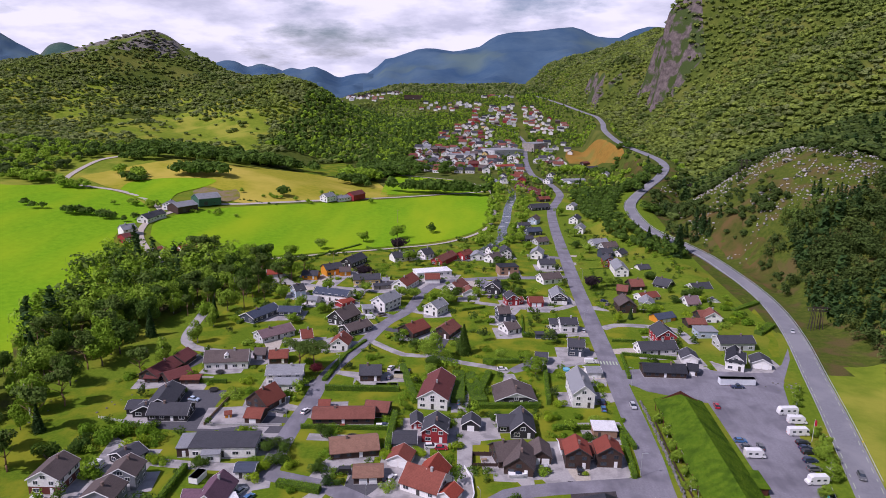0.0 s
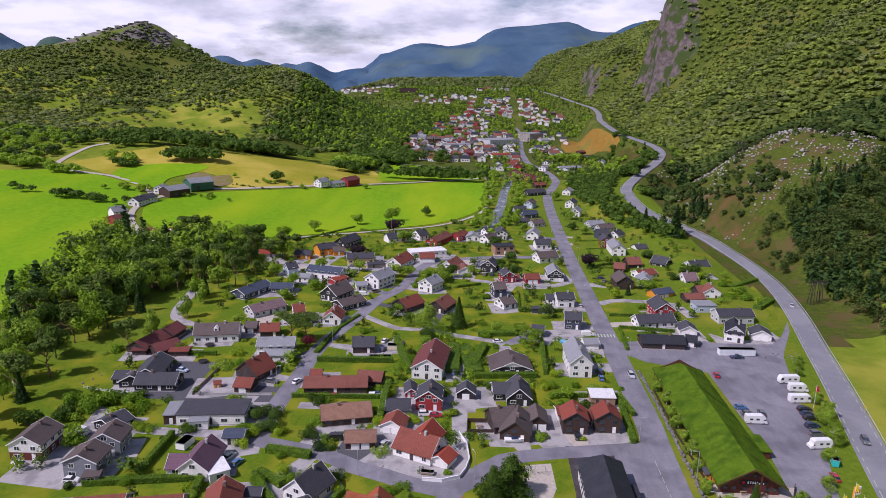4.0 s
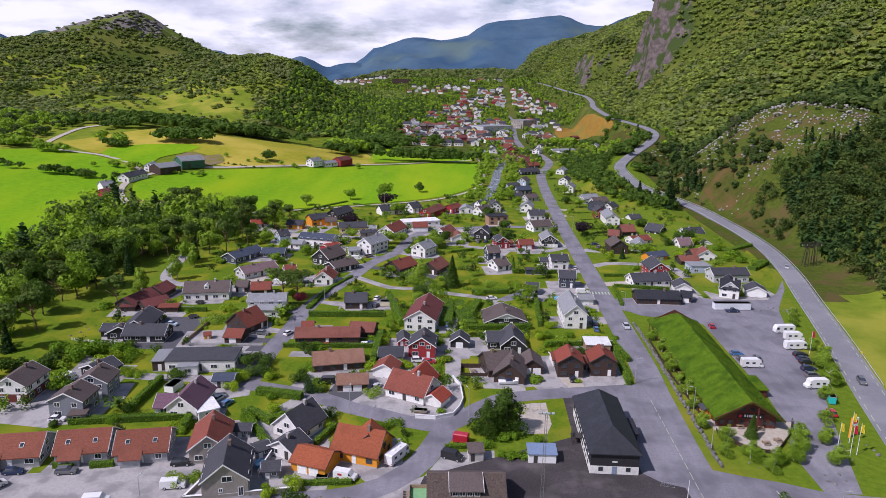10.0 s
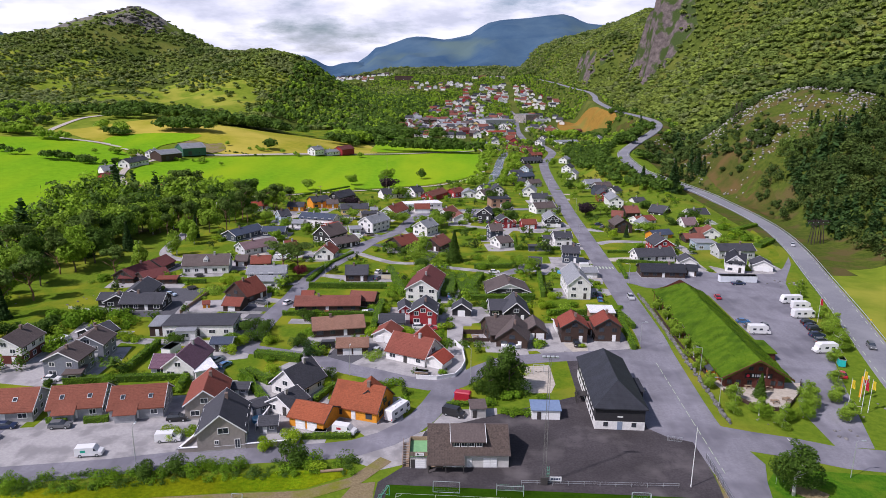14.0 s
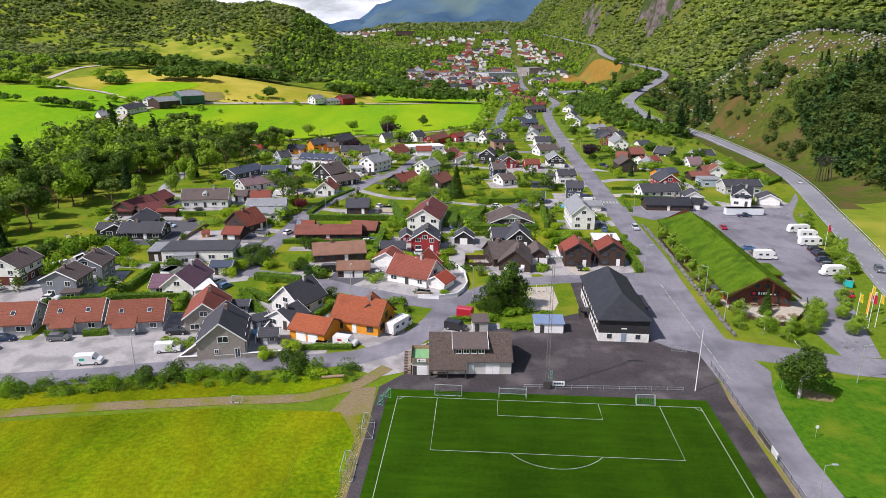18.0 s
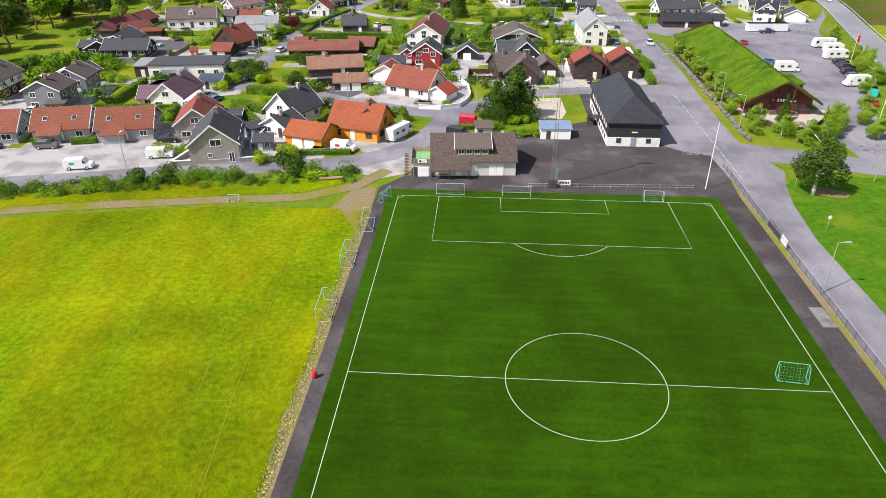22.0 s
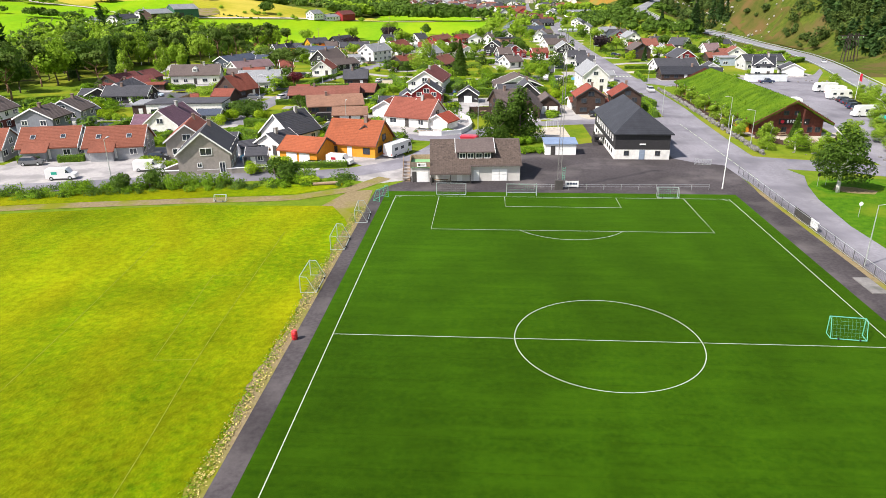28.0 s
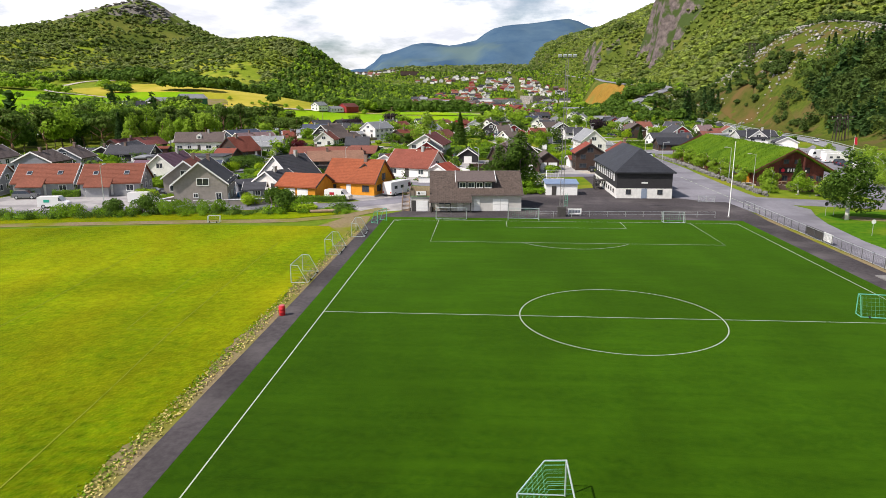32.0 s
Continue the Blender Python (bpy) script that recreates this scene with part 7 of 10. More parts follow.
goal(-6.3, 49.4, 0, 5.0, 2.0, 1.6, GOALM, NETG, "free-standing metal football goal behind the goal line")
goal(-18.2, 50.3, 180, 5.0, 1.8, 0.8, GOALM, NETM, "metal goal frame turned to the club house")
goal(17.8, 49.8, 180, 3.4, 1.6, 1.0, GOALM, NETG, "small green football goal behind the goal line")
goal(-29.2, 46.5, 70, 3.0, 2.0, 1.2, GREENM, NETG, "green five-a-side goal beside the touchline")
goal(-31.9, 36.8, -86, 5.0, 2.0, 1.8, GOALM, NETM, "metal goal standing on the sandy verge")
goal(-33.0, 25.6, -88, 5.0, 2.0, 1.8, GOALM, NETM, "metal goal standing on the sandy verge")
goal(-33.45, 12.1, -89, 5.0, 2.0, 1.8, GOALM, NETM, "metal goal standing on the sandy verge")
goal(23.75, 2.5, 173, 3.3, 1.9, 1.2, GREENM, NETG, "small green-netted goal on the halfway line")
goal(-8.2, -31.1, 90, 5.0, 2.0, 2.4, GOALM, NETG, "small green-netted goal on the pitch")
goal(-56.3, 44.8, 180, 2.0, 1.0, 0.7, GOALM, NETM, "tiny goal at the field's edge")


def barrel(x, y):
    t = thing("barrel", pose(x, y, 0.03), "red plastic barrel beside the pitch", "barrel")
    rings = [(0.0, 0.26), (0.05, 0.29), (0.3, 0.3), (0.32, 0.32), (0.36, 0.3), (0.6, 0.3), (0.62, 0.32), (0.66, 0.3), (0.88, 0.29), (0.94, 0.24)]
    n = 18
    vs = [(r * math.cos(2 * math.pi * i / n), r * math.sin(2 * math.pi * i / n), z) for z, r in rings for i in range(n)]
    fs = [(k * n + i, k * n + (i + 1) % n, (k + 1) * n + (i + 1) % n, (k + 1) * n + i) for k in range(len(rings) - 1) for i in range(n)] + [tuple((len(rings) - 1) * n + i for i in range(n))]
    part("drum", mesh_of("drum", vs, fs, car_paint((0.6, 0.02, 0.03)), True), t)
    part("lid", mesh_of("lid", *rod((0, 0, 0.93), (0, 0, 0.97), 0.25, 16), car_paint((0.5, 0.02, 0.03))), t)


barrel(-31.1, -1.2)


def fence(name, pts, h, gap, mat, label, rails=(0.1, 0.95), mesh_=False, r=0.03):
    """Posts along a line with rails, and wires for a mesh fence."""
    c = curve(pts, 0.5)
    seg = np.concatenate([[0], np.cumsum(np.linalg.norm(np.diff(c[:, :2], axis=0), axis=1))])
    stops = np.arange(0, seg[-1] + 0.01, gap)
    P = [(float(np.interp(s, seg, c[:, 0])), float(np.interp(s, seg, c[:, 1]))) for s in stops]
    x0, y0 = P[0]
    t = thing(name, pose(x0, y0, 0.02), label, "fence")
    post = mesh_of("post", *rod((0, 0, 0), (0, 0, h), r, 8), mat)
    for x, y in P:
        part("post", post, t, m=pose(x - x0, y - y0, 0))
    for k in rails:
        for a, b in zip(P, P[1:]):
            part("rail", mesh_of("rail", *rod((a[0] - x0, a[1] - y0, k * h), (b[0] - x0, b[1] - y0, k * h), r * 0.7, 6), METAL if mesh_ else mat), t)
    if mesh_:
        wires = []
        for a, b in zip(P, P[1:]):
            for k in range(1, 8):
                wires.append(((a[0] - x0, a[1] - y0, h * k / 8), (b[0] - x0, b[1] - y0, h * k / 8)))
            for k in range(1, 7):
                q = (a[0] + (b[0] - a[0]) * k / 7 - x0, a[1] + (b[1] - a[1]) * k / 7 - y0)
                wires.append(((*q, 0.1), (*q, h)))
        part("wire_mesh", rods("wire_mesh", wires, 0.008, mat, 3), t)
    return t


FENCEM = material("dark_fence_steel", (0.07, 0.072, 0.075), (0.12, 0.12, 0.12), 3, 0.6, metal=0.2)
fence("mesh_fence", [(34.5, 65), (34.35, 44), (34.3, 20), (34.3, -10), (34.3, -50)], 1.5, 2.5, FENCEM, "dark mesh fence between the pitch and the road", mesh_=True, r=0.045)
fence("barrier_rail", [(-4, 53.2), (6, 53.6), (18, 54.0), (27, 54.4)], 1.0, 3.0, METAL, "low metal rail behind the goal line", rails=(0.95, 0.5))
fence("low_wall_fence", [(-127, 139.5), (-140, 141), (-150, 143)], 1.1, 1.4, TRIM, "white slatted garden fence", rails=(0.2, 0.5, 0.8), r=0.05)
fence("mesh_fence", [(28.5, 72), (31.5, 71.5)], 1.2, 1.5, METAL, "short metal gate at the forecourt", mesh_=True)


def board(x, y, ang, w, h, z, mat, label, bars=None):
    t = thing("advertising_board", pose(x, y, z, 0, 0, ang), label, "sign board")
    part("panel", boxes("panel", [(-w / 2, -0.03, 0, w / 2, 0.03, h)], mat), t)
    for s in (-1, 1):
        part("post", boxes("post", [(s * w * 0.42 - 0.04, 0.03, -z, s * w * 0.42 + 0.04, 0.11, h)], METAL), t)
    for b in bars or ():
        part("letter_bar", boxes("letter_bar", [(b[0], -0.05, b[1], b[2], -0.03, b[3])], car_paint(NAVY)), t)


board(2.6, 54.4, 2, 2.3, 1.0, 0.3, TRIM, "white board with unreadable blue lettering behind the goal line", [(-0.9, 0.3, -0.5, 0.7), (-0.4, 0.3, 0.0, 0.7), (0.1, 0.3, 0.5, 0.7), (0.6, 0.3, 0.9, 0.7)])
board(34.52, 38, -90, 5.2, 1.2, 0.3, DARKTRIM, "dark advertising board on the fence")
board(34.52, 34, -90, 2.4, 1.2, 0.3, TRIM, "pale advertising board on the fence")


MASTM = material("dull_steel", (0.16, 0.155, 0.15), (0.24, 0.235, 0.225), 3, 0.6, metal=0.2)


def mast(x, y, h):
    t = thing("floodlight_mast", pose(x, y, 0), "slender lattice floodlight mast on a dark plinth", "floodlight")
    part("plinth", boxes("plinth", [(-0.7, -0.6, 0, 0.7, 0.6, 1.7)], DARKTRIM, bevel=0.05), t)
    a = 0.30
    legs = [(-a, -a), (a, -a), (a, a), (-a, a)]
    for lx, ly in legs:
        part("leg", rods("leg", [((lx, ly, 1.6), (lx * 0.6, ly * 0.6, h))], 0.024, MASTM, 6), t)
    bars = []
    n = 26
    for k in range(n):
        z0, z1 = 1.7 + (h - 1.7) * k / n, 1.7 + (h - 1.7) * (k + 1) / n
        s0, s1 = 1 - 0.4 * k / n, 1 - 0.4 * (k + 1) / n
        for i in range(4):
            p, q = legs[i], legs[(i + 1) % 4]
            bars.append(((p[0] * s0, p[1] * s0, z0), (q[0] * s1, q[1] * s1, z1)))
    part("lattice", rods("lattice", bars, 0.011, MASTM, 4), t)
    part("crossarm", boxes("crossarm", [(-1.5, -0.08, h, 1.5, 0.08, h + 0.14)], MASTM), t)
    for k in (-1.2, -0.4, 0.4, 1.2):
        lamp = part("floodlight", boxes("floodlight", [(-0.28, -0.2, 0, 0.28, 0.15, 0.4)], METAL, bevel=0.04), t, m=pose(k, -0.15, h + 0.12, 25))
        part("lamp_glass", boxes("lamp_glass", [(-0.23, -0.22, 0.05, 0.23, -0.2, 0.35)], LAMP), lamp)
    part("ladder_cage", rods("ladder_cage", [((0.5, -0.4, 1.7), (0.5, -0.4, 4)), ((0.9, -0.4, 1.7), (0.9, -0.4, 4))] + [((0.5, -0.4, 1.9 + 0.3 * k), (0.9, -0.4, 1.9 + 0.3 * k)) for k in range(7)], 0.025, GREENM, 6), t)


mast(0.3, 53.9, 26)


def pole(name, x, y, h, r, mat, label, cap=True):
    t = thing(name, pose(x, y, float(height(x, y))), label, "pole")
    part("shaft", mesh_of("shaft", *rod((0, 0, 0), (0, 0, h), r, 10, r * 0.55), mat), t)
    part("foot", mesh_of("foot", *rod((0, 0, 0), (0, 0, 0.25), r * 1.8, 10), CONCRETE), t)
    if cap:
        part("cap", mesh_of("cap", *rod((0, 0, h), (0, 0, h + 0.1), r * 0.9, 8), METAL), t)
    return t


pole("flagpole", 28.4, 54.9, 12.6, 0.09, TRIM, "tall white flagpole at the corner of the pitch")
FLAGY = material("yellow_flag", (0.75, 0.55, 0.02), (0.85, 0.65, 0.04), 1, 0.7)
for fx, fy, fm, fw in ((75.0, 89.0, FLAGY, "yellow"), (77.6, 88.0, SIGNRED, "red and white"), (79.5, 88.6, FLAGY, "yellow"), (80.7, 94.3, FLAGY, "yellow"), (98.0, 152.0, SIGNRED, "red and white")):
    p = pole("flagpole", fx, fy, 8.5, 0.07, TRIM, f"white flagpole with a limp {fw} flag")
    rows = [(0.05 + 0.1 * i, 0.12 * math.sin(i * 1.7 + j * 0.8), 8.2 - 0.42 * j - 0.04 * i) for j in range(6) for i in range(9)]
    part("flag", mesh_of("flag", rows, [(9 * j + i, 9 * j + i + 1, 9 * j + i + 10, 9 * j + i + 9) for j in range(5) for i in range(8)], fm, True), p, f"{fw} flag")


def pillar_sign(x, y):
    t = thing("pylon_sign", pose(x, y, 0, 0, 0, 20), "tall orange and white roadside sign with a red emblem", "sign")
    part("column", boxes("column", [(-0.2, -0.25, 0, 0.2, 0.25, 5.5)], material("sign_orange", (0.75, 0.3, 0.02), (0.82, 0.36, 0.03), 1, 0.5), bevel=0.03), t)
    part("panel", boxes("panel", [(0.2, -0.2, 3.2, 1.9, 0.2, 5.5)], TRIM, bevel=0.03), t)
    part("emblem", boxes("emblem", [(0.5, -0.24, 3.9, 1.6, -0.2, 4.8)], SIGNRED), t)


pillar_sign(82.2, 97.0)


def street_lamp(x, y, ang, h=8.0):
    t = thing("street_lamp", pose(x, y, float(height(x, y)), 0, 0, ang), "slim grey street lamp beside the road", "street lamp", "street lamps")
    part("post", mesh_of("post", *rod((0, 0, 0), (0, 0, h), 0.09, 10, 0.05), METAL), t)
    part("arm", mesh_of("arm", *rod((0, 0, h - 0.05), (1.1, 0, h + 0.12), 0.04, 8), METAL), t)
    head = part("lamp_head", boxes("lamp_head", [(0.9, -0.16, h + 0.08, 1.7, 0.16, h + 0.22)], METAL, bevel=0.03), t)
    part("lamp_glass", boxes("lamp_glass", [(1.0, -0.12, h + 0.05, 1.6, 0.12, h + 0.08)], LAMP), head)


for lx, ly, la in ((46.0, 106.4, 180), (44.6, 87.7, 180), (34.85, 20.7, 0), (61.0, 60.5, 0), (-80.7, 55.0, 90), (34.5, 124.5, 0), (45, 190, 180), (35.5, 260, 0), (45, 340, 180), (36, 420, 0), (-84, 150, 0), (-73.5, 190, 180), (-64, 262, 0), (-14.5, 100.5, 120), (-46, 99, 90), (92, 74, 0)):
    street_lamp(lx, ly, la)
for sx, sy, sm in ((40.6 + 4.6, 57.1, DARKTRIM), (43.8, 40.3, TRIM), (47, 58, TRIM), (113.5, 150, FLAGY)):
    t = thing("road_sign", pose(sx, sy, 0.0, 0, 0, 8), "small road sign on a thin post", "road sign", "road signs")
    part("post", mesh_of("post", *rod((0, 0, 0), (0, 0, 2.4), 0.035, 8), METAL), t)
    part("plate", mesh_of("plate", *rod((0, -0.05, 2.1), (0, -0.02, 2.1), 0.33, 18), sm), t)


def power_pylon(x, y, ang):
    t = thing("power_line_pylon", pose(x, y, float(height(x, y)), 0, 0, ang), "dark wooden double H-frame power pylon", "pylon")
    dark = material("tarred_wood", (0.03, 0.022, 0.018), (0.055, 0.042, 0.035), 3, 0.85)
    for yy in (-1.2, 1.2):
        for s in (-1, 1):
            part("pole", mesh_of("pole", *rod((s * 3.4, yy, -1), (s * 2.0, yy * 0.7, 12.5), 0.2, 8, 0.13), dark), t)
            part("pole", mesh_of("pole", *rod((s * 1.6, yy, -1), (s * 1.6, yy * 0.7, 12.5), 0.2, 8, 0.13), dark), t)
        part("crossarm", boxes("crossarm", [(-6, yy * 0.72 - 0.12, 11.2, 6, yy * 0.72 + 0.12, 11.5)], dark), t)
        part("crossarm", boxes("crossarm", [(-5, yy * 0.72 - 0.1, 9.7, 5, yy * 0.72 + 0.1, 9.9)], dark), t)
    for k in (-5.2, -2.6, 0, 2.6, 5.2):
        part("insulator", mesh_of("insulator", *rod((k, 0, 10.4), (k, 0, 11.3), 0.1, 8), METAL), t)


power_pylon(152, 268, 12)
power_pylon(196, 508, 10)
power_pylon(196, 640, 4)
for k, (px, py) in enumerate(((214, 640), (236, 600), (-112, 345), (-78, 395), (-92, 500))):
    p = pole("power_pole", px, py, 12, 0.14, WOOD, "weathered wooden power pole with a crossarm", False)
    part("crossarm", boxes("crossarm", [(-1.4, -0.06, 11.2, 1.4, 0.06, 11.35)], WOOD), p)


# ---- garden walls and fences ----
def wall_run(name, pts, h, w, mat, label, cap=None, posts=0):
    x0, y0 = pts[0]
    t = thing(name, pose(x0, y0, 0.02), label, "wall" if "wall" in name else "fence")
    for a, b in zip(pts, pts[1:]):
        d = Vector((b[0] - a[0], b[1] - a[1], 0))
        m = Matrix.Translation((a[0] - x0, a[1] - y0, 0)) @ pose(0, 0, 0, 0, 0, math.degrees(math.atan2(d.y, d.x)))
        part("panel", boxes("panel", [(0, -w / 2, 0, d.length, w / 2, h)], mat), t, m=m)
        if cap:
            part("cap", boxes("cap", [(-0.05, -w / 2 - 0.08, h, d.length + 0.05, w / 2 + 0.08, h + 0.1)], cap), t, m=m)
        if posts:
            n = max(1, int(d.length / posts))
            for k in range(n + 1):
                part("post", boxes("post", [(-0.09, -0.09, 0, 0.09, 0.09, h + 0.2)], cap or mat), t, m=m @ Matrix.Translation((d.length * k / n, 0, 0)))
    return t


wall_run("garden_wall", [(-72.5, 66.5), (-73.8, 59.3), (-66.8, 60.6), (-50.6, 64.6)], 1.0, 0.3, WALL["taupe"], "low dark garden wall with a white cap", TRIM)
wall_run("garden_fence", [(-28.5, 98.4), (-23.2, 98.2), (-18.6, 100.4), (-17.0, 104.5), (-16.2, 109.4), (-17.2, 117.9), (-19.6, 123.5)], 1.0, 0.12, TRIM, "white board fence curving round the corner garden", TRIM, 1.6)
wall_run("garden_fence", [(-61, 69), (-60.5, 78.5), (-66, 80.5)], 1.5, 0.12, WALL["slate"], "grey board fence with a white cap", TRIM, 2)
wall_run("deck_screen", [(-17.3, 125.3), (-17.3, 131.5), (-9.5, 132.0)], 1.4, 0.12, WALL["brown"], "dark board screen round a deck", None, 1.8)
wall_run("deck_screen", [(-17.3, 125.2), (-9.5, 125.8)], 1.1, 0.12, WALL["brown"], "dark board screen in front of a deck", None, 1.8)
wall_run("garden_fence", [(-110.5, 141.6), (-109.5, 168.5)], 1.1, 0.1, WOOD, "wooden garden fence beside the asphalt yard", None, 2)
wall_run("garden_fence", [(-109.5, 141.6), (-84, 144.4)], 0.7, 0.14, CONCRETE, "low concrete garden wall")
wall_run("terrace_fence", [(49.0, 97), (53.6, 88.6), (60, 87.4), (67.5, 96.6), (71, 104)], 1.0, 0.1, WALL["brown"], "low dark wooden fence round the terrace", None, 1.5)
wall_run("terrace_fence", [(48, 104), (46.8, 130), (47.2, 160)], 0.9, 0.1, WALL["brown"], "low dark wooden fence along the hall", None, 2.2)

# dry-stone wall along the street
rail_line = HIGHWAY[(HIGHWAY[:, 1] > 120) & (HIGHWAY[:, 1] < 560)]
gd = np.gradient(rail_line[:, :2], axis=0)
gd /= np.linalg.norm(gd, axis=1)[:, None]
for side_ in (-5.0, 5.0):
    gp = np.stack([rail_line[:, 0] + gd[:, 1] * side_, rail_line[:, 1] - gd[:, 0] * side_, rail_line[:, 2]], 1)
    gt = thing("guard_rail", pose(float(gp[0, 0]), float(gp[0, 1]), 0), "grey steel guard rail along the main road", "guard rail")
    q = [tuple(float(v) for v in (p_ - gp[0] * np.array([1, 1, 0]))) for p_ in gp]
    for a, b in zip(q, q[1:]):
        part("beam", rods("beam", [((0, 0, 0.62), (b[0] - a[0], b[1] - a[1], b[2] - a[2] + 0.62))], 0.14, METAL, 4), gt, m=pose(*a))
        part("post", mesh_of("post", *rod((0, 0, -0.5), (0, 0, 0.6), 0.07, 4), METAL), gt, m=pose(a[0], a[1], a[2]))

STONE = material("field_stone", (0.11, 0.108, 0.105), (0.23, 0.22, 0.21), 2, 0.95, 0.05, 5, vary=0.25)
stone_shapes = []
for k in range(5):
    r = random.Random(k)
    bm = bmesh.new()
    bmesh.ops.create_icosphere(bm, subdivisions=1, radius=0.5)
    for v in bm.verts:
        v.co = Vector((v.co.x * 1.1, v.co.y * 0.9, v.co.z * 0.75)) * r.uniform(0.8, 1.15)
    me = bpy.data.meshes.new("stone")
    bm.to_mesh(me)
    bm.free()
    me.materials.append(STONE)
    stone_shapes.append(me)
rs = random.Random(11)
sw = thing("dry_stone_wall", pose(44.9, 82, 0), "dry-stone wall of grey boulders beside the street", "wall")
line = curve([(44.6, 80.5), (45.0, 98), (45.4, 120), (45.8, 147), (45.6, 176)], 0.72)
for i, p in enumerate(line):
    for k in range(2):
        s = rs.uniform(0.65, 1.15)
        part("stone", stone_shapes[rs.randrange(5)], sw, m=pose(p[0] - 44.9 + rs.uniform(-0.35, 0.35), p[1] - 82 + rs.uniform(-0.2, 0.2), 0.15 + 0.45 * k, rs.uniform(0, 360), rs.uniform(0, 360), 0) @ Matrix.Scale(s, 4))
for bx, by, n, sp in ((84.5, 88, 14, 3), (109, 196, 16, 3), (54, 81, 6, 1.5), (-150, 152, 6, 3), (-180, 150, 12, 12), (70, 79, 6, 1.5)):
    for _ in range(n):
        s = rs.uniform(0.4, 1.1)
        x, y = bx + rs.gauss(0, sp), by + rs.gauss(0, sp)
        b = tagged(new("boulder", stone_shapes[rs.randrange(5)]), "grey boulder lying in the grass", "boulder", "boulders")
        b.matrix_basis = pose(x, y, float(height(x, y)) + 0.12 * s, 0, 0, rs.uniform(0, 360)) @ Matrix.Scale(s, 4)


# ---- terrace and play things ----
def picnic_table(x, y, ang):
    t = thing("picnic_table", pose(x, y, 0.05, 0, 0, ang), "dark wooden picnic table with benches", "table", "picnic tables")
    part("tabletop", boxes("tabletop", [(-0.9, -0.38 + 0.26 * k, 0.7, 0.9, -0.14 + 0.26 * k, 0.75) for k in range(3)], WOOD), t)
    for s in (-1, 1):
        part("bench", boxes("bench", [(-0.9, s * 0.75 - 0.14, 0.42, 0.9, s * 0.75 + 0.14, 0.47)], WOOD), t)
        part("leg", boxes("leg", [(s * 0.7 - 0.05, -0.7, 0, s * 0.7 + 0.05, -0.55, 0.7), (s * 0.7 - 0.05, 0.55, 0, s * 0.7 + 0.05, 0.7, 0.7), (s * 0.7 - 0.05, -0.8, 0.36, s * 0.7 + 0.05, 0.8, 0.44)], WOOD), t)


for tx, ty, ta in ((56, 100, 10), (61, 99.5, -10), (59.5, 92, 5), (63, 93.5, 20), (-13.5, 128.5, 15)):
    picnic_table(tx, ty, ta)


def swing(x, y, ang):
    t = thing("swing_set", pose(x, y, 0.03, 0, 0, ang), "metal A-frame swing set on sand", "swing")
    for s in (-1, 1):
        part("frame_leg", rods("frame_leg", [((s * 1.6, -1.1, 0), (s * 1.4, 0, 2.5)), ((s * 1.6, 1.1, 0), (s * 1.4, 0, 2.5))], 0.05, METAL, 8), t)
        part("seat", boxes("seat", [(s * 0.6 - 0.25, -0.1, 0.5, s * 0.6 + 0.25, 0.1, 0.54)], RUBBER), t)
        part("chain", rods("chain", [((s * 0.6 - 0.22, 0, 0.52), (s * 0.6 - 0.22, 0, 2.5)), ((s * 0.6 + 0.22, 0, 0.52), (s * 0.6 + 0.22, 0, 2.5))], 0.012, METAL, 4), t)
    part("top_bar", rods("top_bar", [((-1.45, 0, 2.5), (1.45, 0, 2.5))], 0.05, METAL, 8), t)


swing(3.4, 104.5, 8)


def trampoline(x, y, r=1.9):
    t = thing("trampoline", pose(x, y, 0.02), "round black garden trampoline", "trampoline", "trampolines")
    part("mat", mesh_of("mat", *rod((0, 0, 0.72), (0, 0, 0.75), r * 0.88, 24), RUBBER), t)
    n = 28
    ring = [(r * math.cos(2 * math.pi * i / n), r * math.sin(2 * math.pi * i / n), 0.74) for i in range(n)]
    part("frame", rods("frame", list(zip(ring, ring[1:] + ring[:1])), 0.06, DARKTRIM, 6), t)
    for i in range(6):
        a = math.pi / 3 * i
        part("leg", rods("leg", [((r * math.cos(a), r * math.sin(a), 0), (r * math.cos(a), r * math.sin(a), 0.74))], 0.035, METAL, 6), t)


for tx, ty in ((-122.0, 184.0), (-118.0, 168.0), (-58.0, 138.5), (-39.0, 90.0)):
    trampoline(tx, ty)


def hot_tub(x, y):
    t = thing("garden_pool", pose(x, y, 0.02), "round blue garden pool", "pool")
    part("wall", mesh_of("wall", *rod((0, 0, 0), (0, 0, 0.75), 1.5, 24), car_paint((0.1, 0.35, 0.6))), t)
    part("water", mesh_of("water", *rod((0, 0, 0.74), (0, 0, 0.78), 1.36, 24), material("pool_water", (0.15, 0.42, 0.55), (0.2, 0.5, 0.62), 1, 0.1)), t)


hot_tub(-61.8, 73.6)
hot_tub(20.5, 203.0)


def playhouse(x, y, ang):
    t = thing("playhouse", pose(x, y, 0.02, 0, 0, ang), "small orange wooden playhouse on a lawn", "playhouse")
    part("wall", boxes("wall", [(-1.1, -0.9, 0, 1.1, 0.9, 1.6)], WALL["orange"]), t)
    part("roof", roof_mesh(2.7, 1.9, 1.6, 2.5, 0.25, ROOF["red"]), t)
    part("door", door_mesh(0.6, 1.2, TRIM, 2), t, m=pose(0.2, -0.91, 0.05))


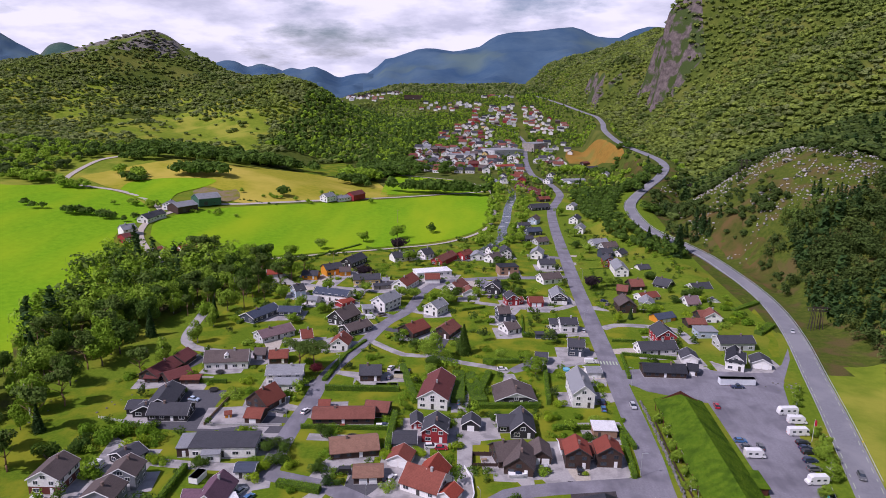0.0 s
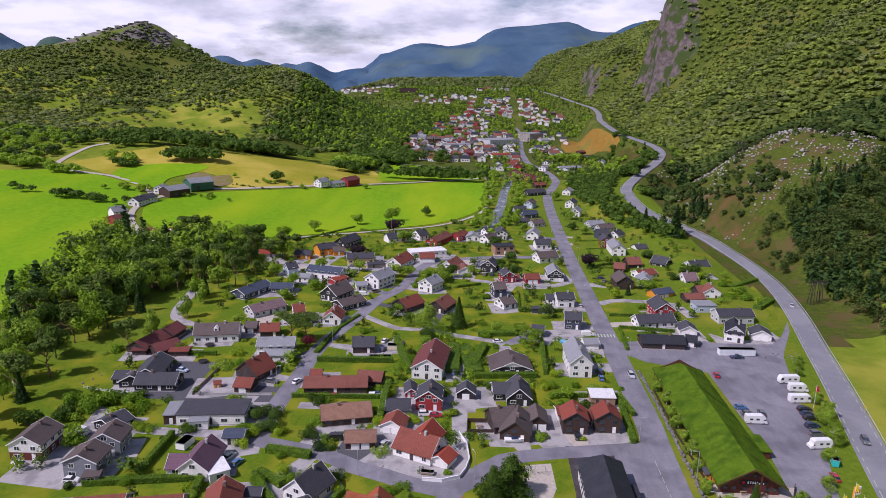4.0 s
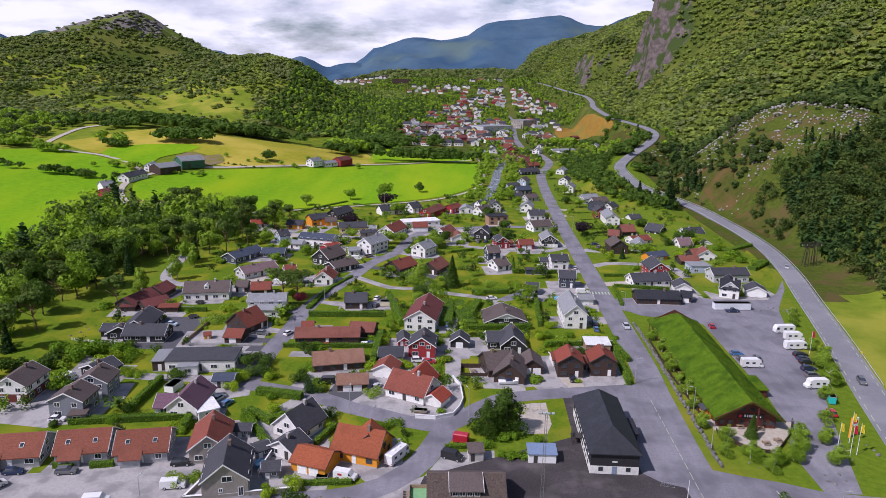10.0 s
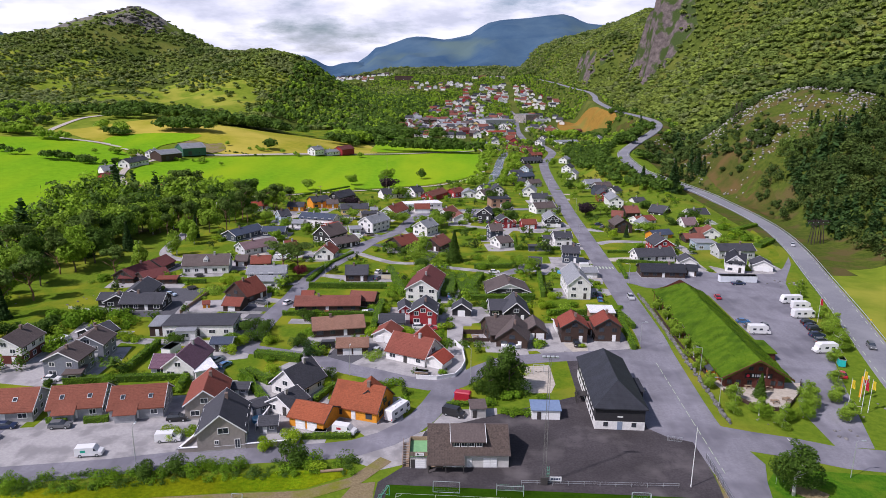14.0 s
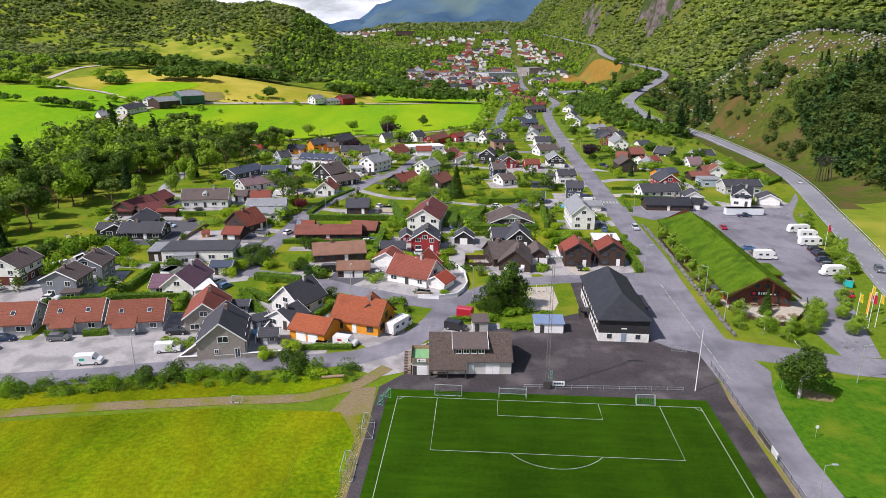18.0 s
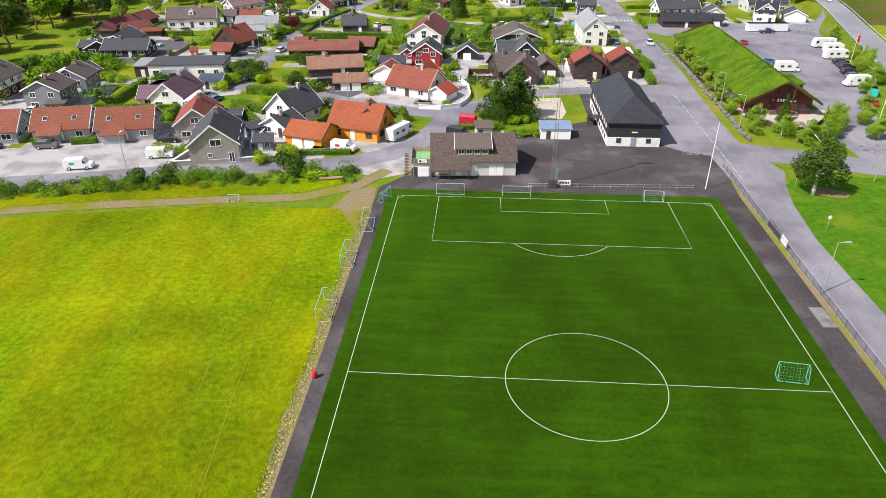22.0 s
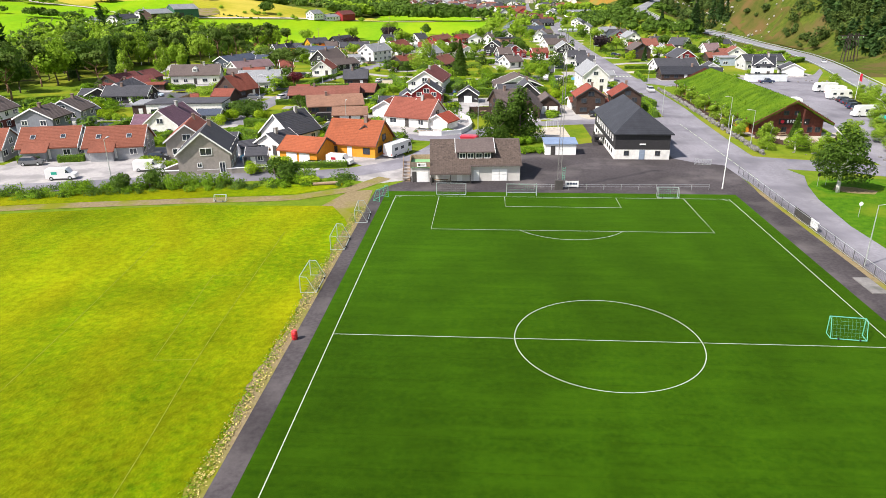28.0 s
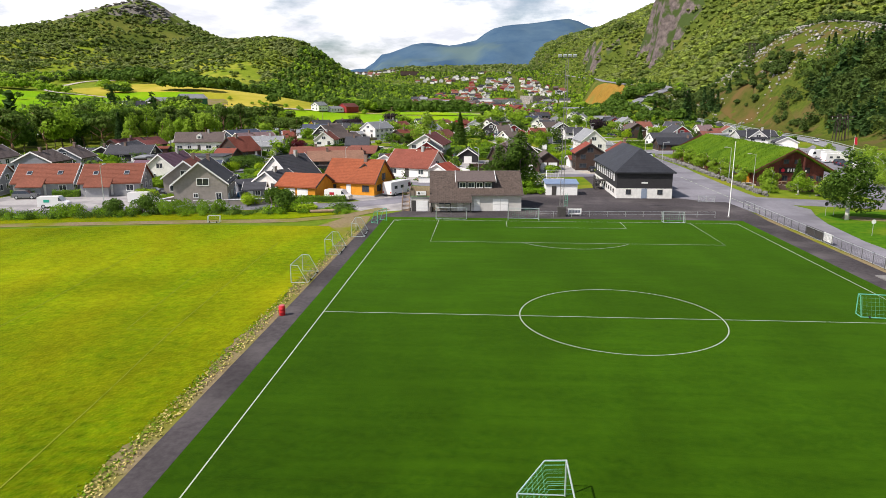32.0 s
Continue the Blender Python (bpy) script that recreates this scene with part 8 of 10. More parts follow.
playhouse(-104.5, 148.5, 20)
log = tagged(new("log", mesh_of("log", *rod((-2.2, 0, 0.3), (2.2, 0.3, 0.35), 0.3, 10), WOOD)), "pale fallen log lying on the grass verge", "log")
log.matrix_basis = pose(-41.0, 54.6, 0, 0, 0, 8)

# ---- plants ----
def leaf_mat(name, low, high, island=0.28):
    """Leaves: thin, so that part of the light comes through them."""
    m = material(name, low, high, 0.35, 0.7, 0.0, None, island=island, spec=0.06)
    n, l = m.node_tree.nodes, m.node_tree.links
    b, out = n["Principled BSDF"], n["Material Output"]
    thin = n.new("ShaderNodeBsdfTranslucent")
    both = n.new("ShaderNodeAddShader")
    weak = n.new("ShaderNodeHueSaturation")
    weak.inputs["Value"].default_value = 0.55
    l.new(b.inputs["Base Color"].links[0].from_socket, weak.inputs["Color"])
    l.new(weak.outputs["Color"], thin.inputs["Color"])
    l.new(b.outputs["BSDF"], both.inputs[0])
    l.new(thin.outputs["BSDF"], both.inputs[1])
    l.new(both.outputs["Shader"], out.inputs["Surface"])
    return m


LEAF = {
    "broad": leaf_mat("broad_leaves", (0.105, 0.185, 0.012), (0.185, 0.275, 0.018)), "birch": leaf_mat("birch_leaves", (0.134, 0.214, 0.018), (0.210, 0.299, 0.029)),
    "dark": leaf_mat("dark_leaves", (0.038, 0.078, 0.011), (0.076, 0.128, 0.016)), "spruce": leaf_mat("spruce_needles", (0.023, 0.055, 0.015), (0.048, 0.085, 0.021)),
    "pine": leaf_mat("pine_needles", (0.057, 0.100, 0.018), (0.102, 0.147, 0.025)), "copper": leaf_mat("copper_leaves", (0.07, 0.012, 0.018), (0.12, 0.022, 0.028)),
    "black": leaf_mat("purple_black_leaves", (0.02, 0.014, 0.018), (0.04, 0.026, 0.03)), "hedge": leaf_mat("hedge_leaves", (0.078, 0.155, 0.008), (0.135, 0.225, 0.012)),
    "lime": leaf_mat("lime_green_leaves", (0.145, 0.228, 0.008), (0.220, 0.295, 0.013)),
}
BARK = material("bark", (0.09, 0.07, 0.055), (0.17, 0.135, 0.105), 4, 0.95, 0.03, 9)
BIRCHBARK = material("birch_bark", (0.42, 0.40, 0.37), (0.62, 0.6, 0.56), 3, 0.9, 0.02, 9, (0.1, 0.09, 0.08), 2.2, 0.58, 0.64)
RED_BARK = material("pine_bark", (0.17, 0.095, 0.06), (0.27, 0.16, 0.10), 4, 0.95, 0.03, 9)


def leaf_quads(points, sizes, rs_, droop=0.0, heart=None):
    """One small bent leaf spray per point, facing mostly outwards from the heart of the crown."""
    n = len(points)
    out = np.tile([0.0, 0.0, 0.6], (n, 1)) if heart is None else points - np.array(heart)
    out = out / (np.linalg.norm(out, axis=1)[:, None] + 1e-9)
    face = out + rs_.normal(size=(n, 3)) * 0.48
    face /= np.linalg.norm(face, axis=1)[:, None]
    d = np.cross(face, rs_.normal(size=(n, 3)))
    d /= np.linalg.norm(d, axis=1)[:, None] + 1e-9
    e = np.cross(face, d)
    d = d * sizes[:, None]
    e = e * sizes[:, None] * 0.62
    tip = np.zeros((n, 3))
    tip[:, 2] = -droop * sizes
    v = np.stack([points - d, points + e, points + d + tip, points - e], 1).reshape(-1, 3)
    f = np.arange(4 * n).reshape(-1, 4)
    return v, f


def fast_mesh(name, v, f, mat, smooth_=False):
    me = bpy.data.meshes.new(name)
    k = f.shape[1]
    me.vertices.add(len(v))
    me.vertices.foreach_set("co", np.ascontiguousarray(v, np.float32).ravel())
    me.loops.add(f.size)
    me.loops.foreach_set("vertex_index", f.ravel().astype(np.int32))
    me.polygons.add(len(f))
    me.polygons.foreach_set("loop_start", np.arange(0, f.size, k, dtype=np.int32))
    if smooth_:
        me.polygons.foreach_set("use_smooth", np.ones(len(f), bool))
    me.materials.append(mat)
    me.update(calc_edges=True)
    return me


def lobes(rs_, n, spec):
    """Points on and in overlapping lobes (x, y, z, radius, squash)."""
    w = np.array([s[3] ** 2 for s in spec])
    pick = rs_.choice(len(spec), n, p=w / w.sum())
    d = rs_.normal(size=(n, 3))
    d /= np.linalg.norm(d, axis=1)[:, None]
    r = 0.55 + 0.5 * rs_.random(n) ** 0.6
    S = np.array(spec)
    p = S[pick, :3] + d * (S[pick, 3] * r)[:, None] * np.stack([np.ones(n), np.ones(n), S[pick, 4]], 1)
    return p


def crown_points(kind, rs_, n):
    """A crown for a tree one metre high, with its trunk at the origin."""
    if kind == "spruce":
        z = 0.08 + 0.92 * rs_.random(n) ** 1.25
        tier = np.floor(z * 13) / 13
        r = (1.02 - z) * 0.27 * (0.62 + 0.38 * (1 - (z - tier) * 13)) * (0.55 + 0.5 * rs_.random(n))
        a = rs_.random(n) * 2 * np.pi
        return np.stack([r * np.cos(a), r * np.sin(a), z - 0.25 * r], 1)
    if kind == "pine":
        spec = [(rs_.normal() * 0.10, rs_.normal() * 0.10, 0.62 + 0.32 * rs_.random(), 0.10 + 0.07 * rs_.random(), 0.6) for _ in range(11)]
        return lobes(rs_, n, spec)
    if kind == "birch":
        spec = [(rs_.normal() * 0.09, rs_.normal() * 0.09, 0.3 + 0.62 * k / 11, 0.16 * (1.15 - 0.75 * k / 11), 1.1) for k in range(12)]
        return lobes(rs_, n, spec)
    if kind == "yew":
        spec = [(rs_.normal() * 0.13 * (1.1 - i / 22), rs_.normal() * 0.13 * (1.1 - i / 22), 0.10 + 0.78 * i / 21, 0.19 * (1.12 - 0.62 * i / 21), 0.85) for i in range(22)]
        p = lobes(rs_, n, spec)
        p[:, 2] = np.maximum(p[:, 2], 0.03)
        return p
    if kind == "bush":
        spec = [(rs_.normal() * 0.34, rs_.normal() * 0.34, 0.35 + 0.3 * rs_.random(), 0.32 + 0.15 * rs_.random(), 0.85) for _ in range(8)]
        p = lobes(rs_, n, spec)
        p[:, 2] = np.maximum(p[:, 2], 0.03)
        return p
    spec = [(rs_.normal() * 0.17, rs_.normal() * 0.17, 0.42 + 0.4 * rs_.random(), 0.15 + 0.08 * rs_.random(), 0.9) for _ in range(14)]
    return lobes(rs_, n, spec)


LEAFSIZE = {"broad": 0.038, "birch": 0.028, "spruce": 0.035, "pine": 0.031, "bush": 0.09, "yew": 0.036}
TREES = {}


def tree_meshes(kind, leaf, k, fine=False):
    key = (kind, leaf, k, fine)
    if key not in TREES:
        rs_ = np.random.RandomState(17 * k + len(kind) * 5 + len(leaf))
        n = {"broad": 2100, "birch": 1900, "spruce": 2200, "pine": 1500, "bush": 800, "yew": 2600}[kind]
        n = int(n * (2.6 if fine else 1))
        p = crown_points(kind, rs_, n)
        v, f = leaf_quads(p, LEAFSIZE[kind] * (0.56 if fine else 1) * (0.6 + 0.8 * rs_.random(n)), rs_, 0.5 if kind in ("spruce", "birch") else 0.2, (0, 0, 0.1 if kind in ("spruce", "bush") else 0.5))
        crown = fast_mesh("crown", v, f, LEAF[leaf])
        vs, fs = [], []
        bark = {"birch": BIRCHBARK, "pine": RED_BARK}.get(kind, BARK)
        if kind == "bush":
            for i in range(5):
                a = 1.26 * i
                vv, ff = rod((0, 0, -0.05), (0.25 * math.cos(a), 0.25 * math.sin(a), 0.55), 0.03, 5, 0.01, len(vs))
                vs += vv
                fs += ff
        else:
            top = {"spruce": 0.97, "pine": 0.88, "birch": 0.9, "broad": 0.72, "yew": 0.8}[kind]
            bend = [(rs_.normal() * 0.012 * j, rs_.normal() * 0.012 * j, top * j / 5) for j in range(6)]
            for j in range(5):
                r0, r1 = 0.022 * (1 - 0.16 * j), 0.022 * (1 - 0.16 * (j + 1))
                vv, ff = rod((bend[j][0], bend[j][1], bend[j][2] - (0.03 if j == 0 else 0)), bend[j + 1], r0, 8, r1, len(vs))
                vs += vv
                fs += ff
            for i in range({"spruce": 0, "birch": 4}.get(kind, 9)):
                j = 2 + i % 3
                a = rs_.random() * 6.28
                ln = (0.18 + 0.1 * rs_.random()) * (0.45 if kind == "birch" else 1)
                z0 = bend[j][2] * (0.95 if kind != "pine" else 1.05)
                vv, ff = rod((bend[j][0], bend[j][1], z0), (bend[j][0] + ln * math.cos(a), bend[j][1] + ln * math.sin(a), z0 + ln * 0.75), 0.009, 5, 0.003, len(vs))
                vs += vv
                fs += ff
        TREES[key] = mesh_of("trunk", vs, fs, bark, True), crown
    return TREES[key]


TREE_WORDS = {"broad": "leafy green broadleaf tree with a full crown", "birch": "slender birch with light green leaves", "spruce": "dark green conical spruce", "pine": "tall pine with a bare reddish trunk", "bush": "dense green garden shrub", "yew": "dense dark green tree leafy down to the ground"}
rt = random.Random(5)


def plant(kind, x, y, h, leaf=None, wide=1.0, group=""):
    leaf = leaf or {"broad": "broad", "birch": "birch", "spruce": "spruce", "pine": "pine", "bush": "hedge"}[kind]
    trunk, crown = tree_meshes(kind, leaf, rt.randrange(3), y < 235 and x > -120 and h > 2.4)
    words = TREE_WORDS[kind]
    words = {"copper": "copper-red ornamental tree on the verge", "black": "purple-black leafed garden tree", "lime": "bright lime green leafy garden shrub", "dark": "dark green broadleaf tree with a dense crown" if kind == "broad" else "dark green dense garden shrub"}.get(leaf, words)
    z = float(height(x, y)) if (x > 100 or x < -150 or y > 500) else 0.0
    t = tagged(new("shrub" if kind == "bush" else "tree"), words, "shrub" if kind == "bush" else "tree", group)
    t.matrix_basis = pose(x, y, z - 0.05, 0, 0, rt.uniform(0, 360)) @ Matrix.Diagonal((h * wide, h * wide, h, 1))
    part("stem" if kind == "bush" else "trunk", trunk, t)
    part("foliage" if kind == "bush" else "crown", crown, t)


# trees that stand alone
plant("yew", -9.8, 92.0, 10.2, "dark", 0.95)
plant("yew", -5.2, 93.0, 13.2, "dark", 1.05)
plant("birch", 47.0, 53.6, 12.0, "dark", 1.35)
plant("birch", -35.5, 206.0, 15.0, None, 1.5)
plant("spruce", -23.6, 216.0, 14.0, "dark", 1.2)
plant("pine", -91.0, 192.5, 13.0, None, 1.5)
plant("pine", -84.5, 190.5, 13.0, None, 1.5)
plant("broad", -82.5, 187.5, 5.0, "copper", 1.3)
plant("broad", -90, 330, 9, "black", 1.5)
plant("broad", -78, 405, 10, "black", 1.5)
plant("broad", 48.5, 325, 9, "black", 1.3)
plant("broad", 53.5, 267, 6, "lime", 1.1)
plant("spruce", 118, 400, 19, "spruce", 1.2)
plant("spruce", 121, 408, 22, "spruce", 1.1)
plant("spruce", 105, 430, 14, "spruce", 1.1)
plant("spruce", 57, 95, 6.5, "dark", 1.2)
plant("spruce", 61, 272, 7, "spruce", 1.0)
for x, y, h in ((-37, 198, 7), (-36, 190, 6), (-36, 180, 6), (-43, 160, 4), (7, 197, 8), (4, 209, 6), (-7, 212, 5), (-134, 399, 9), (-108, 426, 9), (-84, 441, 11), (-60, 467, 9), (-149, 374, 9), (-45, 218, 6), (-52, 232, 5), (27, 298, 7), (5, 300, 8), (-2, 310, 7),
                (-7, 360, 9), (-20, 300, 6), (2, 330, 8), (74, 280, 7), (70, 282, 6), (66, 320, 7), (100, 310, 7), (104, 306, 8), (92, 300, 6), (58, 330, 7), (86, 345, 8), (16, 240, 5), (-105, 300, 7), (-83, 300, 7), (-61, 290, 8), (-54, 292, 7), (-36, 286, 9), (-32, 292, 8), (-44, 284, 7),
                (-112, 268, 7), (-100, 262, 6), (-128, 285, 8), (-140, 300, 9), (-66, 372, 9), (-30, 400, 8), (-12, 430, 9), (10, 440, 8), (15, 420, 7), (56, 470, 8), (52, 560, 9), (-110, 245, 6), (52, 430, 7), (60, 415, 8)):
    plant("broad", x, y, h, ("broad", "birch", "dark")[(int(x) + int(y)) % 3], 1.15)
for x, y, h in ((46.5, 100, 4.5), (47.5, 110, 4), (48, 118, 5), (48.2, 126, 4), (48.5, 134, 5), (48.5, 142, 4), (49, 150, 5), (49, 160, 4.5), (50, 92, 5), (53, 85, 5), (58, 83, 4.5), (63, 85, 5), (66, 90, 6), (69, 95, 5), (47.5, 86, 3.5), (56, 80, 4), (73, 84, 5.5), (75, 94, 5), (80, 104, 4.5), (87, 118, 5),
                (93, 128, 6), (97, 140, 6.5), (99, 146, 6.5), (95, 133, 5), (101, 156, 5), (104, 178, 4), (106, 184, 4.5), (110, 190, 4)):
    plant("birch", x, y, h, ("birch", "broad")[int(y) % 2], 1.7)
for x, y, h, l in ((-79, 129, 4, "dark"), (-78, 121, 4.5, "dark"), (-74, 119, 3, "lime"), (-68, 138, 4, "dark"), (-65, 118, 3.5, "dark"), (-57, 112, 2, "dark"), (-60, 111, 3, "spruce"), (-84, 128, 4, "dark"), (-82, 118, 3.5, "lime"), (-82, 112, 3, "lime"), (-85, 120, 3, "hedge"), (-100, 118, 2.5, "dark"),
                   (-131, 108, 4, "hedge"), (-126, 124, 4.5, "lime"), (-121, 130, 3.5, "hedge"), (-139, 128, 5, "hedge"), (-134, 132, 5, "hedge"), (-144, 122, 5, "dark"), (-147, 132, 4, "hedge"), (-150, 116, 5, "dark"), (-128, 135, 4, "hedge"), (-116, 117, 3, "lime"), (-133, 178, 4, "hedge"), (-52, 138, 2.5, "hedge"),
                   (-44, 128, 3.5, "lime"), (-50, 93, 2.5, "lime"), (-37, 92, 2.6, "hedge"), (-34, 95, 2, "hedge"), (-63, 96, 2.5, "hedge"), (-66, 99, 3, "lime"), (-71, 93, 3, "hedge"), (-3, 90, 2, "hedge"), (3, 88.5, 1.8, "hedge"), (-10, 86, 2, "hedge"), (-5, 89, 2.2, "hedge"), (-27, 118, 2, "hedge"),
                   (-19, 185, 2.5, "lime"), (-14, 190, 2.6, "hedge"), (-17, 178, 2.4, "hedge"), (-22, 195, 2.6, "lime"), (-12, 205, 3, "hedge"), (-3, 178, 2, "hedge"), (14, 170, 3, "lime"), (12, 160, 2.5, "hedge"), (9, 158, 3, "lime"), (20, 160, 2, "hedge"), (-57, 62, 2.5, "lime"), (-52, 66, 3, "lime"), (-45, 148, 3.5, "lime"),
                   (-42, 170, 4, "hedge"), (-40, 176, 4, "hedge"), (-41, 184, 4, "lime"), (-14, 220, 2.5, "hedge"), (-70, 106, 2, "hedge"), (36, 160, 1.5, "hedge"), (-58, 190, 3, "hedge"), (-64, 205, 3, "hedge"), (-108, 176, 3, "lime"), (-104, 168, 2.5, "hedge"), (80, 290, 3, "lime"), (106, 300, 4, "lime"), (115, 290, 3.5, "hedge"), (118, 280, 4, "hedge"), (120, 270, 4, "hedge")):
    plant("bush", x, y, h, l, 1.0)
for x, y, h in ((-6.4, 81.6, 1.5), (-4.6, 81.2, 1.7), (-2.8, 81.5, 1.5), (-1.2, 81.0, 1.6)):
    plant("bush", x, y, h, "hedge", 1.0)


def hedge(x0, y0, x1, y1, h, w):
    """A clipped hedge: a solid core with leaf sprays all over it."""
    a, b = Vector((x0, y0, 0)), Vector((x1, y1, 0))
    ln = (b - a).length
    ang = math.degrees(math.atan2(y1 - y0, x1 - x0))
    t = tagged(new("hedge"), "clipped green garden hedge", "hedge", "garden hedges")
    t.matrix_basis = pose(x0, y0, 0, 0, 0, ang)
    rs_ = np.random.RandomState(int(abs(x0 * 13 + y0 * 7)) % 99991)
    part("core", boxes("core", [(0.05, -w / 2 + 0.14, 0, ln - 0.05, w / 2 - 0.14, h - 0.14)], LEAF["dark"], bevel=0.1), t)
    n = int(min(1700, 26 * ln * (2 * h + w) / 2.2))
    u = rs_.random(n) * ln
    s = rs_.random(n) * (2 * h + w)
    y = np.where(s < h, -w / 2, np.where(s < h + w, -w / 2 + (s - h), w / 2)) + rs_.normal(size=n) * 0.07
    z = np.where(s < h, s, np.where(s < h + w, h, 2 * h + w - s)) + rs_.normal(size=n) * 0.07
    p = np.stack([u, y, np.maximum(z, 0.03)], 1)
    v, f = leaf_quads(p, 0.17 * (0.6 + 0.8 * rs_.random(n)), rs_)
    part("leaves", fast_mesh("leaves", v, f, LEAF["hedge"]), t)


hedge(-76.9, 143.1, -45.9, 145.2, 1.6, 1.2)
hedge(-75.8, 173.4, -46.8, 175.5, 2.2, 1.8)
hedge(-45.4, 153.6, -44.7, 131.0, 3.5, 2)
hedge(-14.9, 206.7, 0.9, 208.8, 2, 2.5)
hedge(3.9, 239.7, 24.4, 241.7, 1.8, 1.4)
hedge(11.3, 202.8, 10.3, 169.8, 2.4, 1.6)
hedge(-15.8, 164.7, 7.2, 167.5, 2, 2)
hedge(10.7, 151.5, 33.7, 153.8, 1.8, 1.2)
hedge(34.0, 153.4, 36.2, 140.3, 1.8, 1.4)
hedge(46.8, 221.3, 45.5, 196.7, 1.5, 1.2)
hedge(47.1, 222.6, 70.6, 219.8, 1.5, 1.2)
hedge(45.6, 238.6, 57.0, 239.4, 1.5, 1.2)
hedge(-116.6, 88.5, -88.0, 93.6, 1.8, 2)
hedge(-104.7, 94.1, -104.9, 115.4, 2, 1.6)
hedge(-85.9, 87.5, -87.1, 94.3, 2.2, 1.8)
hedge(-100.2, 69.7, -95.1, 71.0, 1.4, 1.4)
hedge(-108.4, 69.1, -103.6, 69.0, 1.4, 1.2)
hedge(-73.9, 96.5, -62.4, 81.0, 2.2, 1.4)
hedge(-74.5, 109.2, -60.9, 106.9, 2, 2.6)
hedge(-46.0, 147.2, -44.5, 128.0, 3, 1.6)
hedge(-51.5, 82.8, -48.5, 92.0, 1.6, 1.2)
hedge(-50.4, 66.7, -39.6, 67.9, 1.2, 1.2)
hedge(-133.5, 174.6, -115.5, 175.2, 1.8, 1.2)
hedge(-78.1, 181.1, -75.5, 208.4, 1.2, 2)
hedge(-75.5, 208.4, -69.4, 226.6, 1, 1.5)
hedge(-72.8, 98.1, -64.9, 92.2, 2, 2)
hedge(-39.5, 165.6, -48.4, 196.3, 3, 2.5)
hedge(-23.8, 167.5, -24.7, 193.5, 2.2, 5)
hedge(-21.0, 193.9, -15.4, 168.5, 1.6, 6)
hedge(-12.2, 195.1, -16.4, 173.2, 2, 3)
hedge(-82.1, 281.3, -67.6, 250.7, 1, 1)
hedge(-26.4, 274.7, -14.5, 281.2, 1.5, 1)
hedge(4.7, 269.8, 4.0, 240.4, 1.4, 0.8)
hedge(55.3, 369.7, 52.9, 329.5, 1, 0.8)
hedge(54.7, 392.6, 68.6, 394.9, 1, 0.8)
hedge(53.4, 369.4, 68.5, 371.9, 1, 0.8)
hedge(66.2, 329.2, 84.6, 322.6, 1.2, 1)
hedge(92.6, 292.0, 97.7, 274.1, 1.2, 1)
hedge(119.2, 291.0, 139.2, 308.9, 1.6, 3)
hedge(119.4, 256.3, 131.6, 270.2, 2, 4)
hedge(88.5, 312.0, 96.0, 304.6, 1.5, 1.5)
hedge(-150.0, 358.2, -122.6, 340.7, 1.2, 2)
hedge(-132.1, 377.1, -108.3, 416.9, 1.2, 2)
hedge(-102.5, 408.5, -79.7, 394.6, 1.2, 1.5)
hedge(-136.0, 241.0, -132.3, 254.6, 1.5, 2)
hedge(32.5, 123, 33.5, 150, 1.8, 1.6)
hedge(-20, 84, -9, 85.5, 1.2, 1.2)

# ---- drives from the streets to the houses, garden shrubs ----
STREETS = [curve([(*p, 0) for p in line], 4)[:, :2] for line in (
    STREET[1:11], [(-79, 112), (-80, 144), (-79, 179), (-73, 211), (-64, 251), (-55, 273), (-50, 308), (-39, 328), (-10, 340), (20, 345), (40, 350)],
    [(-82, 118), (-69, 112), (-47, 103), (-32, 97), (-18, 97), (-6, 111), (6, 115), (40, 122)], [(-20, 96), (-28, 73), (-56, 60), (-98, 50), (-125, 44)],
    [(44, 256), (52, 262), (66, 262), (80, 258)], [(-69, 228), (-50, 212), (-24, 206), (-4, 198)], [(-64, 251), (-80, 232), (-100, 212), (-124, 206), (-150, 215)], [(-60, 300), (-90, 306), (-130, 312)], [(41, 302), (24, 284), (4, 284)])]
homes = [(o.matrix_basis.translation.x, o.matrix_basis.translation.y) for o in scene.objects if o.parent is None and ("house" in o.name or "garage" in o.name or "shed" in o.name) and o.matrix_basis.translation.y < 420]
rg = random.Random(31)
n_drive = 0
for hx, hy in homes:
    best = min(((math.hypot(p[0] - hx, p[1] - hy), p[0], p[1]) for line in STREETS for p in line))
    if not 8 < best[0] < 34 or (hx > -20 and hy < 90):
        continue
    ux, uy = (best[1] - hx) / best[0], (best[2] - hy) / best[0]
    blocked = any(math.hypot(hx + ux * s - a, hy + uy * s - b) < 6.5 for s in (best[0] * 0.4, best[0] * 0.6, best[0] * 0.8) for a, b in homes if (a, b) != (hx, hy))
    if blocked:
        continue
    n_drive += 1
    w = rg.uniform(4, 7.5)
    px, py = -uy * w / 2, ux * w / 2
    far_ = best[0] - 1.5
    drape("driveway", [(hx + px * 1.5, hy + py * 1.5), (hx - px * 1.5, hy - py * 1.5), (hx + ux * far_ * 0.55 - px * 1.4, hy + uy * far_ * 0.55 - py * 1.4), (hx + ux * far_ - px * 0.8, hy + uy * far_ - py * 0.8), (hx + ux * far_ + px * 0.8, hy + uy * far_ + py * 0.8), (hx + ux * far_ * 0.55 + px * 1.2, hy + uy * far_ * 0.55 + py * 1.2)],
          M[rg.choice(["drive", "drive", "asphalt", "gravel", "dark_drive"])], "paved drive between the street and a house", 0.0225 + 0.0001 * n_drive, True, "driveway")
n_bush = 0
